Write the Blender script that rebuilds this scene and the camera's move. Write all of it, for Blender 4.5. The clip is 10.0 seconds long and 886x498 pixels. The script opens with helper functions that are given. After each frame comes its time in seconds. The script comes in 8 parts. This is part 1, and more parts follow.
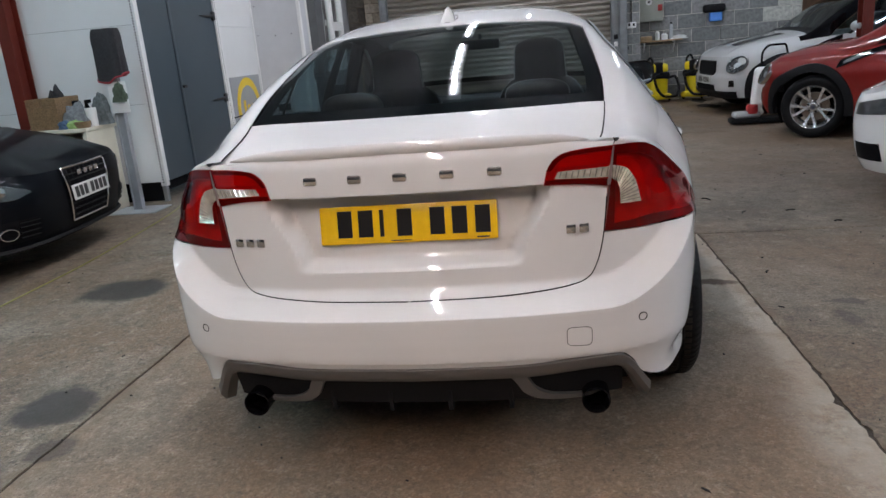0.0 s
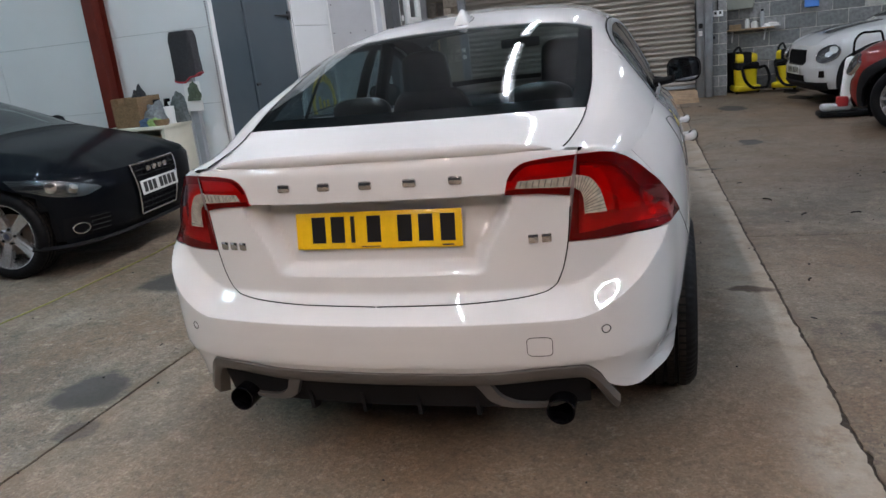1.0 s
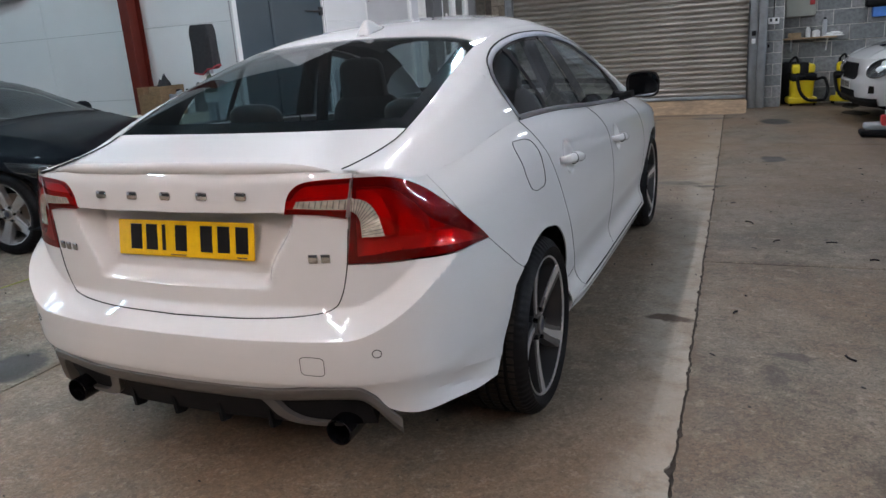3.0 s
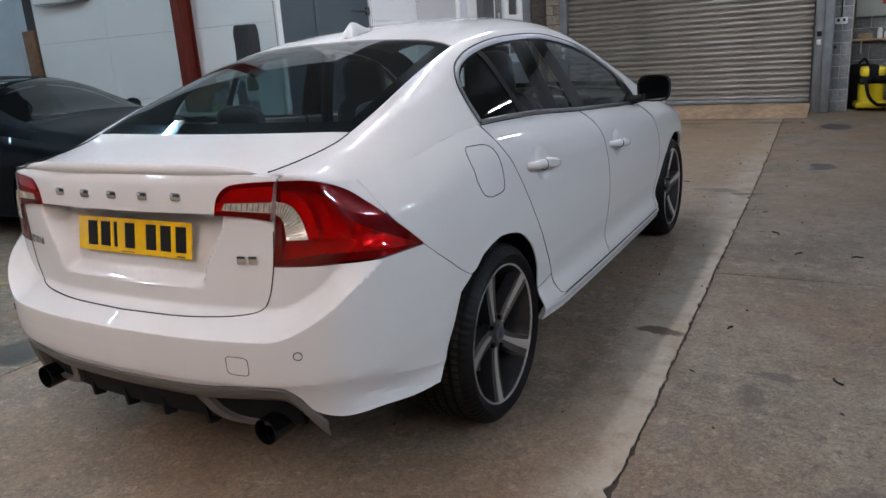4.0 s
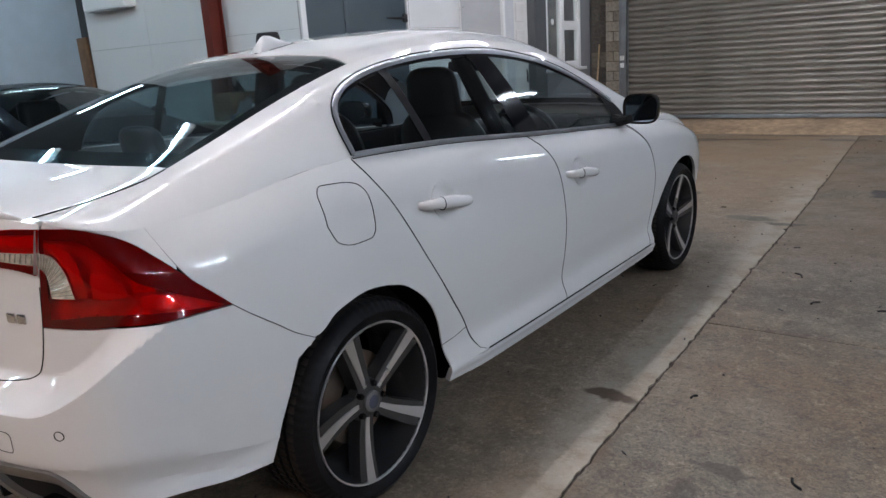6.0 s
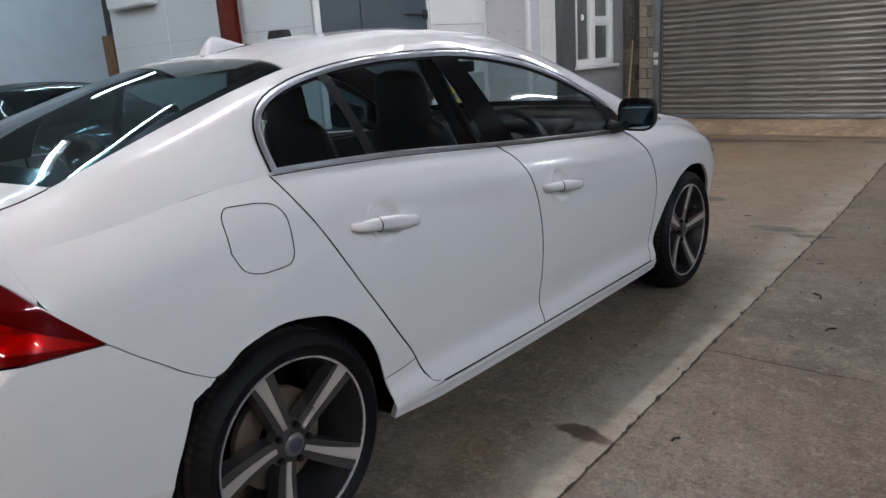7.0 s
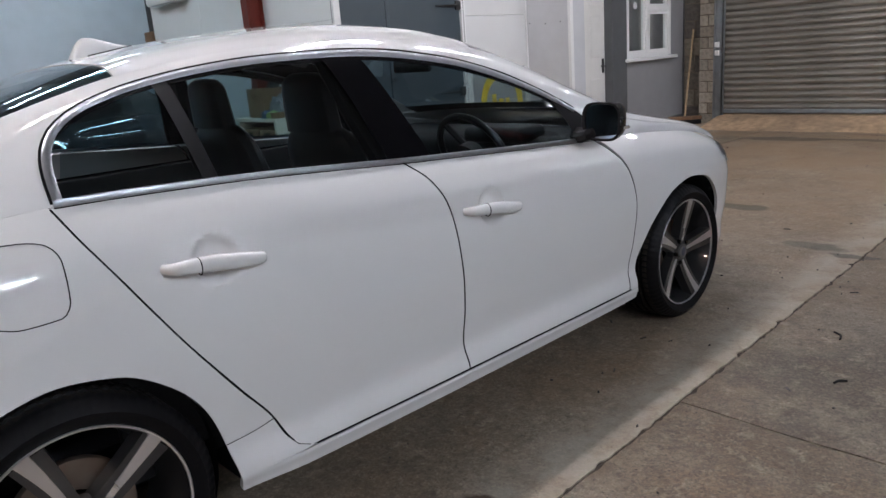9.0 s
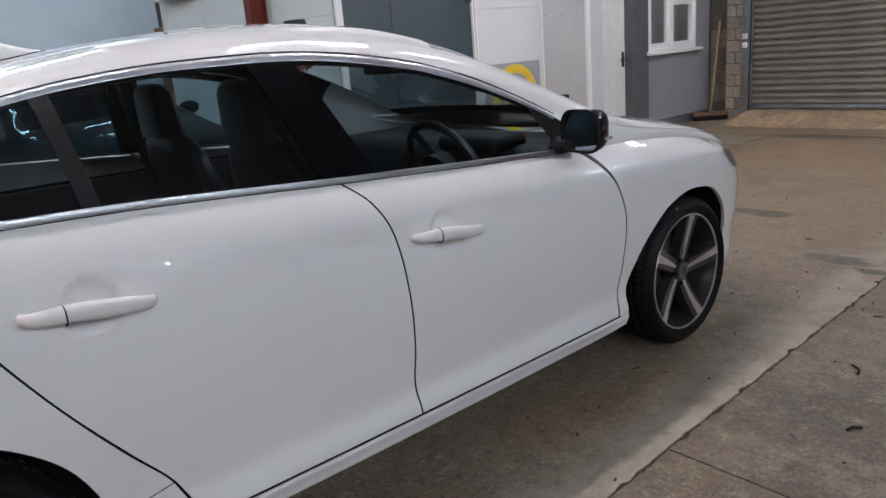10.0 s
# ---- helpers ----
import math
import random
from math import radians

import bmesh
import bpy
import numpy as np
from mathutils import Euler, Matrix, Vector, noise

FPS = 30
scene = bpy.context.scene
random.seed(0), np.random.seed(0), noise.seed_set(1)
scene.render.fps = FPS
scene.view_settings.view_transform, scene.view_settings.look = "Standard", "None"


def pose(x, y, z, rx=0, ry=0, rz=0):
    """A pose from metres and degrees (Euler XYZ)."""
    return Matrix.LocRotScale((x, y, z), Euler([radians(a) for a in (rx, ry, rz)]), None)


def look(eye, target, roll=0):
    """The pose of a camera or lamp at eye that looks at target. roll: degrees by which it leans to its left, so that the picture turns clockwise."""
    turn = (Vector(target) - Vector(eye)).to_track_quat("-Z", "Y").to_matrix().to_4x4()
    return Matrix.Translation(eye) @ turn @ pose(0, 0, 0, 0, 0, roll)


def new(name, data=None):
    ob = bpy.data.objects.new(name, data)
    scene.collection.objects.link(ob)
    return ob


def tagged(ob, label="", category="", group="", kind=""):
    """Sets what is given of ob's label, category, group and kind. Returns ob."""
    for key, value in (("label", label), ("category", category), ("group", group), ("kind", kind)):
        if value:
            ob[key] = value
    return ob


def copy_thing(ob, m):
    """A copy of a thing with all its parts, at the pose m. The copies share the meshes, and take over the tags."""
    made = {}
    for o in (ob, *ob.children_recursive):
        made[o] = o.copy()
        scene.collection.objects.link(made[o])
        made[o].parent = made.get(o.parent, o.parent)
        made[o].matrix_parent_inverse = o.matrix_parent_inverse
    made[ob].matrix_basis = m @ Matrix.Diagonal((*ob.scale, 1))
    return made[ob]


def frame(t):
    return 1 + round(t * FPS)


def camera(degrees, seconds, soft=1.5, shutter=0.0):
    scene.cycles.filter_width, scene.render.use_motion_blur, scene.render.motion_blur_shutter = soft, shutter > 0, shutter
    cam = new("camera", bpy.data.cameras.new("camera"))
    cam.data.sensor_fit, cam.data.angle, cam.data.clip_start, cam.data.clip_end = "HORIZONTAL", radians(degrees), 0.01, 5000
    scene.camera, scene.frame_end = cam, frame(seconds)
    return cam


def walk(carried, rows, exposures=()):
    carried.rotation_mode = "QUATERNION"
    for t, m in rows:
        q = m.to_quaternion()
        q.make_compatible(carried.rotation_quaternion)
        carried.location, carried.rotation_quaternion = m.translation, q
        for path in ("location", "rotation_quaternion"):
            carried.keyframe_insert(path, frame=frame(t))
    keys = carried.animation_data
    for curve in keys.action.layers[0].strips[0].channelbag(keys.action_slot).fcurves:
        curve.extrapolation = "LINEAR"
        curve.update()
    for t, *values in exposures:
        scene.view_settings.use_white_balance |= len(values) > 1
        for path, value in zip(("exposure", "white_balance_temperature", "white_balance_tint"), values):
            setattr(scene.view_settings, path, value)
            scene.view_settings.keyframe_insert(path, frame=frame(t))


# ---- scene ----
cam = camera(62.4, 10.0)
PATH = [
    (0, (0.426, -2.779, 1.315), (0.114, -0.879, 0.774), -5.0),
    (0.5, (0.633, -2.745, 1.326), (0.178, -0.873, 0.788), -5.7),
    (1, (0.796, -2.714, 1.332), (0.227, -0.874, 0.792), -6.1),
    (1.5, (1.043, -2.692, 1.335), (0.348, -0.895, 0.8), -6.3),
    (2, (1.263, -2.674, 1.336), (0.556, -0.881, 0.801), -5.3),
    (2.5, (1.417, -2.576, 1.317), (0.685, -0.793, 0.782), -4.9),
    (3, (1.582, -2.424, 1.335), (0.801, -0.662, 0.798), -4.2),
    (4.5, (2.072, -2.082, 1.321), (1.037, -0.45, 0.804), -3.8),
    (5, (2.146, -1.857, 1.334), (1.061, -0.256, 0.824), -3.3),
    (5.5, (2.199, -1.699, 1.332), (1.079, -0.122, 0.822), -3.4),
    (6, (2.312, -1.51, 1.328), (1.154, 0.042, 0.827), -3.7),
    (7.5, (2.424, -0.944, 1.338), (1.136, 0.498, 0.825), -3.7),
    (8, (2.47, -0.787, 1.33), (1.157, 0.631, 0.815), -3.7),
    (8.5, (2.546, -0.557, 1.336), (1.185, 0.817, 0.826), -4.0),
    (9, (2.565, -0.377, 1.325), (1.152, 0.943, 0.812), -4.4),
    (9.5, (2.527, -0.123, 1.336), (1.08, 1.156, 0.815), -4.8),
    (10, (2.509, 0.024, 1.339), (1.041, 1.276, 0.812), -4.8),
]
# the clip's camera brightens and warms its picture a little towards the end
TONE = [(0, 0.04, 6500, 10), (2.5, 0.05, 6420, 10), (3.5, 0.05, 6440, 11), (6, 0.06, 6520, 11), (8, 0.13, 6750, 13), (10, 0.18, 6850, 14)]
walk(cam, [(t, look(eye, target, roll)) for t, eye, target, roll in PATH], TONE)

# world and exposure
world = bpy.data.worlds.new("world")
scene.world = world
world.use_nodes = True
wn = world.node_tree.nodes
sky = wn.new("ShaderNodeTexSky")
sky.sky_type, sky.sun_disc, sky.sun_elevation, sky.sun_rotation = "NISHITA", False, radians(25), radians(140)
world.node_tree.links.new(sky.outputs[0], wn["Background"].inputs[0])
wn["Background"].inputs[1].default_value = 0.06

COOL, WARM, NEUTRAL, BLUISH = (0.56, 0.84, 1.01), (1.02, 0.82, 0.735), (0.91, 0.93, 1.02), (0.765, 0.88, 1.03)
CEIL = 4.3


# ---- materials ----
def material(name):
    m = bpy.data.materials.new(name)
    m.use_nodes = True
    return m, m.node_tree.nodes, m.node_tree.links, m.node_tree.nodes["Principled BSDF"]


def surface(name, color, rough=0.5, metal=0.0, coat=0.0, vary=0.12, scale=8.0, bump=0.0, bump_scale=60.0, second=None, second_scale=1.5, mix=0.5, spec=0.5):
    """A principled surface with two scales of variation and a fine relief."""
    m, n, l, b = material(name)
    co = n.new("ShaderNodeTexCoord")
    fine, broad = n.new("ShaderNodeTexNoise"), n.new("ShaderNodeTexNoise")
    fine.inputs["Scale"].default_value, fine.inputs["Detail"].default_value = scale, 6
    broad.inputs["Scale"].default_value, broad.inputs["Detail"].default_value = second_scale, 4
    for t in (fine, broad):
        l.new(co.outputs["Object"], t.inputs["Vector"])
    ramp = n.new("ShaderNodeValToRGB")
    lo = [c * (1 - vary) for c in color]
    hi = [min(1, c * (1 + vary)) for c in color]
    ramp.color_ramp.elements[0].color, ramp.color_ramp.elements[1].color = (*lo, 1), (*hi, 1)
    ramp.color_ramp.elements[0].position, ramp.color_ramp.elements[1].position = 0.3, 0.7
    l.new(fine.outputs["Fac"], ramp.inputs["Fac"])
    out = ramp.outputs["Color"]
    if second:
        mx, r2 = n.new("ShaderNodeMix"), n.new("ShaderNodeValToRGB")
        mx.data_type = "RGBA"
        r2.color_ramp.elements[0].position, r2.color_ramp.elements[1].position = 0.45, 0.68
        r2.color_ramp.elements[1].color = (mix, mix, mix, 1)
        l.new(broad.outputs["Fac"], r2.inputs["Fac"])
        l.new(r2.outputs["Color"], mx.inputs["Factor"])
        l.new(out, mx.inputs["A"])
        mx.inputs["B"].default_value = (*second, 1)
        out = mx.outputs["Result"]
    l.new(out, b.inputs["Base Color"])
    rr = n.new("ShaderNodeMapRange")
    rr.inputs["To Min"].default_value, rr.inputs["To Max"].default_value = rough * 0.85, min(1, rough * 1.15)
    l.new(broad.outputs["Fac"], rr.inputs["Value"])
    l.new(rr.outputs["Result"], b.inputs["Roughness"])
    b.inputs["Metallic"].default_value = metal
    b.inputs["Specular IOR Level"].default_value = spec
    b.inputs["Coat Weight"].default_value, b.inputs["Coat Roughness"].default_value = coat, 0.03
    if bump:
        bp, bt = n.new("ShaderNodeBump"), n.new("ShaderNodeTexNoise")
        bt.inputs["Scale"].default_value, bt.inputs["Detail"].default_value = bump_scale, 5
        l.new(co.outputs["Object"], bt.inputs["Vector"])
        bp.inputs["Strength"].default_value, bp.inputs["Distance"].default_value = bump, 0.01
        l.new(bt.outputs["Fac"], bp.inputs["Height"])
        l.new(bp.outputs["Normal"], b.inputs["Normal"])
    return m


def pane(name, tint, gloss=0.02, ior=1.5):
    """Thin clear sheet: tinted see-through with a Fresnel gloss."""
    m, n, l, b = material(name)
    n.remove(b)
    tr, gl, fr, mx = n.new("ShaderNodeBsdfTransparent"), n.new("ShaderNodeBsdfGlossy"), n.new("ShaderNodeLayerWeight"), n.new("ShaderNodeMixShader")
    tr.inputs["Color"].default_value = (*tint, 1)
    gl.inputs["Roughness"].default_value = gloss
    gl.inputs["Color"].default_value = (1, 1, 1, 1)
    fr.inputs["Blend"].default_value = 0.5
    pw, sc = n.new("ShaderNodeMath"), n.new("ShaderNodeMath")
    pw.operation, sc.operation = "POWER", "MULTIPLY_ADD"
    pw.inputs[1].default_value = 5.0
    f0 = 2 * ((ior - 1) / (ior + 1)) ** 2
    sc.inputs[1].default_value, sc.inputs[2].default_value = 0.9 - f0, f0
    l.new(fr.outputs["Facing"], pw.inputs[0])
    l.new(pw.outputs[0], sc.inputs[0])
    l.new(sc.outputs[0], mx.inputs["Fac"])
    l.new(tr.outputs[0], mx.inputs[1])
    l.new(gl.outputs[0], mx.inputs[2])
    l.new(mx.outputs[0], n["Material Output"].inputs["Surface"])
    return m


def glow(name, color, strength):
    m, n, l, b = material(name)
    b.inputs["Base Color"].default_value = (0.8, 0.8, 0.8, 1)
    b.inputs["Emission Color"].default_value, b.inputs["Emission Strength"].default_value = (*color, 1), strength
    return m


PAINT_WHITE = surface("white_car_paint", (0.615, 0.61, 0.605), 0.55, coat=1.0, spec=0.15, vary=0.01, scale=3)
PAINT_BLACK = surface("black_car_paint", (0.003, 0.004, 0.006), 0.5, spec=0.03, coat=0.28, vary=0.05, scale=3)
PAINT_SILVER = surface("silver_white_car_paint", (0.48, 0.48, 0.475), 0.45, spec=0.2, coat=1.0, vary=0.02, scale=3)
PAINT_RED = surface("red_car_paint", (0.17, 0.006, 0.004), 0.45, spec=0.15, coat=0.7, vary=0.04, scale=3)
GAP_BLACK = surface("dark_gap", (0.005, 0.005, 0.006), 0.85, spec=0.1)
TRIM_BLACK = surface("black_plastic_trim", (0.007, 0.007, 0.008), 0.65, spec=0.15, bump=0.1, bump_scale=300)
GLOSS_BLACK = surface("gloss_black_trim", (0.003, 0.003, 0.004), 0.06, spec=0.35)
SATIN_GREY = surface("satin_grey_trim", (0.14, 0.133, 0.128), 0.42, metal=0.5, vary=0.03)
CHROME = surface("chrome", (0.78, 0.78, 0.78), 0.12, metal=1.0, vary=0.02)
SATIN_CHROME = surface("brushed_aluminium_trim", (0.46, 0.48, 0.51), 0.36, metal=1.0, vary=0.03)
RUBBER = surface("tyre_rubber", (0.004, 0.004, 0.005), 0.5, spec=0.12, vary=0.2, scale=30, bump=0.1, bump_scale=120, second=(0.009, 0.008, 0.008), mix=0.5)
# tread: brown dirt, lightened further to stand for lamp light falling on it
TREAD = surface("worn_lit_tyre_tread", (0.024, 0.021, 0.018), 0.9, spec=0.15, vary=0.3, scale=40, bump=0.3, bump_scale=200, second=(0.042, 0.034, 0.026), second_scale=12, mix=0.5)
RIM_DARK = surface("anthracite_rim", (0.040, 0.040, 0.042), 0.32, metal=0.5, coat=0.5)
RIM_CUT = surface("machined_rim_face", (0.72, 0.72, 0.74), 0.28, metal=0.9, vary=0.04)
RIM_SILVER = surface("silver_rim", (0.66, 0.66, 0.67), 0.25, metal=0.85, vary=0.03)
DISC = surface("brake_disc_steel", (0.22, 0.18, 0.15), 0.45, metal=0.9, second=(0.20, 0.10, 0.05), mix=0.6, second_scale=6)
LENS_COVER = pane("red_lamp_cover", (0.67, 0.010, 0.008), 0.02, 1.32)
LENS_INNER = surface("lamp_reflector", (0.80, 0.66, 0.64), 0.3, metal=0.2, vary=0.25, scale=16, second=(0.42, 0.30, 0.30), second_scale=9, mix=0.7)
LENS_GLOW = surface("glossy_red_reflector", (0.95, 0.60, 0.50), 0.2, metal=0.2, vary=0.15, scale=9)
LENS_BRIGHT = surface("bright_red_lamp_lens", (0.80, 0.10, 0.06), 0.12, coat=1.0, vary=0.25, scale=40)
LENS_BAND = surface("dark_lamp_border", (0.17, 0.12, 0.12), 0.3, vary=0.2, scale=12)
LENS_RIB = surface("lens_rib", (0.44, 0.40, 0.35), 0.15, metal=0.6, coat=1.0, vary=0.2, scale=60)
LENS_CLEAR = surface("ribbed_clear_lamp_lens", (0.52, 0.46, 0.39), 0.18, metal=0.3, coat=1.0, vary=0.3, scale=60)
PLATE_YELLOW = surface("yellow_number_plate", (0.80, 0.50, 0.012), 0.22, coat=0.6, vary=0.04, scale=60)
PLATE_WHITE = surface("white_number_plate", (0.78, 0.78, 0.76), 0.25, coat=0.6, vary=0.02)
INK = surface("black_plate_ink", (0.01, 0.01, 0.011), 0.3)
CABIN = surface("charcoal_cabin_plastic", (0.007, 0.007, 0.008), 0.6, spec=0.2, bump=0.1, bump_scale=200)
LEATHER = surface("black_leather", (0.007, 0.007, 0.008), 0.33, spec=0.5, vary=0.2, scale=40, bump=0.12, bump_scale=150)
HEADLINER = surface("grey_headliner", (0.10, 0.098, 0.094), 0.9)
GLASS_REAR = pane("tinted_rear_glass", (0.34, 0.46, 0.49), ior=1.40)
GLASS_DARK = pane("dark_privacy_glass", (0.22, 0.25, 0.26), ior=1.32)
GLASS_SIDE = pane("tinted_side_glass", (0.50, 0.62, 0.66), ior=1.44)
GLASS_CLEAR = pane("clear_glass", (0.90, 0.93, 0.92))
MIRROR = surface("mirror_glass", (0.45, 0.48, 0.52), 0.02, metal=1.0, vary=0.0)


# ---- mesh helpers ----
def mesh_of(name, bm, mats, smooth=True):
    me = bpy.data.meshes.new(name)
    bm.normal_update()
    if smooth:
        for f in bm.faces:
            f.smooth = True
    bm.to_mesh(me)
    bm.free()
    for m in mats if isinstance(mats, (list, tuple)) else [mats]:
        me.materials.append(m)
    return me


def part(name, bm, mat, parent=None, label="", smooth=True, sharp=35):
    """Links a bmesh as one mesh object under a thing or a part."""
    me = mesh_of(name, bm, mat, smooth)
    if smooth and sharp:
        me.set_sharp_from_angle(angle=radians(sharp))
    ob = new(name, me)
    ob.parent = parent
    if label:
        ob["label"] = label
    return ob


def thing(name, label, category, place=None, group="", kind=""):
    ob = new(name)
    ob.empty_display_size = 0.1
    if place is not None:
        ob.matrix_world = place
    return tagged(ob, label, category, group, kind)


def box(x0, x1, y0, y1, z0, z1, bevel=0.0, bm=None, seg=2):
    out = bm or bmesh.new()
    made = bmesh.ops.create_cube(out, size=1.0)["verts"]
    bmesh.ops.transform(out, matrix=Matrix.Translation(((x0 + x1) / 2, (y0 + y1) / 2, (z0 + z1) / 2)) @ Matrix.Diagonal((abs(x1 - x0), abs(y1 - y0), abs(z1 - z0), 1)), verts=made)
    if bevel:
        edges = list({e for v in made for e in v.link_edges})
        bmesh.ops.bevel(out, geom=edges, offset=bevel, segments=seg, affect="EDGES", profile=0.5)
    return out


def cyl(r0, r1, p0, p1, n=20, bm=None, caps=True):
    """A cone or cylinder from p0 to p1."""
    out = bm or bmesh.new()
    a, b = Vector(p0), Vector(p1)
    m = Matrix.Translation((a + b) / 2) @ (b - a).to_track_quat("Z", "Y").to_matrix().to_4x4()
    bmesh.ops.create_cone(out, cap_ends=caps, segments=n, radius1=r0, radius2=r1, depth=(b - a).length, matrix=m)
    return out


def lathe(profile, n=64, axis="x", bm=None, m=None):
    """Turns (radius, along) pairs about the x axis."""
    out = bm or bmesh.new()
    rings = []
    for r, a in profile:
        ring = []
        for i in range(n):
            t = 2 * math.pi * i / n
            p = Vector((a, r * math.cos(t), r * math.sin(t)))
            ring.append(out.verts.new(m @ p if m else p))
        rings.append(ring)
    for ra, rb in zip(rings, rings[1:]):
        for i in range(n):
            out.faces.new((ra[i], ra[(i + 1) % n], rb[(i + 1) % n], rb[i]))
    return out


def tube(points, r, n=8, closed=False, bm=None):
    """A round bar along points."""
    out = bm or bmesh.new()
    pts = [Vector(p) for p in points]
    rings, last = [], None
    for i, p in enumerate(pts):
        a = pts[i - 1] if i or closed else p
        b = pts[(i + 1) % len(pts)] if i < len(pts) - 1 or closed else p
        d = (b - a).normalized()
        side = d.cross(Vector((0, 0, 1)) if last is None else last)
        if side.length < 1e-4:
            side = d.cross(Vector((1, 0, 0)))
        side.normalize()
        up = side.cross(d).normalized()
        last = up
        rr = r[i] if isinstance(r, (list, tuple)) else r
        rings.append([out.verts.new(p + rr * (math.cos(2 * math.pi * k / n) * side + math.sin(2 * math.pi * k / n) * up)) for k in range(n)])
    pairs = list(zip(rings, rings[1:])) + ([(rings[-1], rings[0])] if closed else [])
    for ra, rb in pairs:
        for k in range(n):
            out.faces.new((ra[k], ra[(k + 1) % n], rb[(k + 1) % n], rb[k]))
    if not closed:
        out.faces.new(rings[0][::-1])
        out.faces.new(rings[-1])
    return out


def grid(rows, bm=None, flip=False, closed=False):
    """Faces over rows of points, all of one length."""
    out = bm or bmesh.new()
    vs = [[out.verts.new(p) for p in row] for row in rows]
    for a, b in zip(vs, vs[1:]):
        for i in range(len(a) - (0 if closed else 1)):
            j = (i + 1) % len(a)
            q = (a[i], a[j], b[j], b[i])
            out.faces.new(q[::-1] if flip else q)
    return out


def rim_in(bm, depth):
    """Gives a sheet's open edge a return of that depth, turned inwards."""
    bm.normal_update()
    edges = [e for e in bm.edges if e.is_boundary]
    back = {}
    for e in edges:
        for v in e.verts:
            if v not in back:
                back[v] = bm.verts.new(v.co - v.normal * depth)
    for e in edges:
        a, b = e.verts
        lp = e.link_loops[0]
        if lp.vert != a:
            a, b = b, a
        f = bm.faces.new((b, a, back[a], back[b]))
    return bm


def clean(bm, d=0.0004):
    bmesh.ops.remove_doubles(bm, verts=bm.verts, dist=d)
    bmesh.ops.dissolve_degenerate(bm, edges=bm.edges, dist=d / 2)
    return bm


class Curve:
    """A smooth curve through (x, y) pairs that never overshoots."""

    def __init__(self, *pts):
        self.x = np.array([p[0] for p in pts], float)
        self.y = np.array([p[1] for p in pts], float)
        h, d = np.diff(self.x), np.diff(self.y) / np.diff(self.x)
        m = np.zeros(len(pts))
        m[0], m[-1] = d[0], d[-1]
        for i in range(1, len(pts) - 1):
            if d[i - 1] * d[i] > 0:
                w1, w2 = 2 * h[i] + h[i - 1], h[i] + 2 * h[i - 1]
                m[i] = (w1 + w2) / (w1 / d[i - 1] + w2 / d[i])
        self.m = m

    def __call__(self, t):
        i = int(np.clip(np.searchsorted(self.x, t) - 1, 0, len(self.x) - 2))
        h = self.x[i + 1] - self.x[i]
        u = min(1.0, max(0.0, (t - self.x[i]) / h))
        a, b, ma, mb = self.y[i], self.y[i + 1], self.m[i] * h, self.m[i + 1] * h
        return float((2 * u**3 - 3 * u**2 + 1) * a + (u**3 - 2 * u**2 + u) * ma + (-2 * u**3 + 3 * u**2) * b + (u**3 - u**2) * mb)


def soft(a, b, t):
    u = min(1.0, max(0.0, (t - a) / (b - a)))
    return u * u * (3 - 2 * u)


def spline(pts, n, sharp=False):
    """n+1 points evenly along a smooth line through pts (tuples of any size)."""
    p = np.array(pts, float)
    d = np.r_[0, np.cumsum(np.maximum(1e-6, np.linalg.norm(np.diff(p, axis=0), axis=1)))]
    if len(p) < 3 or sharp:
        return [tuple(np.interp(t, d, p[:, k]) for k in range(p.shape[1])) for t in np.linspace(0, d[-1], n + 1)]
    cs = [Curve(*zip(d, p[:, k])) for k in range(p.shape[1])]
    return [tuple(c(t) for c in cs) for t in np.linspace(0, d[-1], n + 1)]


def matched(pts, n):
    """n+1 points along a smooth line, spaced by the index of its own points, so that two lines of as many points keep step."""
    p = np.array(pts, float)
    cs = [Curve(*zip(range(len(p)), p[:, k])) for k in range(p.shape[1])]
    return [tuple(c(t) for c in cs) for t in np.linspace(0, len(p) - 1, n + 1)]


def sheet(surf, lines, nu, nv, step=False, off=0.0, flip=False, bm=None):
    """A grid on surf(a, b, off) between parameter lines, the first below, the last above."""
    rows = [matched(l, nu) if step else spline(l, nu) for l in lines]
    out = []
    if len(rows) == 2:
        for k in range(nv + 1):
            v = k / nv
            out.append([surf(a[0] * (1 - v) + b[0] * v, a[1] * (1 - v) + b[1] * v, off) for a, b in zip(*rows)])
    else:
        knots = range(len(rows))
        cols = [[Curve(*zip(knots, [r[i][k] for r in rows])) for k in (0, 1)] for i in range(nu + 1)]
        for k in range(nv + 1):
            v = k / nv * (len(rows) - 1)
            out.append([surf(c[0](v), c[1](v), off) for c in cols])
    return grid(out, bm, flip)


def mirrored(bm):
    """The same mesh on the other side of the car."""
    other = bm.copy()
    bmesh.ops.scale(other, vec=(-1, 1, 1), verts=other.verts)
    bmesh.ops.reverse_faces(other, faces=other.faces)
    return other


def both(name, bm, mat, parent, label="", sharp=35, depth=0.0):
    """A part and its twin on the other side."""
    if depth:
        rim_in(bm, depth)
    other = mirrored(bm)
    return part(name, bm, mat, parent, label, sharp=sharp), part(name, other, mat, parent, label, sharp=sharp)


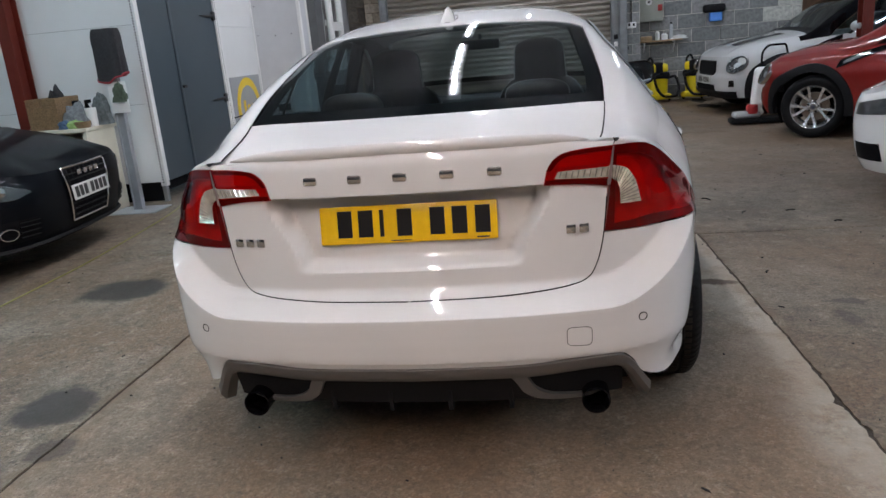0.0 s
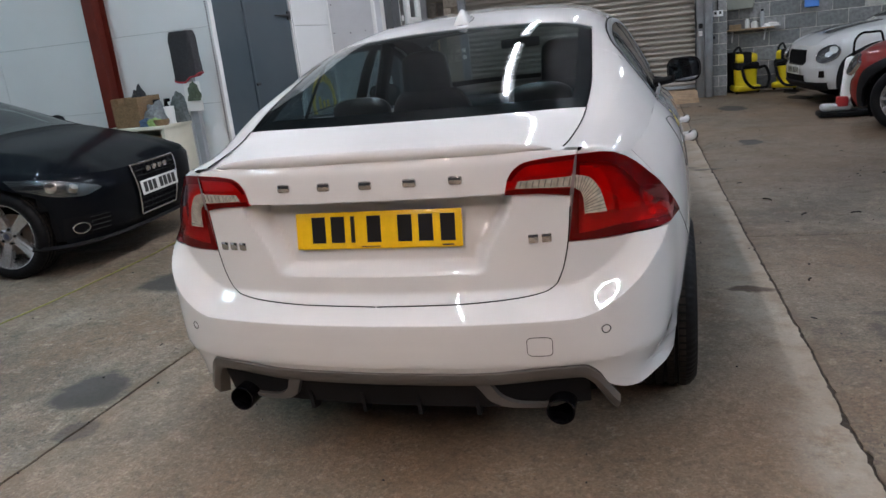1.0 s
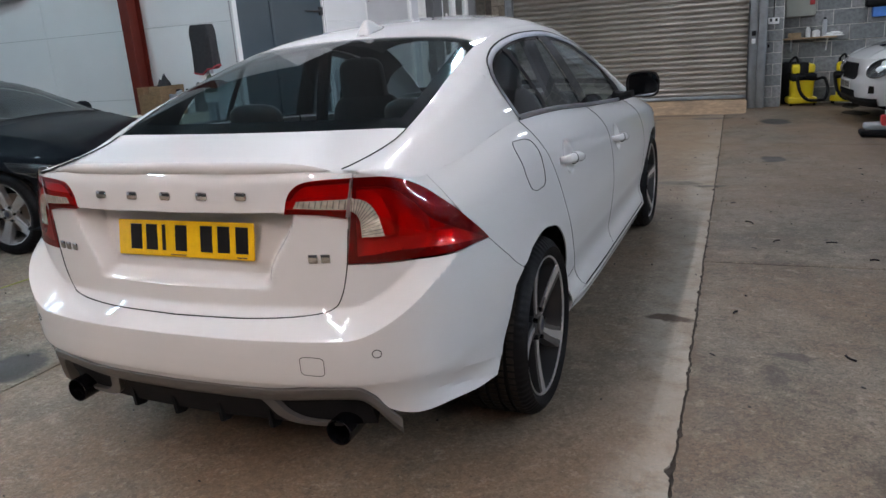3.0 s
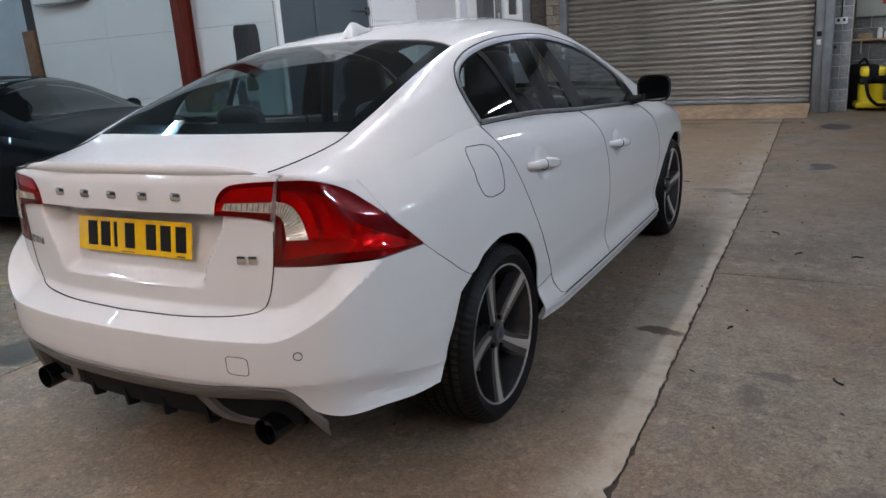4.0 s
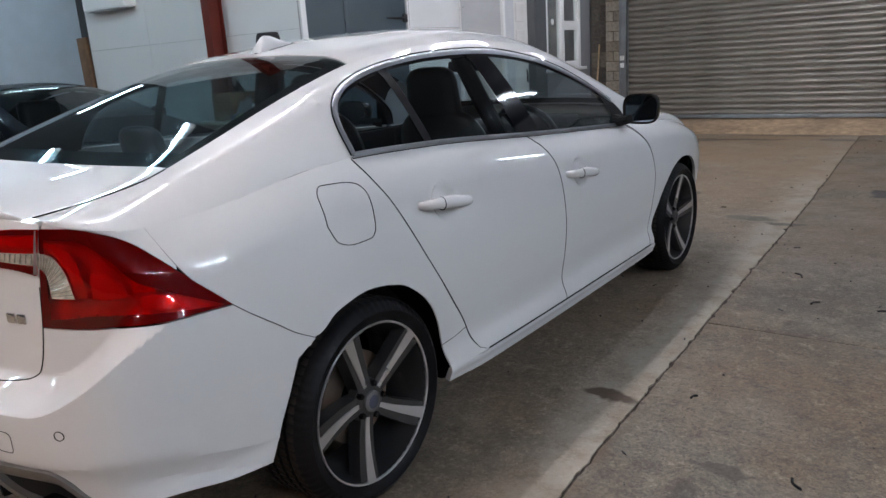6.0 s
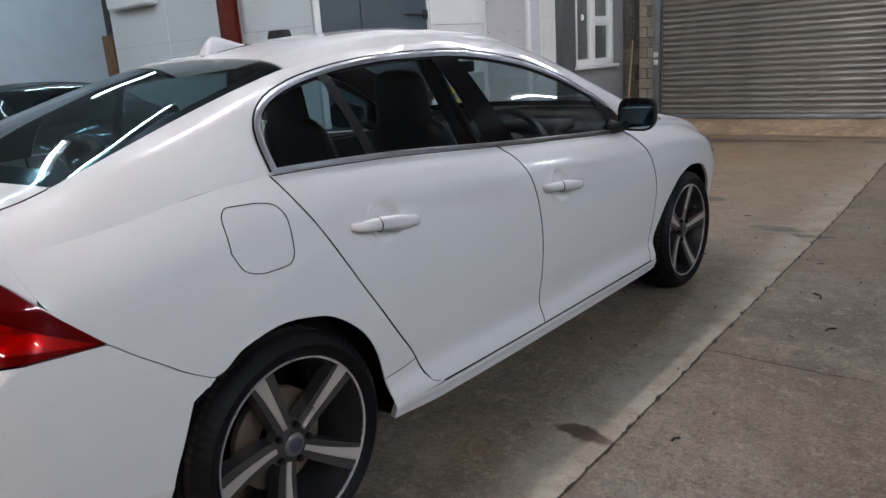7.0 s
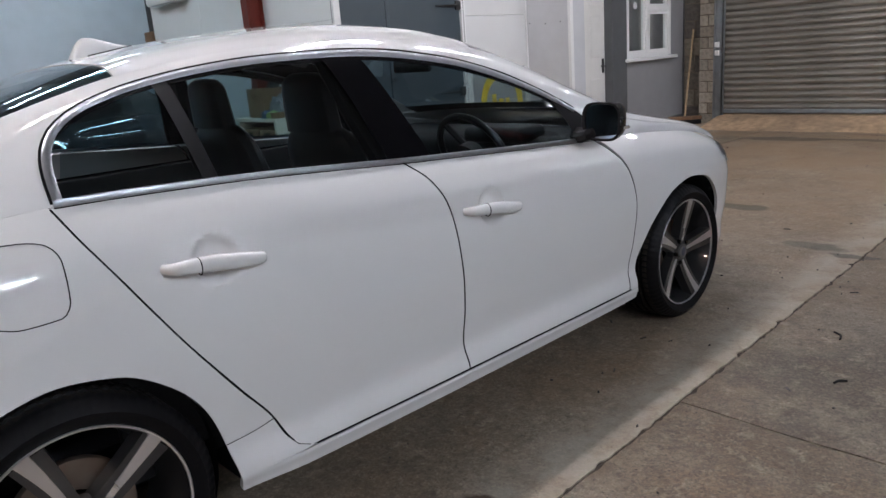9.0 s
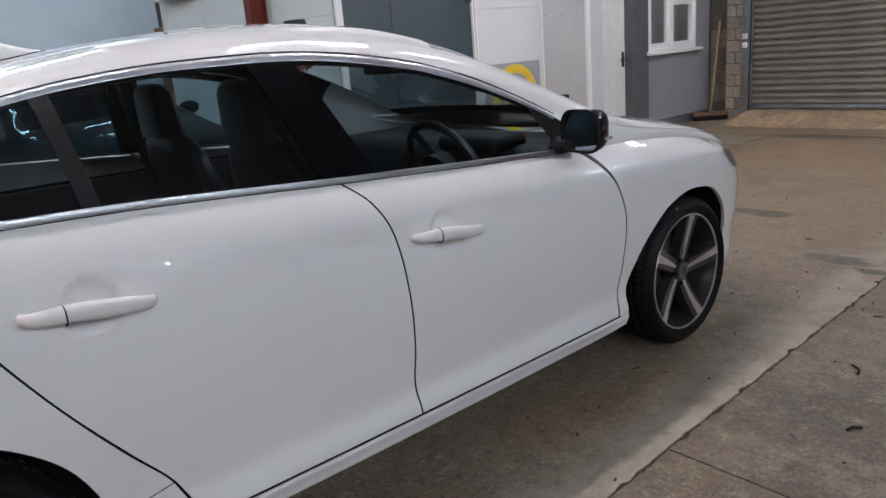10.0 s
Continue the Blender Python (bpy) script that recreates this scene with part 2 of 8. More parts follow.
# ---- room materials ----
def concrete_floor(name, tone_of, pale_lit_edge=0.0, brown=0.0):
    """Worn concrete: grey and brown patches, fine speckle, oil stains of their own shape."""
    m, n, l, b = material(name)
    co = n.new("ShaderNodeNewGeometry").outputs["Position"]

    def noise_tex(scale, detail=6, rough=0.6):
        t = n.new("ShaderNodeTexNoise")
        t.inputs["Scale"].default_value, t.inputs["Detail"].default_value, t.inputs["Roughness"].default_value = scale, detail, rough
        l.new(co, t.inputs["Vector"])
        return t.outputs["Fac"]

    def ramp(fac, lo, hi, p0, p1):
        r = n.new("ShaderNodeValToRGB")
        r.color_ramp.elements[0].color, r.color_ramp.elements[1].color = (*lo, 1), (*hi, 1)
        r.color_ramp.elements[0].position, r.color_ramp.elements[1].position = p0, p1
        l.new(fac, r.inputs["Fac"])
        return r.outputs["Color"]

    def mixed(fac, a, bcol, mode="MIX"):
        x = n.new("ShaderNodeMix")
        x.data_type, x.blend_type = "RGBA", mode
        for sock, val in ((x.inputs["Factor"], fac), (x.inputs["A"], a), (x.inputs["B"], bcol)):
            if isinstance(val, (int, float)):
                sock.default_value = val
            elif isinstance(val, tuple):
                sock.default_value = (*val, 1)
            else:
                l.new(val, sock)
        return x.outputs["Result"]

    base = ramp(noise_tex(0.7, 6, 0.65), (0.066, 0.061, 0.053), (0.168, 0.156, 0.137), 0.40, 0.60)
    base = mixed(ramp(noise_tex(2.6, 8, 0.7), (0, 0, 0), (0.65, 0.65, 0.65), 0.49, 0.62), base, (0.225, 0.208, 0.180))
    base = mixed(ramp(noise_tex(0.55, 8, 0.7), (0.1, 0.1, 0.1), (0.85, 0.85, 0.85), 0.42, 0.58), base, (0.122, 0.083, 0.055))
    base = mixed(ramp(noise_tex(5.5, 8, 0.75), (0, 0, 0), (0.75, 0.75, 0.75), 0.53, 0.66), base, (0.052, 0.045, 0.037))
    base = mixed(ramp(noise_tex(14, 7, 0.8), (0, 0, 0), (0.75, 0.75, 0.75), 0.52, 0.62), base, (0.048, 0.040, 0.032))
    base = mixed(ramp(noise_tex(9, 8, 0.8), (0, 0, 0), (0.55, 0.55, 0.55), 0.54, 0.64), base, (0.27, 0.25, 0.215))
    base = mixed(ramp(noise_tex(45, 5, 0.7), (0, 0, 0), (0.4, 0.4, 0.4), 0.52, 0.66), base, (0.24, 0.22, 0.187))
    # exposed grit of the aggregate, grain by grain
    for size, amount in ((95, 0.42), (190, 0.40)):
        vor = n.new("ShaderNodeTexVoronoi")
        vor.inputs["Scale"].default_value = size
        l.new(co, vor.inputs["Vector"])
        base = mixed(amount, base, ramp(vor.outputs["Color"], (0.30, 0.30, 0.30), (0.86, 0.85, 0.83), 0.15, 0.85), "OVERLAY")
    base = mixed(ramp(noise_tex(70, 4, 0.6), (0, 0, 0), (0.9, 0.9, 0.9), 0.61, 0.68), base, (0.026, 0.020, 0.015))
    base = mixed(ramp(noise_tex(24, 5, 0.7), (0, 0, 0), (0.9, 0.9, 0.9), 0.645, 0.70), base, (0.032, 0.025, 0.019))
    # brown dirt washed along the long joint
    sep = n.new("ShaderNodeSeparateXYZ")
    l.new(co, sep.inputs[0])
    for slope, start, reach, amount in ((0.0285, -1.372, 0.075, 0.7), (-0.012, 1.447, 0.09, 0.7)):
        line, gap, side = n.new("ShaderNodeMath"), n.new("ShaderNodeMath"), n.new("ShaderNodeMath")
        line.operation, gap.operation, side.operation = "MULTIPLY_ADD", "ADD", "ABSOLUTE"
        l.new(sep.outputs["Y"], line.inputs[0])
        line.inputs[1].default_value, line.inputs[2].default_value = slope, start
        l.new(sep.outputs["X"], gap.inputs[0])
        l.new(line.outputs[0], gap.inputs[1])
        l.new(gap.outputs[0], side.inputs[0])
        near = ramp(side.outputs[0], (amount, amount, amount), (0, 0, 0), 0.015, reach)
        blot = mixed(1.0, near, ramp(noise_tex(6, 7, 0.7), (0, 0, 0), (1, 1, 1), 0.42, 0.56), "MULTIPLY")
        base = mixed(blot, base, (0.105, 0.074, 0.048))
        # band by the joint: pale concrete plus painted light past the car's shadow
        if pale_lit_edge and slope > 0:
            edge = ramp(side.outputs[0], (pale_lit_edge, pale_lit_edge, pale_lit_edge), (0, 0, 0), 0.12, 0.30)
            edge = mixed(1.0, edge, ramp(noise_tex(4, 7, 0.7), (0.35, 0.35, 0.35), (1, 1, 1), 0.40, 0.55), "MULTIPLY")
            base = mixed(edge, base, (0.33, 0.32, 0.30))
    # brown earth trodden in from the door end
    reach = n.new("ShaderNodeMapRange")
    reach.inputs["From Min"].default_value, reach.inputs["From Max"].default_value, reach.inputs["To Max"].default_value = 2.8, 7.5, 0.95
    l.new(sep.outputs["Y"], reach.inputs["Value"])
    earth = mixed(1.0, ramp(noise_tex(0.9, 7, 0.65), (0.25, 0.25, 0.25), (1, 1, 1), 0.40, 0.58), reach.outputs["Result"], "MULTIPLY")
    base = mixed(earth, base, (0.190, 0.130, 0.084))
    if brown:
        base = mixed(ramp(noise_tex(1.3, 7, 0.7), (brown * 0.4, brown * 0.4, brown * 0.4), (brown, brown, brown), 0.40, 0.60), base, (0.132, 0.092, 0.062))
    warp = n.new("ShaderNodeTexNoise")
    warp.inputs["Scale"].default_value, warp.inputs["Detail"].default_value = 6, 8
    l.new(co, warp.inputs["Vector"])
    add = n.new("ShaderNodeVectorMath")
    add.operation = "MULTIPLY_ADD"
    l.new(warp.outputs["Color"], add.inputs[0])
    add.inputs[1].default_value = (0.18, 0.18, 0)
    l.new(co, add.inputs[2])
    # oil and water stains: place, half length across, half length along, depth of colour
    for x, y, a, c, k, tone in [s if len(s) > 5 else (*s, (0.022, 0.021, 0.020)) for s in STAINS]:
        mp = n.new("ShaderNodeVectorMath")
        mp.operation = "MULTIPLY_ADD"
        l.new(add.outputs[0], mp.inputs[0])
        mp.inputs[1].default_value = (1 / a, 1 / c, 0)
        mp.inputs[2].default_value = (-(x + 0.09) / a, -(y + 0.09) / c, 0)
        ln = n.new("ShaderNodeVectorMath")
        ln.operation = "LENGTH"
        l.new(mp.outputs[0], ln.inputs[0])
        fac = ramp(ln.outputs["Value"], (k, k, k), (0, 0, 0), 0.74, 1.0)
        base = mixed(fac, base, tone)
    base = mixed(1.0, base, (tone_of * 1.03, tone_of, tone_of * 0.93), "MULTIPLY")
    l.new(base, b.inputs["Base Color"])
    rg = n.new("ShaderNodeMapRange")
    rg.inputs["To Min"].default_value, rg.inputs["To Max"].default_value = 0.45, 0.85
    l.new(noise_tex(3, 5), rg.inputs["Value"])
    l.new(rg.outputs["Result"], b.inputs["Roughness"])
    bp = n.new("ShaderNodeBump")
    bp.inputs["Strength"].default_value, bp.inputs["Distance"].default_value = 0.5, 0.006
    l.new(noise_tex(60, 6, 0.65), bp.inputs["Height"])
    l.new(bp.outputs["Normal"], b.inputs["Normal"])
    return m


STAINS = [
    (-1.66, -0.30, 0.19, 0.20, 0.92), (-2.25, 1.22, 0.30, 0.26, 0.9), (-1.45, -0.62, 0.10, 0.12, 0.6),
    (1.78, 7.95, 0.20, 0.30, 1.0), (1.72, 5.46, 0.14, 0.18, 1.0), (1.2, 4.19, 0.16, 0.06, 0.7), (-0.8, 8.3, 0.5, 0.16, 0.6), (0.95, 4.3, 0.22, 0.1, 0.55),
    (2.05, -0.2, 0.12, 0.2, 0.5), (3.3, 8.1, 0.7, 0.5, 0.5), (1.0, 8.4, 0.3, 0.12, 0.5), (0.10, 5.12, 0.24, 0.09, 0.8, (0.045, 0.036, 0.024)), (-0.05, 8.35, 0.55, 0.07, 0.75, (0.045, 0.032, 0.02)), (0.35, 8.75, 0.7, 0.05, 0.7, (0.05, 0.034, 0.022)),
    (1.22, 0.98, 0.14, 0.046, 1.0, (0.044, 0.027, 0.016)), (1.74, 0.67, 0.10, 0.05, 0.55), (1.68, 0.46, 0.06, 0.10, 0.5),
]
CONCRETE = concrete_floor("worn_concrete", 1.2)
CONCRETE_MIDDLE = concrete_floor("paler_worn_concrete", 1.32, 0.60, 0.45)
CONCRETE_EAST = concrete_floor("darker_worn_concrete", 0.92, 0.0, 0.2)
JOINT = surface("dirt_filled_joint", (0.024, 0.017, 0.011), 0.95, vary=0.4, scale=40, bump=0.6, bump_scale=80)


def varied(name, colors, rough=0.85, bump=0.5, bump_scale=70, fine=25):
    """A masonry surface whose tone differs from piece to piece."""
    m, n, l, b = material(name)
    oi, rp = n.new("ShaderNodeObjectInfo"), n.new("ShaderNodeValToRGB")
    rp.color_ramp.interpolation = "CONSTANT"
    while len(rp.color_ramp.elements) < len(colors):
        rp.color_ramp.elements.new(0.5)
    for i, c in enumerate(colors):
        rp.color_ramp.elements[i].position, rp.color_ramp.elements[i].color = i / len(colors), (*c, 1)
    l.new(oi.outputs["Random"], rp.inputs["Fac"])
    co, t, t2, mx = n.new("ShaderNodeTexCoord"), n.new("ShaderNodeTexNoise"), n.new("ShaderNodeTexNoise"), n.new("ShaderNodeMix")
    t.inputs["Scale"].default_value, t.inputs["Detail"].default_value = fine, 8
    t2.inputs["Scale"].default_value, t2.inputs["Detail"].default_value = bump_scale, 6
    for q in (t, t2):
        l.new(co.outputs["Object"], q.inputs["Vector"])
    mx.data_type, mx.blend_type = "RGBA", "OVERLAY"
    mx.inputs["Factor"].default_value = 0.6
    l.new(rp.outputs["Color"], mx.inputs["A"])
    l.new(t.outputs["Fac"], mx.inputs["B"])
    l.new(mx.outputs["Result"], b.inputs["Base Color"])
    b.inputs["Roughness"].default_value = rough
    bp = n.new("ShaderNodeBump")
    bp.inputs["Strength"].default_value, bp.inputs["Distance"].default_value = bump, 0.006
    l.new(t2.outputs["Fac"], bp.inputs["Height"])
    l.new(bp.outputs["Normal"], b.inputs["Normal"])
    return m


BLOCK = varied("grey_concrete_block", [(0.165, 0.17, 0.17), (0.215, 0.218, 0.215), (0.19, 0.193, 0.19), (0.24, 0.24, 0.235), (0.18, 0.183, 0.18)])
PALE_BLOCK = varied("pale_concrete_block", [(0.46, 0.46, 0.42), (0.42, 0.42, 0.39)])
STONE = varied("weathered_stone_block", [(0.15, 0.13, 0.105), (0.11, 0.098, 0.085), (0.19, 0.165, 0.13), (0.13, 0.118, 0.10)])
STONE_PALE = varied("pale_weathered_stone_block", [(0.36, 0.31, 0.25), (0.28, 0.24, 0.19), (0.42, 0.37, 0.30), (0.31, 0.28, 0.23)])
MORTAR = surface("mortar", (0.50, 0.47, 0.42), 0.95, vary=0.2, scale=40, bump=0.5, bump_scale=90)
EARTH_MORTAR = surface("brown_mortar", (0.15, 0.12, 0.09), 0.95, vary=0.3, scale=40, bump=0.5, bump_scale=90)
PANEL_WHITE = surface("white_insulated_panel", (0.66, 0.665, 0.66), 0.5, vary=0.02, scale=2, second=(0.58, 0.58, 0.57), second_scale=0.9, mix=0.35)
SEAM_GREY = surface("grey_seam_filler", (0.30, 0.30, 0.30), 0.8)
SLOT_GREY = surface("shaded_slot", (0.07, 0.07, 0.075), 0.8)
WALL_PALE = surface("pale_blue_plaster", (0.55, 0.59, 0.64), 0.8, vary=0.04, scale=3)
DOOR_GREY = surface("slate_grey_door_paint", (0.040, 0.058, 0.072), 0.42, vary=0.05, scale=4, second=(0.062, 0.075, 0.085), mix=0.5)
WALL_GREY = surface("grey_wall_paint", (0.27, 0.265, 0.275), 0.7, vary=0.04, scale=6, second=(0.22, 0.215, 0.215), mix=0.4)
WALL_DARK = surface("dark_grey_wall_paint", (0.032, 0.033, 0.036), 0.8, vary=0.1, scale=4)
UPVC = surface("white_plastic_frame", (0.78, 0.78, 0.77), 0.3, vary=0.02)
DOOR_WHITE = surface("white_door_paint", (0.72, 0.71, 0.68), 0.4, vary=0.03)
DARK_GREY = surface("dark_grey_post_paint", (0.09, 0.095, 0.10), 0.5, vary=0.06)
STEEL_RED = surface("red_oxide_steel_paint", (0.105, 0.015, 0.009), 0.5, spec=0.25, vary=0.12, scale=6, second=(0.07, 0.014, 0.010), mix=0.5)
GALV = surface("galvanised_steel", (0.30, 0.325, 0.345), 0.42, metal=0.7, vary=0.15, scale=9, second=(0.22, 0.21, 0.20), mix=0.6)
SHUTTER = surface("weathered_galvanised_slat", (0.31, 0.28, 0.245), 0.42, metal=0.5, vary=0.12, scale=5, second=(0.22, 0.20, 0.175), mix=0.6, second_scale=2.5)
RAMP_MAT = surface("rough_brown_concrete", (0.40, 0.27, 0.165), 0.95, vary=0.3, scale=12, bump=0.9, bump_scale=45, second=(0.17, 0.12, 0.085), mix=0.7, second_scale=2)
CEILING_MAT = surface("unseen_ceiling_grey", (0.13, 0.133, 0.138), 0.7, vary=0.05)
SIGN_GREY = surface("grey_sign_panel", (0.30, 0.31, 0.33), 0.45, vary=0.03)
SIGN_YELLOW = surface("yellow_sign_paint", (0.72, 0.50, 0.03), 0.45, vary=0.03)
BLACK_IRON = surface("black_iron", (0.015, 0.015, 0.016), 0.5)
WOOD = surface("pale_wood", (0.36, 0.25, 0.14), 0.6, vary=0.25, scale=14, bump=0.2, bump_scale=60)
BROWN_WOOD = surface("brown_board", (0.15, 0.075, 0.035), 0.6, vary=0.25, scale=10)
GREY_METAL = surface("grey_green_enclosure_paint", (0.35, 0.36, 0.31), 0.45, vary=0.05)
STAND_GREY = surface("grey_painted_steel", (0.38, 0.40, 0.42), 0.4, metal=0.3, vary=0.06)


def floor_z(x, y):
    """The slab rises a little towards the roller door."""
    return 0.10 * soft(4.3, 9.0, y) * (1 - 0.55 * soft(1.6, 3.0, x))


# ---- floor ----
floor = thing("floor", "worn grey brown concrete floor with dirty joints and oil stains", "floor", kind="structure")


def long_joint(y):
    return 1.372 - 0.0285 * y + 0.010 * noise.noise((0, y * 1.7, 3)) + 0.007 * noise.noise((1, y * 9, 3)) + 0.005 * noise.noise((2, y * 27, 3))


def slab(x_of_left, x_of_right, y0, y1, nx, ny):
    rows = []
    for j in range(ny + 1):
        row = []
        for i in range(nx + 1):
            y = y0 + (y1 - y0) * j / ny
            a, b = x_of_left(y), x_of_right(y)
            x = a + (b - a) * i / nx
            yy = y + (0.010 * noise.noise((x * 2.0, y, 7)) + 0.006 * noise.noise((x * 11, y, 9)) if j in (0, ny) else 0)
            edge = 0.004 if i in (0, nx) or j in (0, ny) else 0
            row.append((x, yy, floor_z(x, yy) + 0.0025 * noise.noise((x * 1.5, yy * 1.5, 1)) - edge))
        rows.append(row)
    bm = grid(rows)
    return rim_in(bm, 0.03)


GAPW = 0.0042


def left_joint(y):
    return -1.447 + 0.012 * y + 0.012 * noise.noise((4, y * 2.1, 3)) + 0.006 * noise.noise((5, y * 11, 3))


part("joint_bed", grid([[(x, y, floor_z(x, y) - 0.010) for x in np.linspace(-12, 9, 12)] for y in np.linspace(-9, 14, 47)]), JOINT, floor)
for lo, hi in ((-9, -3.2), (-3.18, 2.0), (2.0, 6.0), (6.0, 13.9)):
    part("slab", slab(lambda y: -11.9, lambda y: left_joint(y) - GAPW * 1.6, lo + GAPW, hi - GAPW, 40, 110), CONCRETE, floor)
for lo, hi in ((-9, 13.9),):
    part("slab", slab(lambda y: left_joint(y) + GAPW * 1.6, lambda y: long_joint(y) - GAPW - 0.034 * max(0.0, noise.noise((8, y * 11, 3)) - 0.16) - 0.014 * max(0.0, noise.noise((3, y * 34, 3)) - 0.1) - 0.004 * abs(noise.noise((9, y * 45, 3))), lo, hi, 8, 1700), CONCRETE_MIDDLE, floor)
for lo, hi in ((-9, -2.4), (-2.4, 1.95), (1.95, 6.3), (6.3, 13.9)):
    part("slab", slab(lambda y: long_joint(y) + GAPW + 0.034 * max(0.0, noise.noise((6, y * 9, 3)) - 0.16) + 0.014 * max(0.0, noise.noise((2, y * 31, 3)) - 0.1) + 0.003 * abs(noise.noise((7, y * 40, 3))), lambda y: 8.9, lo + GAPW, hi - GAPW, 60, 220), CONCRETE_EAST, floor)


# ---- shutter wall at the far end ----
SHUT_Y, SHUT_L, SHUT_R, SHUT_Z = 9.62, -2.19, 1.40, 0.245
roller_door = thing("roller_shutter_door", "closed galvanised steel roller shutter with curved slats", "shutter", kind="structure")
PITCH = 0.0815


def slat_mesh():
    prof = []
    for i in range(9):
        u = i / 8
        prof.append((-0.026 * math.sin(math.pi * min(1, u / 0.80)) if u < 0.80 else 0.016, u * (PITCH - 0.002)))
    bm = grid([[(x, d, z) for x in (SHUT_L - 0.05, (SHUT_L + SHUT_R) / 2, SHUT_R + 0.05)] for d, z in prof])
    return mesh_of("slat", bm, SHUTTER)


slat_me = slat_mesh()
for k in range(35):
    o = new("slat", slat_me)
    o.parent = roller_door
    o.location = (0, SHUT_Y + 0.002 * math.sin(k * 2.3), SHUT_Z + 0.05 + k * PITCH)
part("bottom_rail", box(SHUT_L - 0.03, SHUT_R + 0.03, SHUT_Y - 0.03, SHUT_Y + 0.03, SHUT_Z, SHUT_Z + 0.052, 0.006), GALV, roller_door)
for x, s in ((SHUT_L, -1), (SHUT_R, 1)):
    ch = thing("guide_channel", "galvanised steel guide channel of the roller shutter", "channel", kind="structure")
    zf = floor_z(x, SHUT_Y)
    bm = box(x - 0.02 * s, x + 0.10 * s, SHUT_Y - 0.10, SHUT_Y - 0.075, zf, 4.0, 0.003)
    box(x - 0.02 * s, x + 0.0 * s + 0.005 * s, SHUT_Y - 0.10, SHUT_Y - 0.05, zf, 4.0, 0.002, bm)
    box(x + 0.09 * s, x + 0.11 * s, SHUT_Y - 0.12, SHUT_Y + 0.1, zf, 4.0, 0.002, bm)
    part("channel", bm, GALV, ch)
    if s > 0:
        part("flange", box(x + 0.115, x + 0.235, SHUT_Y - 0.16, SHUT_Y - 0.03, zf, 4.0, 0.02), GALV, ch, "rounded galvanised cover strip")
    part("switch_box", box(x + 0.03 * s, x + 0.09 * s, SHUT_Y - 0.135, SHUT_Y - 0.098, 1.14, 1.21, 0.006), TRIM_BLACK if s > 0 else UPVC, ch)
    part("switch_box", box(x + 0.03 * s, x + 0.085 * s, SHUT_Y - 0.135, SHUT_Y - 0.098, 1.03, 1.10, 0.006), UPVC, ch)

outlet = thing("wall_socket", "white double power socket on the block pier", "socket", pose(1.715, 9.664, 1.33))
part("plate", box(-0.075, 0.075, -0.035, 0.0, -0.045, 0.045, 0.008), UPVC, outlet)
part("switch", box(-0.05, -0.02, -0.041, -0.035, -0.012, 0.03, 0.002), TRIM_BLACK, outlet)
part("switch", box(0.02, 0.05, -0.041, -0.035, -0.012, 0.03, 0.002), TRIM_BLACK, outlet)
part("lead", tube([(0.0, -0.01, 0.04), (0.0, -0.01, 1.4)], 0.008, 6), TRIM_BLACK, outlet)
ramp_rows = []
for j in range(15):
    v = j / 14
    row = []
    for i in range(61):
        u = i / 60
        x = SHUT_L - 0.02 + (SHUT_R + 0.02 - SHUT_L) * u
        front = 8.86 + 0.05 * noise.noise((x * 2, 0, 5))
        y = front + (SHUT_Y + 0.3 - front) * v
        z = floor_z(x, y) - 0.01 + (0.145 * soft(-0.12, 0.75, v) + 0.012 * noise.noise((x * 3, y * 3, 2))) * (1 if j else 0)
        row.append((x, y, z))
    ramp_rows.append(row)
bm = grid(ramp_rows)
ret = bmesh.ops.extrude_edge_only(bm, edges=[e for e in bm.edges if e.is_boundary])
for v in ret["geom"]:
    if isinstance(v, bmesh.types.BMVert):
        v.co.z = 0.02
tagged(part("threshold_ramp", bm, RAMP_MAT), "rough brown concrete ramp up to the roller shutter", "ramp", kind="structure")


def masonry(name, label, mat, along, x0, x1, z0, z1, w, h, depth, at, joint=0.011, seed=1, pale=None, bed=None):
    """A wall of single blocks before a mortar bed. along 'x': faces -y at y = at; along 'y': faces +x at x = at."""
    wall = thing(name, label, "wall", kind="structure")
    rnd = random.Random(seed)
    meshes = {}
    z, course = z0, 0
    while z < z1 - 0.02:
        hh = min(h, z1 - z)
        x = x0 - (w / 2 if course % 2 else 0)
        while x < x1 - 0.01:
            a, b = max(x, x0), min(x + w, x1)
            if b - a > 0.05:
                key = (round(b - a, 3), round(hh, 3))
                if key not in meshes:
                    bb = box(-(b - a) / 2 + joint / 2, (b - a) / 2 - joint / 2, -depth, 0, joint / 2, hh - joint / 2, 0.004, seg=1)
                    meshes[key] = mesh_of("block", bb, mat, smooth=False)
                o = new("block", meshes[key])
                o.parent = wall
                j = rnd.uniform(-0.003, 0.003)
                if pale and pale[0] < (a + b) / 2 < pale[1] and pale[2] < z < pale[3]:
                    o.data = mesh_of("block", box(-(b - a) / 2 + joint / 2, (b - a) / 2 - joint / 2, -depth, 0, joint / 2, hh - joint / 2, 0.004, seg=1), PALE_BLOCK, smooth=False)
                o.matrix_basis = pose((a + b) / 2, at + depth * 0.3 + j, z) if along == "x" else pose(at - depth * 0.3 + j, (a + b) / 2, z, 0, 0, 90)
            x += w
        z += h
        course += 1
    if along == "x":
        bm = box(x0, x1, at - depth * 0.7 + 0.008, at + 0.22, z0 - 0.1, z1)
    else:
        bm = box(at - 0.22, at + depth * 0.7 - 0.008, x0, x1, z0 - 0.1, z1)
    part("mortar", bm, bed or MORTAR, wall)
    return wall


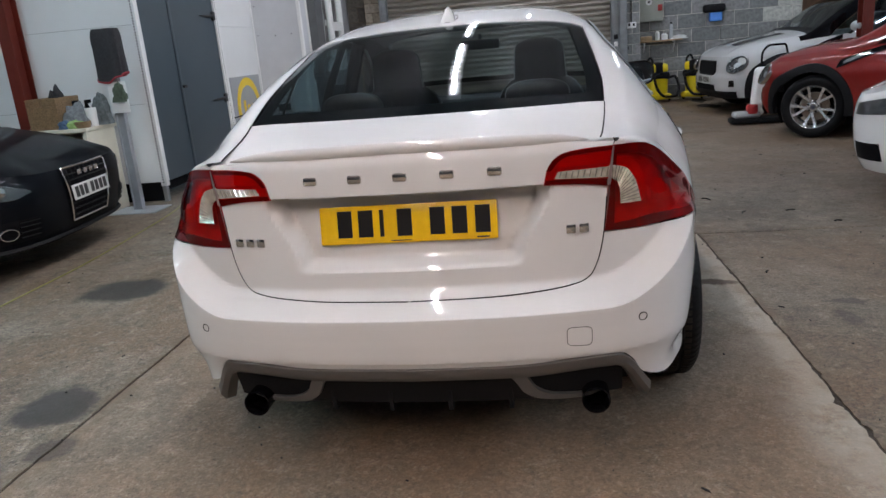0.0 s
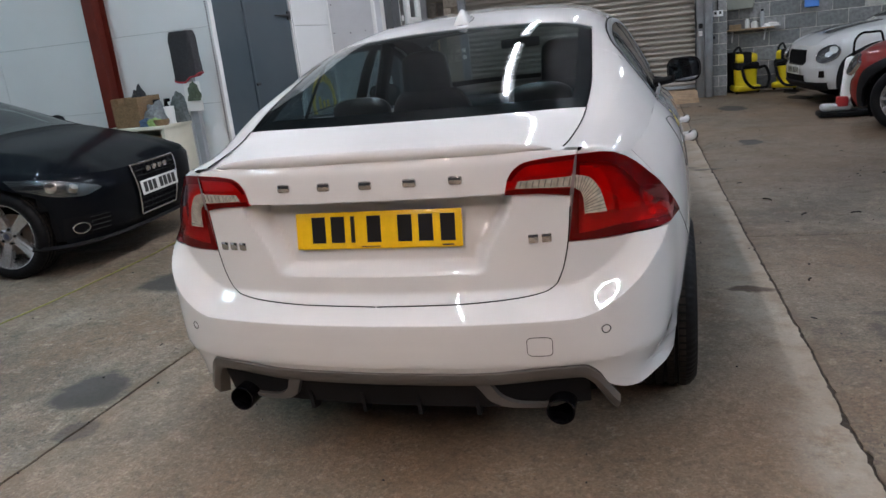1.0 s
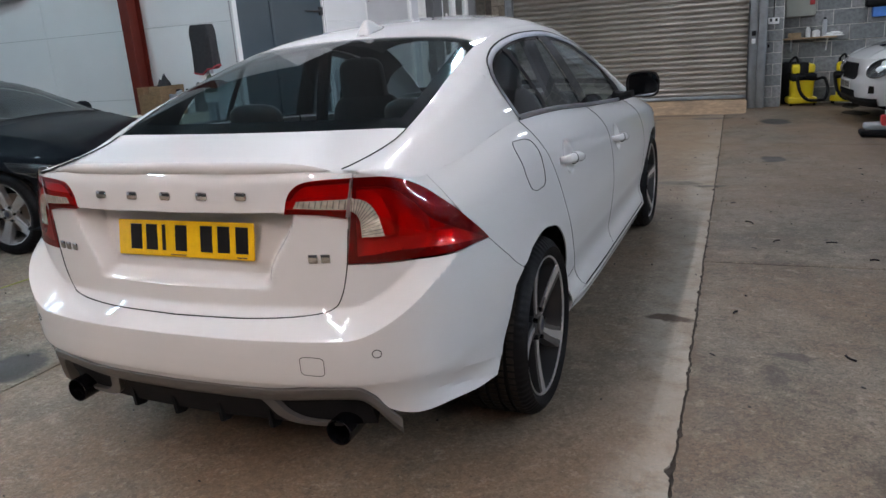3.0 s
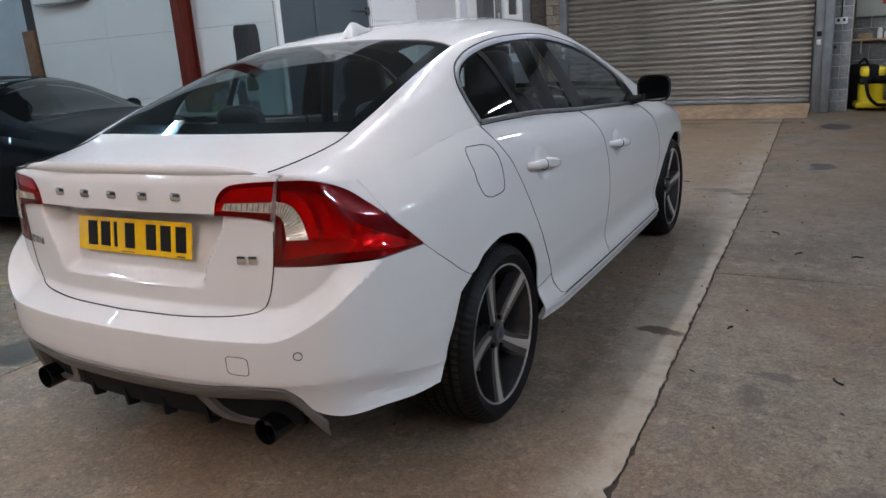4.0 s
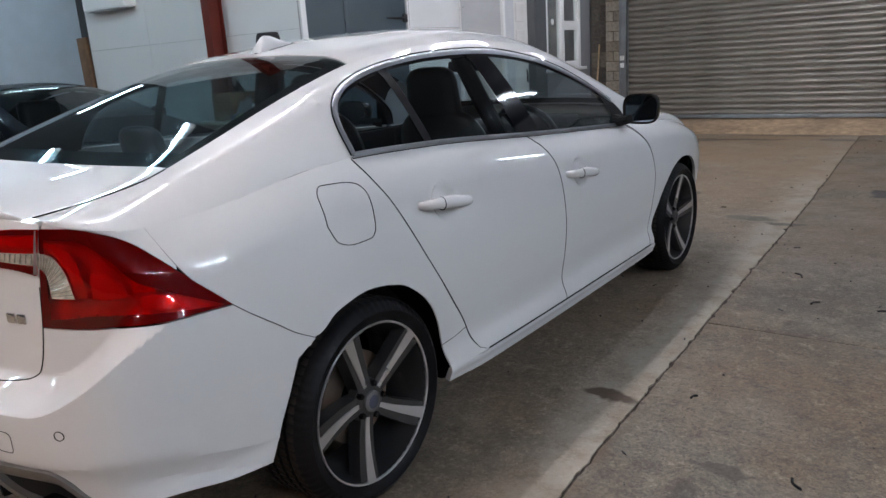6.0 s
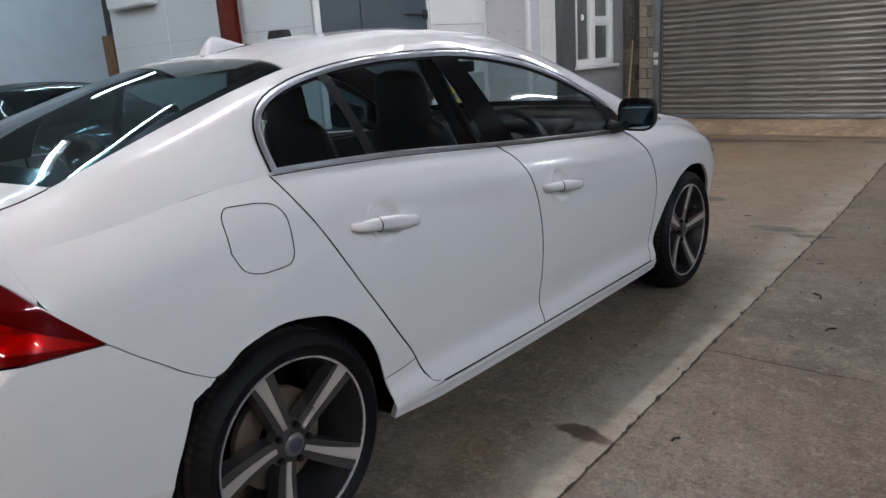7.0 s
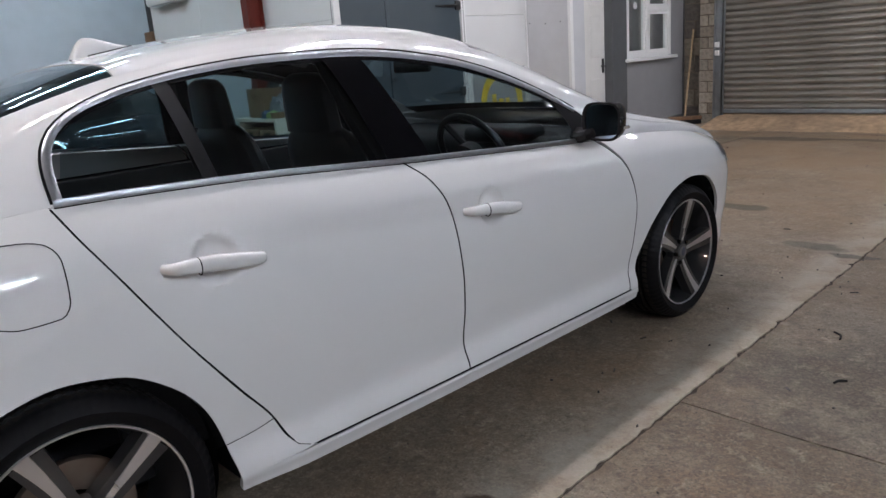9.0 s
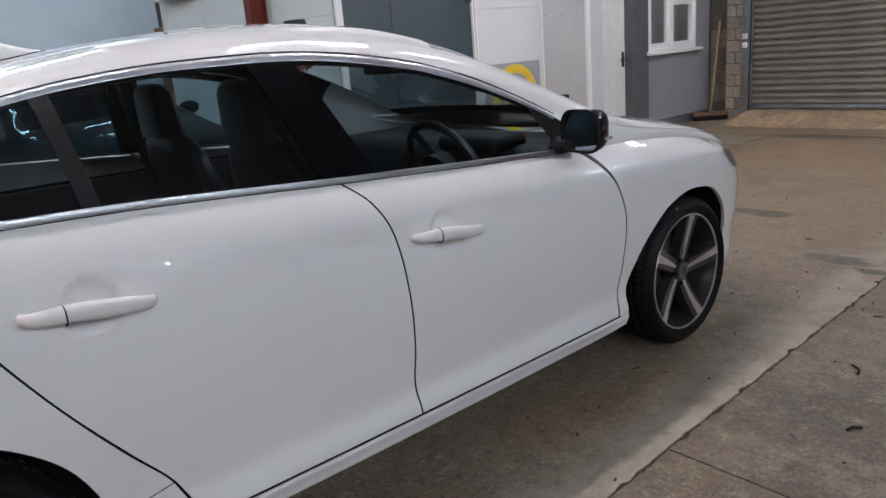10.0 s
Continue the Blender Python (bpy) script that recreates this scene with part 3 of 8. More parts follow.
WALL_Y = 10.42
masonry("wall_north", "bare grey concrete block wall with pale mortar", BLOCK, "x", 1.86, 4.48, 0.08, 3.0, 0.45, 0.225, 0.1, WALL_Y, pale=(3.95, 4.5, 1.15, 1.8))
masonry("wall_pier", "pier of grey concrete blocks beside the shutter", BLOCK, "x", 1.60, 1.85, 0.08, 3.0, 0.26, 0.16, 0.1, 9.74, seed=3)
part("return", box(1.74, 1.858, 9.80, WALL_Y + 0.1, 0, 3.0), MORTAR, bpy.data.objects["wall_pier"])
masonry("wall_corner_pier", "pier of pale weathered stone blocks beside the shutter", STONE_PALE, "x", -2.58, -2.33, 0.08, 3.0, 0.26, 0.15, 0.1, 9.72, seed=5, bed=EARTH_MORTAR)
masonry("wall_corner", "dark weathered stone corner", STONE, "x", -2.92, -2.585, 0.08, 3.0, 0.34, 0.24, 0.1, 9.92, seed=6, bed=EARTH_MORTAR)
tagged(part("wall_lintel", box(SHUT_L - 0.5, SHUT_R + 0.5, SHUT_Y + 0.05, SHUT_Y + 0.25, 3.0, CEIL), WALL_GREY), "wall above the roller shutter", "wall", kind="structure")
tagged(part("wall_north_upper", box(-3.6, 9, WALL_Y + 0.05, WALL_Y + 0.9, 3.0, CEIL), WALL_GREY), "plain upper wall", "wall", kind="structure")
tagged(part("wall_north_side", box(4.5, 9, 11.0, 11.2, 0, 3.0), BROWN_WOOD), "brown boarded wall section", "wall", kind="structure")
tagged(part("wall_behind_shutter", box(-3.4, 1.7, 10.62, 10.8, 0, 3.1), WALL_GREY), "wall behind the shutter", "wall", kind="structure")
# east and south walls are out of view, kept dark to darken reflections
tagged(part("wall_east", box(8.8, 9.0, -8.9, 11.2, 0, CEIL), WALL_DARK), "unseen dark wall closing the workshop", "wall", kind="structure")
tagged(part("wall_south", box(-12, 9, -9, -8.8, 0, CEIL), WALL_DARK), "unseen dark wall closing the workshop", "wall", kind="structure")
tagged(part("wall_west", box(-11.9, -11.7, -8.9, 10.6, 0, CEIL), WALL_PALE), "plain pale wall of the workshop", "wall", kind="structure")
tagged(part("wall_west_recess", box(-11.8, -7.5, 6.4, 6.6, 0, CEIL), WALL_PALE), "pale blue painted wall behind the booth", "wall", kind="structure")
# ceiling is never in view; its dark tone limits bounce light and reflections
tagged(part("ceiling", box(-12, 9, -9, 11.3, CEIL, CEIL + 0.15), CEILING_MAT), "unseen dark grey ceiling over the workshop", "ceiling", kind="structure")

# ---- white booth with grey doors ----
BX, BY = -3.46, 4.05
booth = thing("booth_wall", "white insulated panel booth wall with fine seams", "wall", kind="structure")
cuts = (-7.57, -6.19, -4.72, BX)
for x0, x1 in zip(cuts, cuts[1:]):
    for z0, z1 in ((0.2, 0.98), (0.98, 1.73), (1.73, 2.55), (2.55, CEIL)):
        part("panel", box(x0 + 0.002, x1 - 0.002, BY, BY + 0.08, z0 + 0.002, z1 - 0.002, 0.003, seg=1), PANEL_WHITE, booth, sharp=20)
part("core", box(-7.56, BX - 0.02, BY + 0.006, BY + 0.1, 0.2, CEIL), SEAM_GREY, booth)
part("plinth", box(-7.53, BX - 0.05, BY + 0.05, BY + 0.09, 0, 0.2), GAP_BLACK, booth)
part("end_post", box(-7.84, -7.575, BY + 0.05, BY + 0.14, 0, CEIL, 0.004), WALL_DARK, booth, "dark end post")
part("foot", box(BX - 0.05, BX - 0.01, BY, BY + 0.05, 0.0, 0.2), GALV, booth)
bead = box(BX - 0.055, BX + 0.004, BY - 0.006, BY - 0.001, 0.16, CEIL, 0.001, seg=1)
box(BX + 0.001, BX + 0.006, BY, BY + 0.055, 0.16, CEIL, 0.001, bead, 1)
part("corner_bead", bead, PANEL_WHITE, booth, "white perforated corner bead")
# grey plates on the bead stand for its shaded holes
slot_me = mesh_of("slot", box(-0.009, 0.009, -0.001, 0.001, -0.0065, 0.0065), SLOT_GREY, False)
for k in range(84):
    o = new("slot", slot_me)
    o.parent, o.location = booth, (BX - 0.026, BY - 0.007, 0.2 + k * 0.026)

side = thing("booth_side_wall", "white panel wall beside the grey double doors", "wall", kind="structure")
for y0, y1, z0, z1 in ((5.84, 6.93, 0.1, 1.72), (5.84, 6.93, 1.724, CEIL)):
    part("panel", box(BX - 0.08, BX, y0, y1, z0, z1, 0.003, seg=1), PANEL_WHITE, side)
PANEL_GREY = surface("pale_grey_panel", (0.56, 0.57, 0.59), 0.5, vary=0.03, second=(0.48, 0.48, 0.49), second_scale=1.2, mix=0.4)
part("panel", box(BX - 0.08, -2.835, 6.95, 7.0, 0.05, CEIL, 0.003, seg=1), PANEL_GREY, side, "pale grey panel that steps out to the office")
part("panel", box(-2.86, -2.81, 7.004, 7.24, 0.05, CEIL, 0.003, seg=1), PANEL_GREY, side)
part("trim", box(-2.835, -2.795, 6.94, 7.0, 0.05, CEIL, 0.004, seg=1), UPVC, side)
part("trim", box(BX - 0.02, BX + 0.012, 6.925, 6.948, 0.05, CEIL, 0.002, seg=1), UPVC, side)
part("trim", box(BX - 0.03, BX + 0.01, 5.80, 5.86, 0.05, CEIL, 0.002, seg=1), UPVC, side)
part("header", box(BX - 0.08, BX, BY + 0.06, 5.8, 2.45, CEIL), PANEL_WHITE, side)
rivet = mesh_of("screw", cyl(0.007, 0.007, (0, 0, 0), (0, -0.004, 0), 8), GAP_BLACK)
for x, z in ((-3.41, 1.61), (-3.17, 1.59), (-3.41, 1.98), (-2.95, 1.60), (-3.38, 0.72), (-2.93, 0.55)):
    o = new("screw", rivet)
    o.parent, o.location = side, (x, 6.951, z)
for k in range(84):
    o = new("slot", slot_me)
    o.parent, o.matrix_basis = side, pose(BX + 0.011, 5.83, 0.2 + k * 0.026, 0, 0, 90)

double_door = thing("door_1", "closed slate grey steel double doors with black strap hinges", "door", kind="structure")
for y0, y1 in ((BY + 0.075, 4.735), (4.745, 5.79)):
    part("door_leaf", box(BX - 0.05, BX - 0.008, y0, y1, 0.2, 2.42, 0.004, seg=1), DOOR_GREY, double_door)
part("meeting_strip", box(BX - 0.008, BX + 0.008, 4.70, 4.745, 0.2, 2.42, 0.003), DOOR_GREY, double_door)
part("backing", box(BX - 0.08, BX - 0.055, BY + 0.06, 5.8, 0.1, 2.45), GAP_BLACK, double_door)
for z in (0.90, 1.84):
    bm = box(BX - 0.006, BX + 0.012, 5.72, 5.80, z - 0.05, z + 0.05, 0.003)
    tube([(BX + 0.004, 5.74, z), (BX + 0.004, 5.42, z)], [0.02, 0.006], 6, bm=bm)
    part("strap_hinge", bm, BLACK_IRON, double_door)
bm = cyl(0.016, 0.016, (BX - 0.01, 4.74, 1.10), (BX + 0.05, 4.74, 1.10), 10)
tube([(BX + 0.045, 4.74, 1.10), (BX + 0.045, 4.68, 1.095)], 0.011, 8, bm=bm)
part("door_handle", bm, BLACK_IRON, double_door)

sign = thing("wall_sign", "grey sign panel with a yellow ring on the booth wall", "sign")
part("board", box(BX + 0.001, BX + 0.008, 5.93, 6.86, 0.3, 1.12, 0.002, seg=1), SIGN_GREY, sign)
bm = tube([(BX + 0.009, 6.42 + 0.33 * math.cos(a), 0.72 + 0.33 * math.sin(a)) for a in np.linspace(0, 2 * math.pi, 40)[:-1]], 0.05, 6, closed=True)
bmesh.ops.scale(bm, vec=(0.1, 1, 1), space=Matrix.Translation((-BX - 0.009, 0, 0)), verts=bm.verts)
part("ring", bm, SIGN_YELLOW, sign)
for k, hgt in enumerate((0.16, 0.10, 0.10)):
    part("bar", box(BX + 0.008, BX + 0.012, 6.24 + k * 0.12, 6.31 + k * 0.12, 0.66, 0.66 + hgt), SIGN_YELLOW, sign)

socket = thing("wall_socket", "black double socket with a cable on the pale panel", "socket")
part("plate", box(-3.25, -3.09, 6.90, 6.949, 0.61, 0.70, 0.008), TRIM_BLACK, socket)
part("plug", box(-3.19, -3.14, 6.86, 6.90, 0.63, 0.68, 0.006), TRIM_BLACK, socket)
part("cable", tube(spline([(-3.24, 6.93, 0.67), (-3.38, 6.93, 0.675), (-3.43, 6.92, 0.67), (BX + 0.012, 6.6, 0.66), (BX + 0.012, 5.9, 0.64)], 16), 0.008, 6), TRIM_BLACK, socket)

# ---- office corner: recessed white door, window ----
OX = -2.92
WIN_A, WIN_B, WIN_M, WIN_Z = 8.29, 9.45, 8.84, 1.085
office = thing("wall_office", "grey painted office wall with darker posts", "wall", kind="structure")
part("wall", box(OX - 0.12, OX, WIN_A, WIN_B, 0, WIN_Z - 0.015), WALL_GREY, office)
part("wall", box(OX - 0.12, OX, WIN_A, WIN_B, 2.24, CEIL), WALL_GREY, office)
part("wall", box(OX - 0.12, OX, WIN_B, 9.82, 0, CEIL), WALL_GREY, office)
part("post", box(OX - 0.10, OX + 0.03, 7.95, WIN_A, 0, CEIL, 0.004, seg=1), DARK_GREY, office, "dark grey door post")
part("post", box(OX - 0.10, OX + 0.01, 7.244, 7.35, 0, CEIL, 0.004, seg=1), WALL_DARK, office, "near black door post")
part("wall", box(OX - 0.10, OX - 0.01, 7.35, 7.95, 2.14, CEIL), WALL_GREY, office)
part("skirting", box(OX, OX + 0.02, WIN_A, 9.82, 0.05, 0.215, 0.004, seg=1), DARK_GREY, office, "dark grey skirting board")
white_door = thing("door_2", "closed white six-panel door", "door", kind="structure")
part("door_leaf", box(OX - 0.13, OX - 0.09, 7.20, 7.96, 0.06, 2.14, 0.003, seg=1), DOOR_WHITE, white_door)
for y0, y1 in ((7.28, 7.53), (7.62, 7.87)):
    for z0, z1 in ((0.24, 0.88), (1.14, 1.66), (1.76, 2.02)):
        rows = [[(OX - 0.0895 + d, y, z) for y, z in ((y0 + q, z0 + q), (y1 - q, z0 + q), (y1 - q, z1 - q), (y0 + q, z1 - q))] for q, d in ((0.0, 0.0), (0.012, 0.007), (0.022, 0.007), (0.04, 0.001))]
        bm = grid(rows, closed=True)
        bm.faces.new([v for v in bm.verts][-4:])
        part("door_panel", bm, DOOR_WHITE, white_door, sharp=20)
part("door_handle", tube([(OX - 0.09, 7.90, 1.03), (OX - 0.04, 7.90, 1.03), (OX - 0.04, 7.80, 1.03)], 0.011, 8), BLACK_IRON, white_door)
part("handle_plate", box(OX - 0.09, OX - 0.08, 7.88, 7.925, 0.94, 1.12, 0.004), BLACK_IRON, white_door)
window = thing("window_1", "white plastic casement window with dark panes", "window", kind="structure")
for y0, y1, z0, z1 in ((WIN_A, WIN_A + 0.06, WIN_Z, 2.24), (WIN_B - 0.06, WIN_B, WIN_Z, 2.24), (WIN_A + 0.06, WIN_B - 0.06, WIN_Z, WIN_Z + 0.06), (WIN_A + 0.06, WIN_B - 0.06, 2.18, 2.24), (WIN_M - 0.03, WIN_M + 0.03, WIN_Z + 0.06, 2.18), (WIN_M + 0.03, WIN_B - 0.06, 1.68, 1.74)):
    part("window_frame", box(OX - 0.08, OX + 0.012, y0, y1, z0, z1, 0.006), UPVC, window)
for y0, y1, z0, z1 in ((WIN_A + 0.06, WIN_M - 0.03, WIN_Z + 0.06, 2.18), (WIN_M + 0.03, WIN_B - 0.06, WIN_Z + 0.06, 1.68), (WIN_M + 0.03, WIN_B - 0.06, 1.74, 2.18)):
    bm = box(OX - 0.05, OX + 0.004, y0, y0 + 0.035, z0, z1)
    box(OX - 0.05, OX + 0.004, y1 - 0.035, y1, z0, z1, 0, bm)
    box(OX - 0.05, OX + 0.004, y0 + 0.035, y1 - 0.035, z0, z0 + 0.035, 0, bm)
    box(OX - 0.05, OX + 0.004, y0 + 0.035, y1 - 0.035, z1 - 0.035, z1, 0, bm)
    part("sash", bm, UPVC, window)
    part("pane", box(OX - 0.03, OX - 0.025, y0 + 0.02, y1 - 0.02, z0 + 0.02, z1 - 0.02), GLASS_CLEAR, window)
part("window_sill", box(OX - 0.05, OX + 0.08, WIN_A - 0.04, WIN_B + 0.08, WIN_Z - 0.045, WIN_Z - 0.002, 0.01), UPVC, window)
part("sticker", cyl(0.045, 0.045, (OX - 0.024, 8.58, 1.76), (OX - 0.022, 8.58, 1.76), 20), PANEL_WHITE, window)
tagged(part("office_room", box(OX - 2.2, OX - 2.1, 7.1, 9.8, 0, 2.6), surface("office_green_wall", (0.24, 0.32, 0.31), 0.8)), "dim wall inside the office", "wall", kind="structure")
tagged(part("office_partition", box(OX - 2.2, OX - 0.12, 7.02, 7.1, 0, CEIL), WALL_GREY), "office partition wall", "wall", kind="structure")
tagged(part("office_end", box(OX - 2.2, OX - 0.12, 9.80, 9.88, 0, CEIL), WALL_GREY), "office end wall", "wall", kind="structure")

plank = thing("board_offcut", "brown board leaning against the end of the booth", "board", pose(-7.70, BY + 0.01, 0, 0, -1.5, 0))
part("board", box(-0.13, 0.11, -0.02, 0.02, 0, 1.92, 0.003), BROWN_WOOD, plank)

# red steel column
col = thing("steel_column", "red oxide painted steel column before the white booth", "column", kind="structure")
bm = box(-4.73, -4.61, 3.79, 3.802, 0, CEIL)
box(-4.73, -4.61, 3.968, 3.98, 0, CEIL, 0, bm)
box(-4.675, -4.665, 3.802, 3.968, 0, CEIL, 0, bm)
part("shaft", bm, STEEL_RED, col, smooth=False)
part("base_plate", box(-4.80, -4.54, 3.73, 4.04, 0, 0.015, 0.003), STEEL_RED, col)
copy_thing(col, pose(8.98, 3.5, 0))

# ---- ceiling tubes ----
# unseen tubes, known by reflections; x = 7.6 row placed to light the flank
TUBES = [
    (-0.4, -5.4, 190, WARM), (-0.4, -3.4, 84, WARM), (-0.4, -1.2, 64, NEUTRAL), (-0.4, 0.9, 60, NEUTRAL), (-0.4, 3.0, 60, NEUTRAL), (-0.4, 5.1, 60, NEUTRAL),
    (-4.6, -4.2, 72, COOL), (-4.6, -1.4, 60, COOL), (-4.6, 1.4, 62, COOL), (-7.4, 1.0, 32, COOL),
    # the tube at (-4.0, 8.6) is added to brighten the office behind its panes
    (2.6, -6.4, 120, WARM), (7.6, -3.2, 205, BLUISH), (7.6, 0.2, 215, BLUISH), (7.6, 3.4, 140, BLUISH), (0.3, 7.6, 66, NEUTRAL), (3.2, 8.2, 62, BLUISH), (-4.0, 8.6, 70, NEUTRAL), (-9.4, 4.2, 27, COOL),
]
body_me = mesh_of("tube_body", box(-0.06, 0.06, -0.78, 0.78, 0.0, 0.06, 0.008), UPVC)
LAMP_GAIN = 3.45
for x, y, power, tint in TUBES:
    lamp = thing("ceiling_light", "white batten with a lit fluorescent tube, out of view under the ceiling", "light", pose(x, y, CEIL - 0.25), group="ceiling tubes")
    o = new("body", body_me)
    o.parent = lamp
    part("tube", cyl(0.018, 0.018, (0, -0.74, -0.03), (0, 0.74, -0.03), 8), glow("lit_tube", tint, power * LAMP_GAIN), lamp)
    part("rod", tube([(0, -0.5, 0.05), (0, -0.5, 0.26)], 0.006, 6), UPVC, lamp)
    part("rod", tube([(0, 0.5, 0.05), (0, 0.5, 0.26)], 0.006, 6), UPVC, lamp)


# ---- car skins ----
def low_crease(s):
    """Height of the lower edge line that runs from the bumper's middle round to the rear wheel."""
    return 0.468 - 0.11 * soft(-0.98, -0.35, s)


class Skin:
    """A car's outer surface. B(s, z): round the sides, s runs from the middle of the tail over the side (s = y there) to the middle of
    the nose. U(y, w): the top, w = 0 at the shoulder, 1 at the roof rail, 2 on the middle line, 4 at the other shoulder."""

    def __init__(self, plan, top_edge, side_in, rear_in, front_in, rail_x, rail_z, mid_z, ref=0.65, corner_r=(-1.08, -0.60), corner_f=(3.05, 3.6), bow=0.012, power=2.3, climb=False):
        self.s0, self.s1, self.climb = plan[0][0], plan[-1][0], climb
        self.px, self.py = Curve(*[(a, b) for a, b, c in plan]), Curve(*[(a, c) for a, b, c in plan])
        self.zs, self.side_in, self.rear_in, self.front_in = top_edge, side_in, rear_in, front_in
        self.rail_x, self.rail_z, self.mid_z, self.ref = rail_x, rail_z, mid_z, ref
        self.cr, self.cf, self.bow, self.power = corner_r, corner_f, bow, power
        pts = [(self._B(s, self.zs(s)), s) for s in np.linspace(self.s0 + 0.35, self.s1 - 0.35, 160)]
        keep = [(pts[0][0].y, pts[0][1])]
        for p, s in pts[1:]:
            if p.y > keep[-1][0] + 1e-4:
                keep.append((p.y, s))
        self.s_of_y = Curve(*keep)

    def inset(self, s, z):
        zb = self.zs(s)
        u = (z - self.ref) / (zb - self.ref) if z > self.ref else (z - self.ref) / self.ref
        d = self.side_in(u)
        r, f = 1 - soft(*self.cr, s), soft(*self.cf, s)
        if r > 0:
            zz = max(0.5, z - 0.02 - 0.20 * soft(-1.06, -0.62, s)) if self.climb and z > 0.5 else z
            d = d * (1 - r) + self.rear_in(zz) * r
        if self.climb and s < -0.2:
            d += min(0.030, 0.46 * max(0.0, low_crease(s) - z)) * soft(-0.95, -0.62, s)
        if f > 0:
            d = d * (1 - f) + self.front_in(z) * f
        return d

    def _B(self, s, z, off=0.0):
        k = 1
        if s < self.s0:
            s, k = 2 * self.s0 - s, -1
        if s > self.s1:
            s, k = 2 * self.s1 - s, -1
        e = 0.012
        a, b = max(self.s0, s - e), min(self.s1, s + e)
        tx, ty = self.px(b) - self.px(a), self.py(b) - self.py(a)
        if s - self.s0 < e:
            tx, ty = 1, 0
        if self.s1 - s < e:
            tx, ty = -1, 0
        ln = math.hypot(tx, ty) or 1
        nx, ny = ty / ln, -tx / ln
        d = self.inset(s, z) - off
        x = max(0.0, self.px(s) - nx * d)
        return Vector((k * x, self.py(s) - ny * d, z))

    def B(self, s, z, off=0.0):
        return self._B(s, min(z, self.zs(s) if self.s0 <= s <= self.s1 else 9), off)

    def _raw(self, y, w):
        e = self._B(self.s_of_y(y), self.zs(self.s_of_y(y)))
        x2, z2, zc = self.rail_x(y), self.rail_z(y), self.mid_z(y)
        if w <= 1:
            b = 4 * w * (1 - w) * self.bow
            return e.x + (x2 - e.x) * w + b, e.z + (z2 - e.z) * w + b * 0.4
        v = 2 - w
        return x2 * v, z2 + (zc - z2) * (1 - abs(v) ** self.power)

    def U(self, y, w, off=0.0):
        k = 1
        if w > 2:
            w, k = 4 - w, -1
        d = min(0.17 + 0.09 * soft(-0.45, 0.1, y) * (1 - soft(2.3, 2.7, y)), max(0.0, w))
        sx = sz = 0.0
        for t in (-1, -0.5, 0, 0.5, 1):
            q = w + t * d
            m = 1
            if q > 2:
                q, m = 4 - q, -1
            x, z = self._raw(y, q)
            sx, sz = sx + m * x / 5, sz + z / 5
        p = Vector((k * sx, y, sz))
        if off:
            a = Vector((0, 0.004, self._raw(y + 0.002, w)[1] - self._raw(y - 0.002, w)[1]))
            q0, q1 = self._raw(y, max(0, w - 0.03)), self._raw(y, min(2, w + 0.03))
            c = Vector((q1[0] - q0[0], 0, q1[1] - q0[1]))
            n = a.cross(c)
            n.normalize()
            if n.z < 0:
                n = -n
            p += Vector((k * n.x, n.y, n.z)) * off
        return p


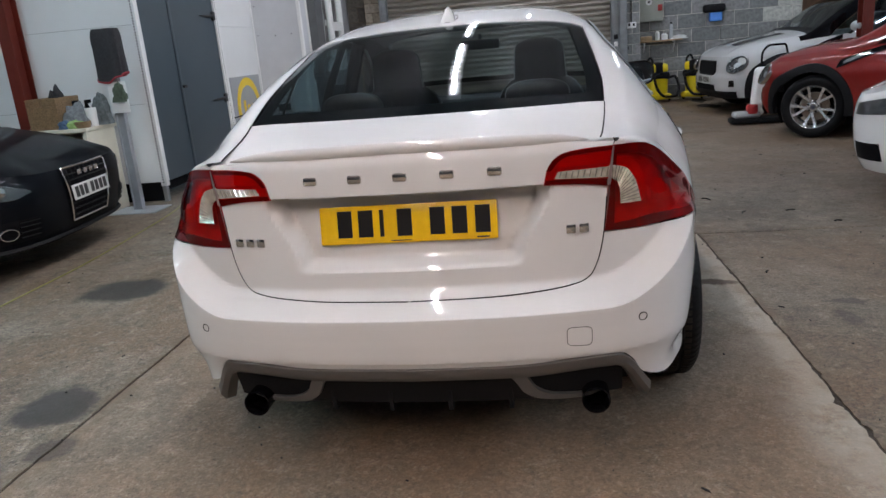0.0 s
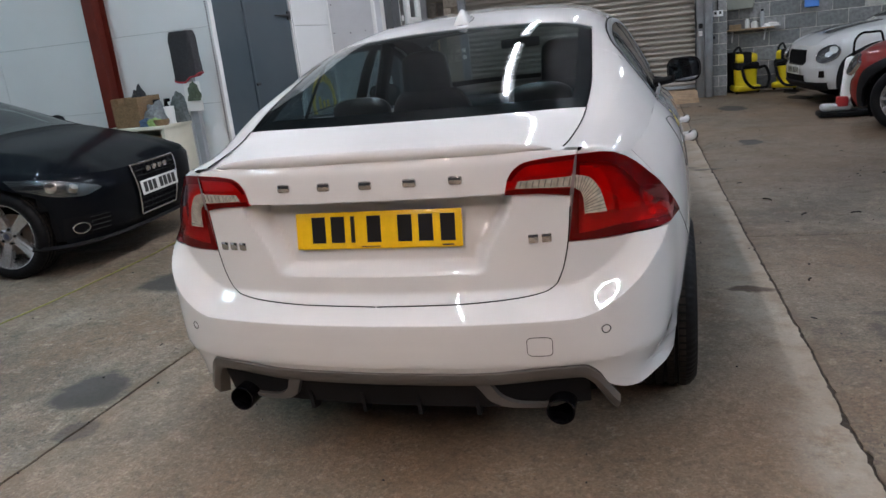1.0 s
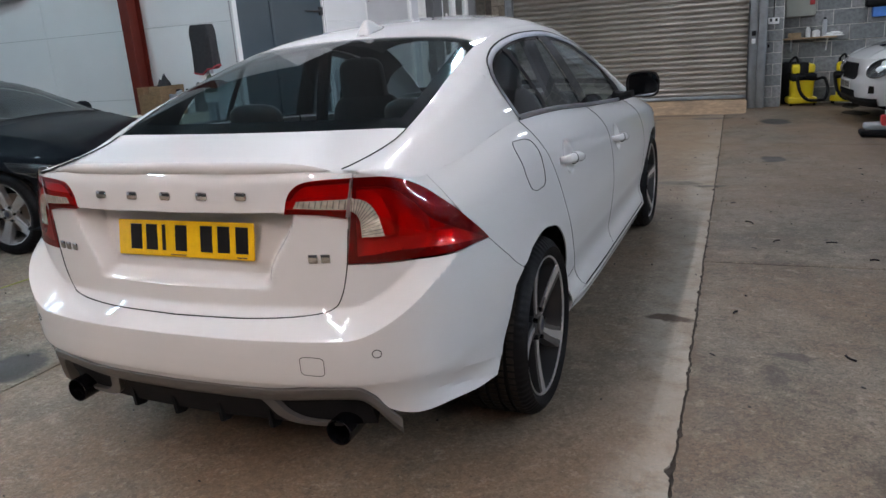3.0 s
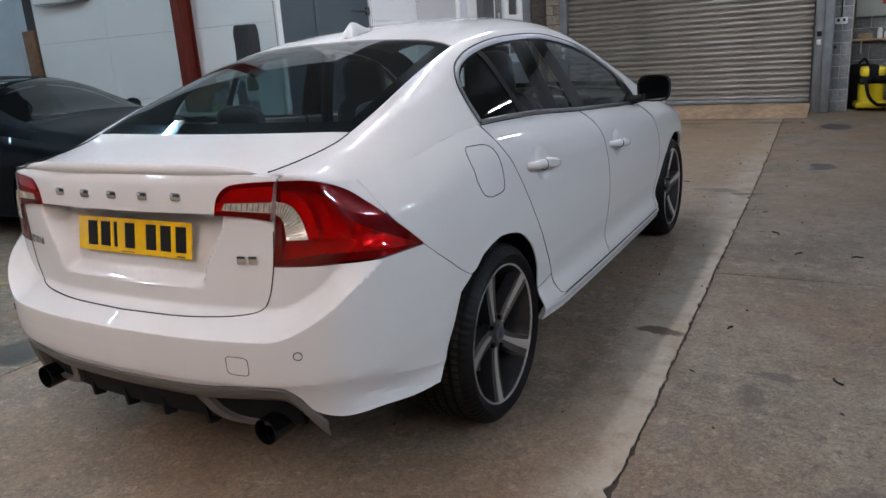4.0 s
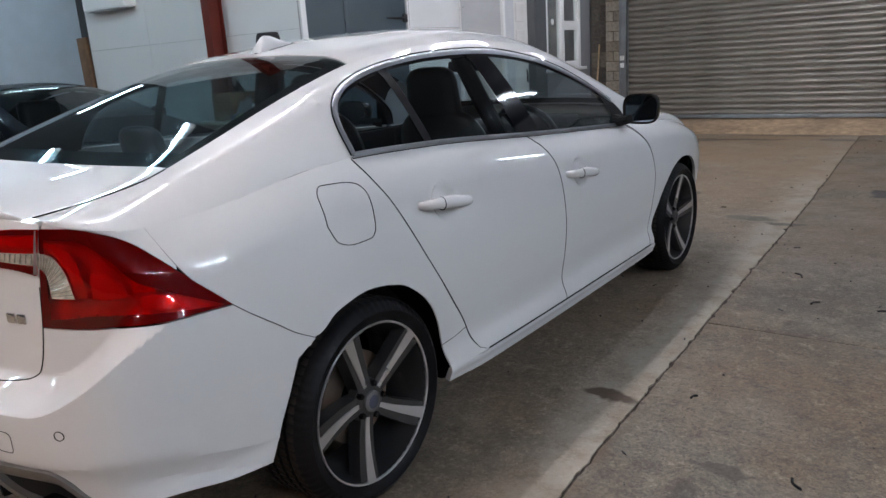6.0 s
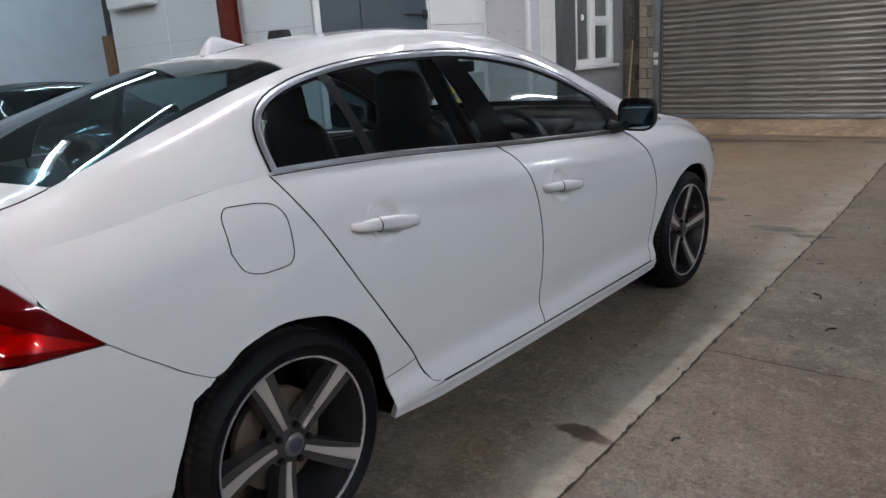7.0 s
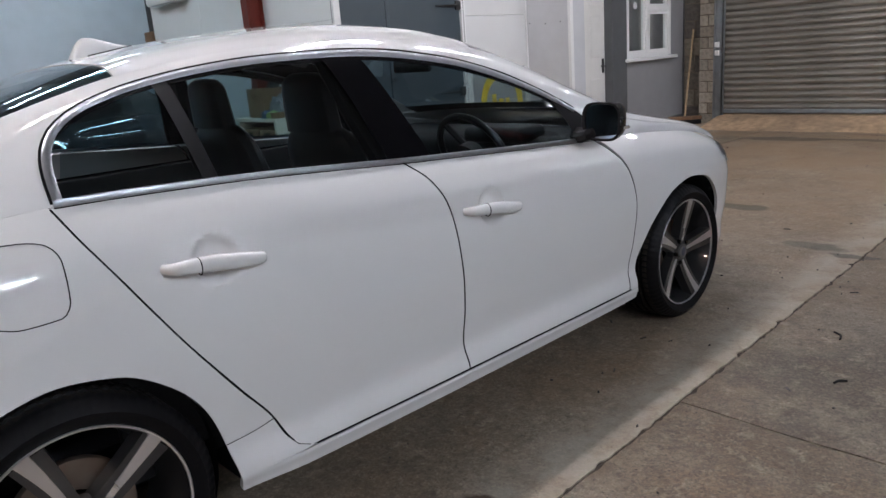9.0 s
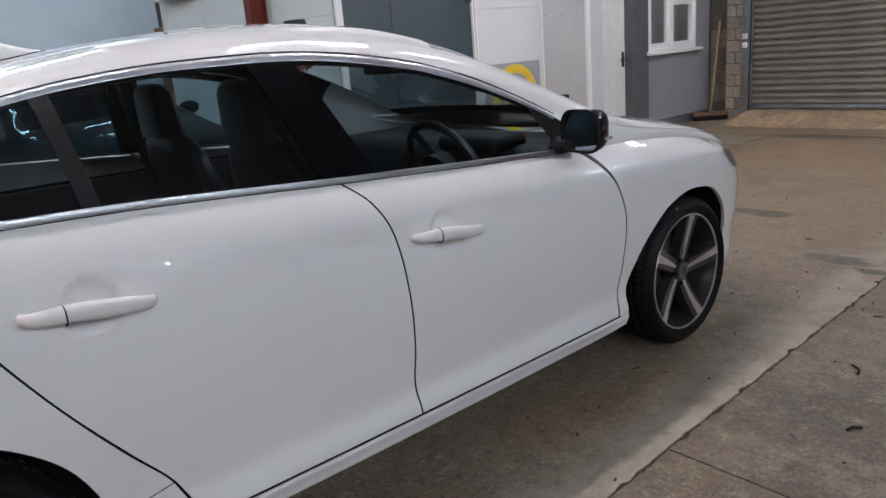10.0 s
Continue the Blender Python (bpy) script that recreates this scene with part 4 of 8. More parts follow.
def wheel_mesh_set(radius, width, rim_r, spokes, face, dark, twist=0.16, blocks=110, wide=0.5, pairs=False):
    """Meshes of a wheel lying along x with its face to +x: tyre, barrel, spokes, nuts and disc."""
    out = []
    R, W = radius, width / 2
    bm = bmesh.new()
    prof = [(rim_r - 0.004, W - 0.020), (rim_r + 0.012, W - 0.006), (rim_r + (R - rim_r) * 0.5, W + 0.003), (R - 0.022, W - 0.006), (R - 0.007, W - 0.020), (R, W - 0.036)]
    fixed = []
    for c in (0.058, 0.020, -0.020, -0.058):
        fixed += [(R, c + 0.0075), (R - 0.008, c + 0.0055), (R - 0.008, c - 0.0055), (R, c - 0.0075)]
    prof = prof + fixed + [(r, -a) for r, a in reversed(prof)]
    n = blocks * 2
    rings = []
    for k, (r, a) in enumerate(prof):
        ring = []
        for i in range(n):
            rr = r
            if k in (3, 4, 5) or k in (len(prof) - 4, len(prof) - 5, len(prof) - 6):
                rr = r - (0.003 if i % 4 == 0 else 0)
            elif r == R:
                rr = r - (0.005 if (i + k) % 4 == 1 else 0)
            t = 2 * math.pi * i / n
            ring.append(bm.verts.new((a, rr * math.cos(t), rr * math.sin(t))))
        rings.append(ring)
    for kk, (ra, rb) in enumerate(zip(rings, rings[1:])):
        for i in range(n):
            f = bm.faces.new((ra[i], ra[(i + 1) % n], rb[(i + 1) % n], rb[i]))
            f.material_index = 1 if 3 < kk < len(rings) - 5 and prof[kk][0] == R and prof[kk + 1][0] == R and i % 4 != 1 else 0
    out.append(("tyre", bm, [RUBBER, TREAD], ""))
    out.append(("rim", lathe([(rim_r - 0.004, W - 0.024), (rim_r + 0.003, W - 0.012), (rim_r + 0.001, W - 0.009), (rim_r - 0.004, W - 0.011), (rim_r - 0.005, W - 0.018)], 72), face, ""))
    out.append(("barrel", lathe([(rim_r - 0.004, W - 0.014), (rim_r - 0.016, W - 0.05), (rim_r - 0.035, 0.0), (rim_r - 0.02, -W + 0.02)], 56), dark, ""))
    for k in range(spokes):
        a0 = 2 * math.pi * k / spokes + math.pi / 2
        if pairs:
            # spokes in pairs that bow apart and meet again at the rim
            s_ = 1 if k % 2 else -1
            mid = 2 * math.pi * (k // 2) / (spokes // 2) + math.pi / 2
            rows = []
            for i in range(11):
                u = i / 10
                r = 0.050 + (rim_r - 0.052) * u
                ang = mid + s_ * (0.02 + 0.235 * math.sin(math.pi / 2 * min(1.0, u * 1.25)))
                d, t = Vector((0, math.cos(ang), math.sin(ang))), Vector((0, -math.sin(ang), math.cos(ang)))
                ctr = d * r + Vector((W - 0.040 + 0.026 * u ** 1.5, 0, 0))
                wd, back = 0.0125 + 0.003 * abs(u - 0.5), Vector((-0.03, 0, 0))
                rows.append([ctr - t * wd * 1.2 + back, ctr - t * wd, ctr + t * wd, ctr + t * wd * 1.2 + back])
            out.append(("spoke", grid(rows, bmesh.new(), flip=True), face, ""))
            continue
        for nm, mat, lift, w0, w1, shift in (("spoke", dark, 0.0, 0.062, 0.105 * wide * 2, 0.0), ("spoke_face", face, 0.004, 0.016, 0.048 * wide * 2, twist * 0.10)):
            bm = bmesh.new()
            rows = []
            for i in range(9):
                u = i / 8
                r = 0.045 + (rim_r - 0.055) * u + (0.0 if nm == "spoke" else 0.006)
                wd = (w0 + (w1 - w0) * u ** 1.3) / 2
                ang = a0 + twist * (u - 0.2)
                dep = W - 0.045 + 0.030 * u ** 1.5 + lift
                d, t = Vector((0, math.cos(ang), math.sin(ang))), Vector((0, -math.sin(ang), math.cos(ang)))
                ctr = d * r + Vector((dep, 0, 0)) + t * (shift * u * 1.2)
                back = Vector((-(0.045 if nm == "spoke" else 0.006), 0, 0))
                rows.append([ctr - t * wd + back, ctr - t * wd * 0.92, ctr + t * wd * 0.92, ctr + t * wd + back])
            grid(rows, bm, flip=True)
            out.append((nm, bm, mat, ""))
    out.append(("hub", lathe([(0.07, W - 0.075), (0.068, W - 0.048), (0.05, W - 0.040), (0.034, W - 0.038)], 28), dark, ""))
    out.append(("hub_cap", lathe([(0.034, W - 0.045), (0.034, W - 0.030), (0.028, W - 0.026), (0.0001, W - 0.025)], 24), SATIN_GREY, "silver cap"))
    out.append(("cap_badge", lathe([(0.022, W - 0.0255), (0.018, W - 0.0235), (0.0001, W - 0.023)], 20), surface("navy_badge", (0.03, 0.035, 0.06), 0.4) if "navy_badge" not in bpy.data.materials else bpy.data.materials["navy_badge"], ""))
    for k in range(5):
        a = 2 * math.pi * (k + 0.5) / 5 + math.pi / 2
        p = Vector((0, 0.055 * math.cos(a), 0.055 * math.sin(a)))
        out.append(("nut", cyl(0.011, 0.009, p + Vector((W - 0.05, 0, 0)), p + Vector((W - 0.030, 0, 0)), 6), GLOSS_BLACK, ""))
    out.append(("brake_disc", lathe([(0.07, W - 0.10), (0.145, W - 0.10), (0.148, W - 0.104), (0.148, W - 0.12), (0.07, W - 0.12)], 48), DISC, ""))
    return [(nm, mesh_of(nm, bm, mat), lab) for nm, bm, mat, lab in out]


def put_wheel(parent, meshes, m):
    w = new("wheel")
    w.parent = parent
    w.matrix_basis = m
    for nm, me, lab in meshes:
        me.set_sharp_from_angle(angle=radians(40))
        o = new(nm, me)
        o.parent = w
    return w


def wheel_well(parent, y, z, r, x0=0.55, x1=0.86, drop=0.5):
    for k in (1, -1):
        rows = [[(k * x, y + r * math.cos(a), z + r * math.sin(a)) for a in np.linspace(-0.5, math.pi + drop, 25)] for x in (x0, x1)]
        bm = grid(rows)
        c = bm.verts.new((k * x0, y, z))
        bm.verts.ensure_lookup_table()
        for i in range(24):
            bm.faces.new((c, bm.verts[i], bm.verts[i + 1]))
        part("wheel_arch_liner", bm, GAP_BLACK, parent)


# ---- the white saloon ----
PLAN = [
    (-1.62, 0.0, -0.895), (-1.40, 0.22, -0.887), (-1.18, 0.436, -0.860), (-0.98, 0.629, -0.805), (-0.84, 0.744, -0.733), (-0.70, 0.812, -0.621),
    (-0.55, 0.848, -0.49), (-0.38, 0.876, -0.345), (-0.2, 0.893, -0.19), (0.0, 0.905, 0.0), (0.5, 0.917, 0.5), (1.2, 0.924, 1.2), (2.0, 0.924, 2.0),
    (2.5, 0.92, 2.5), (2.776, 0.914, 2.776), (3.05, 0.898, 3.05), (3.25, 0.868, 3.24), (3.43, 0.80, 3.40), (3.62, 0.67, 3.53), (3.88, 0.42, 3.64), (4.32, 0.0, 3.70),
]
DECK_RAIL = Curve((-0.85, 1.016), (-0.76, 1.024), (-0.6, 1.046), (-0.46, 1.074), (-0.41, 1.091))
DECK_MID = Curve((-0.85, 1.038), (-0.76, 1.050), (-0.6, 1.068), (-0.41, 1.093))
GLASS_RAIL = Curve((-0.41, 1.091), (-0.2, 1.169), (0.0, 1.239), (0.2, 1.303), (0.36, 1.347), (0.55, 1.382), (0.8, 1.407), (1.15, 1.418), (1.5, 1.395), (1.75, 1.345), (2.0, 1.255), (2.3, 1.12), (2.5, 1.025), (2.75, 0.965), (3.0, 0.92), (3.3, 0.85), (3.5, 0.785), (3.7, 0.71))
GLASS_MID = Curve((-0.41, 1.093), (-0.2, 1.180), (0.0, 1.257), (0.25, 1.340), (0.5, 1.405), (0.8, 1.45), (1.2, 1.476), (1.5, 1.463), (1.75, 1.42), (2.0, 1.325), (2.3, 1.19), (2.6, 1.055), (2.75, 1.015), (3.0, 0.975), (3.3, 0.905), (3.55, 0.80), (3.70, 0.71))
saloon_skin = Skin(
    PLAN,
    top_edge=Curve((-1.62, 1.035), (-1.18, 1.03), (-1.02, 1.02), (-0.84, 1.0), (-0.68, 0.985), (-0.5, 0.995), (-0.3, 1.02), (-0.1, 1.048), (0.1, 1.06), (0.46, 1.05), (1.19, 1.0), (2.13, 0.942), (2.4, 0.93), (2.75, 0.905), (3.1, 0.855), (3.3, 0.815), (3.47, 0.78), (3.65, 0.75), (4.32, 0.71)),
    side_in=Curve((-1, 0.070), (-0.63, 0.024), (-0.57, 0.009), (-0.545, 0.011), (-0.455, 0.031), (-0.43, 0.0325), (-0.25, 0.015), (0.0, 0.0), (0.25, 0.003), (0.5, 0.013), (0.66, 0.025), (0.69, 0.0285), (0.86, 0.066), (1.0, 0.115)),
    rear_in=Curve((0.2, 0.058), (0.30, 0.032), (0.40, 0.005), (0.438, -0.010), (0.444, -0.014), (0.47, -0.018), (0.556, -0.021), (0.559, -0.019), (0.562, -0.013), (0.60, 0.044), (0.63, 0.069), (0.70, 0.068), (0.78, 0.070), (0.88, 0.073), (0.93, 0.075), (0.98, 0.079), (1.02, 0.096), (1.045, 0.115)),
    front_in=Curve((0.2, 0.10), (0.3, 0.04), (0.5, 0.0), (0.62, 0.0), (0.7, 0.02), (0.78, 0.06), (0.9, 0.12)),
    rail_x=Curve((-0.85, 0.565), (-0.76, 0.582), (-0.6, 0.60), (-0.45, 0.615), (-0.2, 0.63), (0.0, 0.622), (0.25, 0.603), (0.5, 0.588), (0.8, 0.582), (1.2, 0.585), (1.5, 0.592), (1.75, 0.608), (2.0, 0.645), (2.3, 0.70), (2.5, 0.735), (2.75, 0.75), (3.0, 0.745), (3.3, 0.69), (3.5, 0.55), (3.7, 0.3)),
    rail_z=lambda y: DECK_RAIL(y) if y < -0.41 else GLASS_RAIL(y),
    mid_z=lambda y: DECK_MID(y) if y < -0.41 else GLASS_MID(y),
    corner_r=(-1.0, -0.50), climb=True,
)


def saloon():
    sk = saloon_skin
    B, U, zs = sk.B, sk.U, sk.zs
    car = thing("white_saloon_car", "glossy white four-door saloon car with dark tinted windows on the concrete", "car")
    S0 = sk.s0

    # rear bumper
    lo = [(-1.62, 0.425), (-1.3, 0.427), (-1.17, 0.437), (-1.10, 0.438), (-1.035, 0.437), (-0.985, 0.405), (-0.945, 0.352), (-0.86, 0.322), (-0.7, 0.310), (-0.54, 0.294), (-0.412, 0.290)]
    hi = [(-1.62, 0.614), (-1.40, 0.616), (-1.20, 0.624), (-1.098, 0.642), (-1.060, 0.692), (-1.042, 0.769), (-0.9, 0.768), (-0.7, 0.772), (-0.497, 0.771), (-0.372, 0.686), (-0.226, 0.61)]
    def crease(a):
        return 0.5775 + 0.20 * soft(-1.06, -0.62, a)

    n = 140
    lo_, hi_ = matched(lo, n), matched(hi, n)
    cols = []
    for i, (a, b) in enumerate(zip(lo_, hi_)):
        arch = soft(0.86, 1.0, i / n)
        s1_, s2_ = a[0] + (b[0] - a[0]) * 0.28 - 0.022 * arch, a[0] + (b[0] - a[0]) * 0.72 - 0.020 * arch
        z1_ = min(max(0.462 - 0.105 * soft(-0.98, -0.35, s1_), a[1] + 0.006), a[1] + (b[1] - a[1]) * 0.45)
        z2_ = max(min(crease(s2_), a[1] + (b[1] - a[1]) * 0.88), z1_ + 0.02)
        pts = []
        for (p, q, m) in ((a, (s1_, z1_), 8), ((s1_, z1_), (s2_, z2_), 20), ((s2_, z2_), b, 26)):
            pts += [(p[0] + (q[0] - p[0]) * k / m, p[1] + (q[1] - p[1]) * k / m) for k in range(m)]
        cols.append(pts + [b])
    rows = [[B(*c[k]) for c in cols] for k in range(55)]
    bm = grid([[Vector((-p.x, p.y, p.z)) for p in r[:0:-1]] + r for r in rows])
    rim_in(bm, 0.02)
    part("rear_bumper", bm, PAINT_WHITE, car, sharp=16)

    # boot lid: upright face with the plate recess, then the deck
    LID_S = -0.994

    def lid_face(s, z, off):
        p = B(s, z, off)
        a = abs(p.x)
        k = (1 - soft(0.285 + 0.085 * soft(0.72, 0.92, z), 0.335 + 0.085 * soft(0.72, 0.92, z), a)) * soft(0.695, 0.735, z) * (1 - soft(0.915, 0.921, z))
        p.y += (0.050 + 0.034 * soft(0.76, 0.90, z)) * k
        return p

    z_low = Curve((-1.62, 0.617), (-1.40, 0.619), (-1.25, 0.624), (-1.12, 0.636), (-1.085, 0.650), (-1.061, 0.690), (-1.046, 0.740), (-1.038, 0.778), (-1.022, 0.90), (-1.001, 1.0), (LID_S + 0.001, 1.03))
    cols = list(np.linspace(S0, -1.15, 44)) + list(np.linspace(-1.145, LID_S, 34))
    rows = []
    for k in range(75):
        row = [lid_face(s, z_low(s) + (zs(s) - z_low(s)) * k / 74, 0.0) for s in cols]
        rows.append([Vector((-p.x, p.y, p.z)) for p in row[:0:-1]] + row)
    bm = grid(rows)
    both("lid_gap", tube([B(s, z_low(s) - 0.0015, 0.0004) for s in list(np.linspace(S0 + 0.004, -1.15, 40)) + list(np.linspace(-1.145, -1.026, 30))], 0.0017, 5), GAP_BLACK, car)
    # deck
    n = 60
    dk = []
    for k in range(25):
        v = k / 24
        row = []
        for i in range(n + 1):
            s = S0 + (LID_S - S0) * i / n
            e = lid_face(s, zs(s), 0.0)
            w = 2 - i / n * 0.985
            yb = -0.405 + 0.018 * (i / n) ** 2.2
            y = e.y + (yb - e.y) * v
            q = U(y, w)
            u0 = U(max(-0.84, e.y), w)
            f = (1 - v) ** 2
            row.append(Vector((q.x + (e.x - u0.x) * f, y, q.z + (e.z - u0.z) * f)))
        dk.append([Vector((-p.x, p.y, p.z)) for p in row[:0:-1]] + row)
    grid(dk, bm)
    clean(bm, 0.0006)
    rim_in(bm, 0.02)
    part("boot_lid", bm, PAINT_WHITE, car, sharp=32)
    # spoiler lip
    rows = []
    for dz, dy in ((0.0, 0.03), (0.012, 0.006), (0.016, -0.008), (0.010, -0.016), (-0.004, -0.014), (-0.012, 0.0)):
        row = []
        for i in range(61):
            s = S0 + (-1.065 - S0) * (i / 30 - 1) if i >= 30 else S0 + (-1.065 - S0) * (1 - i / 30)
            p = lid_face(s, zs(s), 0.0)
            t = 1 - abs(i / 30 - 1) ** 6
            x = p.x if i >= 30 else -p.x
            row.append((x, p.y + 0.006 + dy * t, p.z + 0.006 + 1.4 * dz * t))
        rows.append(row)
    part("boot_spoiler", grid(rows, flip=True), PAINT_WHITE, car, "slim white lip spoiler", sharp=50)

    # quarter panel
    lo = [(-0.494, 0.776), (-0.366, 0.692), (-0.222, 0.616), (-0.13, 0.662), (0.0, 0.688), (0.13, 0.668), (0.24, 0.602), (0.31, 0.52), (0.35, 0.43), (0.372, 0.35), (0.382, 0.29), (0.388, 0.24)]
    hi = [(-0.668, zs(-0.668)), (-0.55, zs(-0.55)), (-0.38, zs(-0.38)), (-0.2, zs(-0.2)), (-0.05, zs(-0.05)), (0.085, zs(0.085)), (0.145, 0.945), (0.288, 0.705), (0.412, 0.525), (0.502, 0.405), (0.545, 0.322), (0.612, 0.2805)]
    mid = [(a[0] * 0.5 + b[0] * 0.5, a[1] * 0.5 + b[1] * 0.5) for a, b in zip(lo, hi)]
    mid[0] = (-0.598, 0.867)
    bm = sheet(B, [lo, mid, hi], 110, 34, step=True)
    both("rear_wing", bm, PAINT_WHITE, car, depth=0.005)

    seam = spline([(-0.494, 0.774), (-0.43, 0.730), (-0.366, 0.690), (-0.30, 0.648), (-0.226, 0.612)], 30)
    both("seam_backing", sheet(B, [[(a - 0.02, b - 0.02) for a, b in seam], [(a + 0.03, b + 0.03) for a, b in seam]], 30, 6, step=True, off=-0.0025), PAINT_WHITE, car)
    both("bumper_seam", tube([B(a, b, 0.0004) for a, b in seam], 0.0010, 5), GAP_BLACK, car)
    both("lid_seam", tube([U(y, 1.02, 0.0012) for y in np.linspace(B(LID_S, zs(LID_S)).y + 0.004, -0.392, 30)], 0.0021, 5), GAP_BLACK, car)

    up_lo = [(-0.992, 1.010), (-0.92, 1.010), (-0.82, 0.9945), (-0.735, 0.9665), (-0.665, 0.922), (-0.62, 0.885)]
    up_hi = [(-0.988, 1.03), (-0.92, 1.03), (-0.82, 1.03), (-0.73, 1.03), (-0.655, 1.03), (-0.60, 1.03)]
    both("wing_corner", sheet(B, [up_lo, up_hi], 40, 6, step=True, off=-0.0015), PAINT_WHITE, car)

    # doors
    shut_b = Curve((0.28, 1.25), (0.47, 1.25), (0.65, 1.24), (0.83, 1.22), (0.94, 1.18), (1.02, 1.10))
    shut_r = Curve((0.28, 0.62), (0.292, 0.575), (0.32, 0.548), (0.36, 0.528), (0.40, 0.508), (0.52, 0.42), (0.69, 0.30), (0.87, 0.19), (0.99, 0.12), (1.07, 0.083))
    shut_f = Curve((0.28, 2.25), (0.34, 2.272), (0.48, 2.293), (0.65, 2.30), (0.78, 2.272), (0.91, 2.18), (0.95, 2.14))
    g = 0.0034

    def door(a_of, b_of, n, y_end_a, y_end_b):
        rows = []
        for k in range(85):
            v = k / 84
            row = []
            for i in range(n + 1):
                u = i / n
                z0 = 0.283
                ya, yb = a_of(z0) + g, b_of(z0) - g
                y = ya + (yb - ya) * u
                for _ in range(4):
                    z = z0 + (zs(y) - 0.001 - z0) * v
                    ya, yb = a_of(z) + g, b_of(z) - g
                    y = ya + (yb - ya) * u
                row.append(B(y, z))
            rows.append(row)
        return grid(rows)

    for nm, fa, fb, h_y, h_z in (("rear_door", shut_r, shut_b, 0.405, 0.872), ("front_door", shut_b, shut_f, 1.405, 0.812)):
        bm = door(fa, fb, 110, 0, 0)
        # hollow behind the grip
        for v in bm.verts:
            d = ((v.co.y - h_y - 0.005) / 0.066) ** 2 + ((v.co.z - h_z - 0.004) / 0.064) ** 2
            v.co.x -= 0.0275 * (1 - d * d) ** 1.5 if d < 1 else 0
        made = both(nm, bm, PAINT_WHITE, car, depth=0.007)
        for ob, k in zip(made, (1, -1)):
            x0 = B(h_y, h_z).x
            x1 = B(h_y + 0.12, h_z).x
            pts = spline([(k * (x0 - 0.004), h_y - 0.128, h_z + 0.010), (k * (x0 + 0.022), h_y - 0.112, h_z + 0.010), (k * (x0 + 0.034), h_y - 0.04, h_z + 0.008), (k * (x0 + 0.036), h_y + 0.04, h_z - 0.001), (k * (x0 + 0.026), h_y + 0.115, h_z - 0.010), (k * (x0 - 0.004), h_y + 0.135, h_z - 0.013)], 22)
            rad = [0.010 + 0.007 * math.sin(math.pi * min(1, max(0, i / 22))) for i in range(23)]
            hb = tube(pts, rad, 10)
            for v in hb.verts:
                v.co.z = h_z + (v.co.z - h_z) * 1.25
            h = part("door_handle", hb, PAINT_WHITE, ob, "white pull handle", sharp=60)
            part("lock_seam", tube([(k * (x0 + 0.032 + 0.0175 * math.cos(a)), h_y - 0.055, h_z + 0.008 + 0.0215 * math.sin(a)) for a in np.linspace(0, 2 * math.pi, 19)[:-1]], 0.0016, 5, closed=True), GAP_BLACK, ob)

    # dark bars inside the door gaps
    for nm, cv, z0, z1 in (("door_gap", shut_r, 0.285, 1.055), ("door_gap", shut_b, 0.285, 1.015), ("door_gap", shut_f, 0.285, 0.94)):
        both(nm, tube([B(cv(z), z, -0.0035) for z in np.linspace(z0, z1, 50)], 0.0042, 6), GAP_BLACK, car)
    both("sill_gap", tube([B(y, 0.2805, 0.0015) for y in np.linspace(0.62, 2.26, 40)], 0.0026, 6), GAP_BLACK, car)
    y_lid = B(LID_S, zs(LID_S)).y

    # sill below the doors, front wing, nose
    lo = [(0.39, 0.232), (0.6, 0.225), (1.4, 0.223), (2.2, 0.226), (2.312, 0.232)]
    hi = [(0.39, 0.278), (0.6, 0.278), (1.4, 0.278), (2.2, 0.278), (2.31, 0.278)]
    both("sill", sheet(lambda s, z, o: B(s, z, (0.012 if z < 0.27 else 0.008) * soft(0.40, 0.62, s) - 0.0015), [lo, hi], 40, 6), PAINT_WHITE, car, depth=0.02)
    both("wing_seam", tube([B(a, b, 0.0006) for a, b in spline([(0.366, 0.378), (0.44, 0.384), (0.510, 0.397)], 12)], 0.0012, 5), GAP_BLACK, car)
    lo = [(2.312, 0.245), (2.335, 0.37), (2.40, 0.49), (2.50, 0.59), (2.62, 0.66), (2.78, 0.69), (2.93, 0.672), (3.05, 0.60), (3.135, 0.49), (3.165, 0.35)]
    hi = [(2.262, 0.283), (2.295, 0.48), (2.304, 0.65), (2.278, 0.78), (2.185, zs(2.19)), (2.55, zs(2.55)), (2.85, zs(2.85)), (3.05, zs(3.05)), (3.18, 0.77), (3.26, 0.60)]
    both("front_wing", sheet(B, [lo, hi], 100, 26, step=True), PAINT_WHITE, car, depth=0.014)
    lo = [(3.13, 0.25), (3.4, 0.22), (3.7, 0.21), (4.32, 0.21)]
    hi = [(3.20, 0.60), (3.5, 0.58), (3.8, 0.56), (4.32, 0.56)]
    up = [(3.14, zs(3.14)), (3.5, zs(3.5)), (3.8, zs(3.8)), (4.32, zs(4.32))]
    f = [l + [(2 * 4.32 - a, b) for a, b in reversed(l[:-1])] for l in (lo, hi, up)]
    bm = sheet(B, f, 60, 24, step=True, off=-0.003)
    part("front_bumper", bm, PAINT_WHITE, car)
    both("headlamp", sheet(B, [[(3.20, 0.74), (3.40, 0.67), (3.66, 0.65)], [(3.18, 0.80), (3.40, 0.775), (3.64, 0.745)]], 24, 8, off=0.005), pane("headlamp_lens", (0.55, 0.6, 0.65)) if "headlamp_lens" not in bpy.data.materials else bpy.data.materials["headlamp_lens"], car)
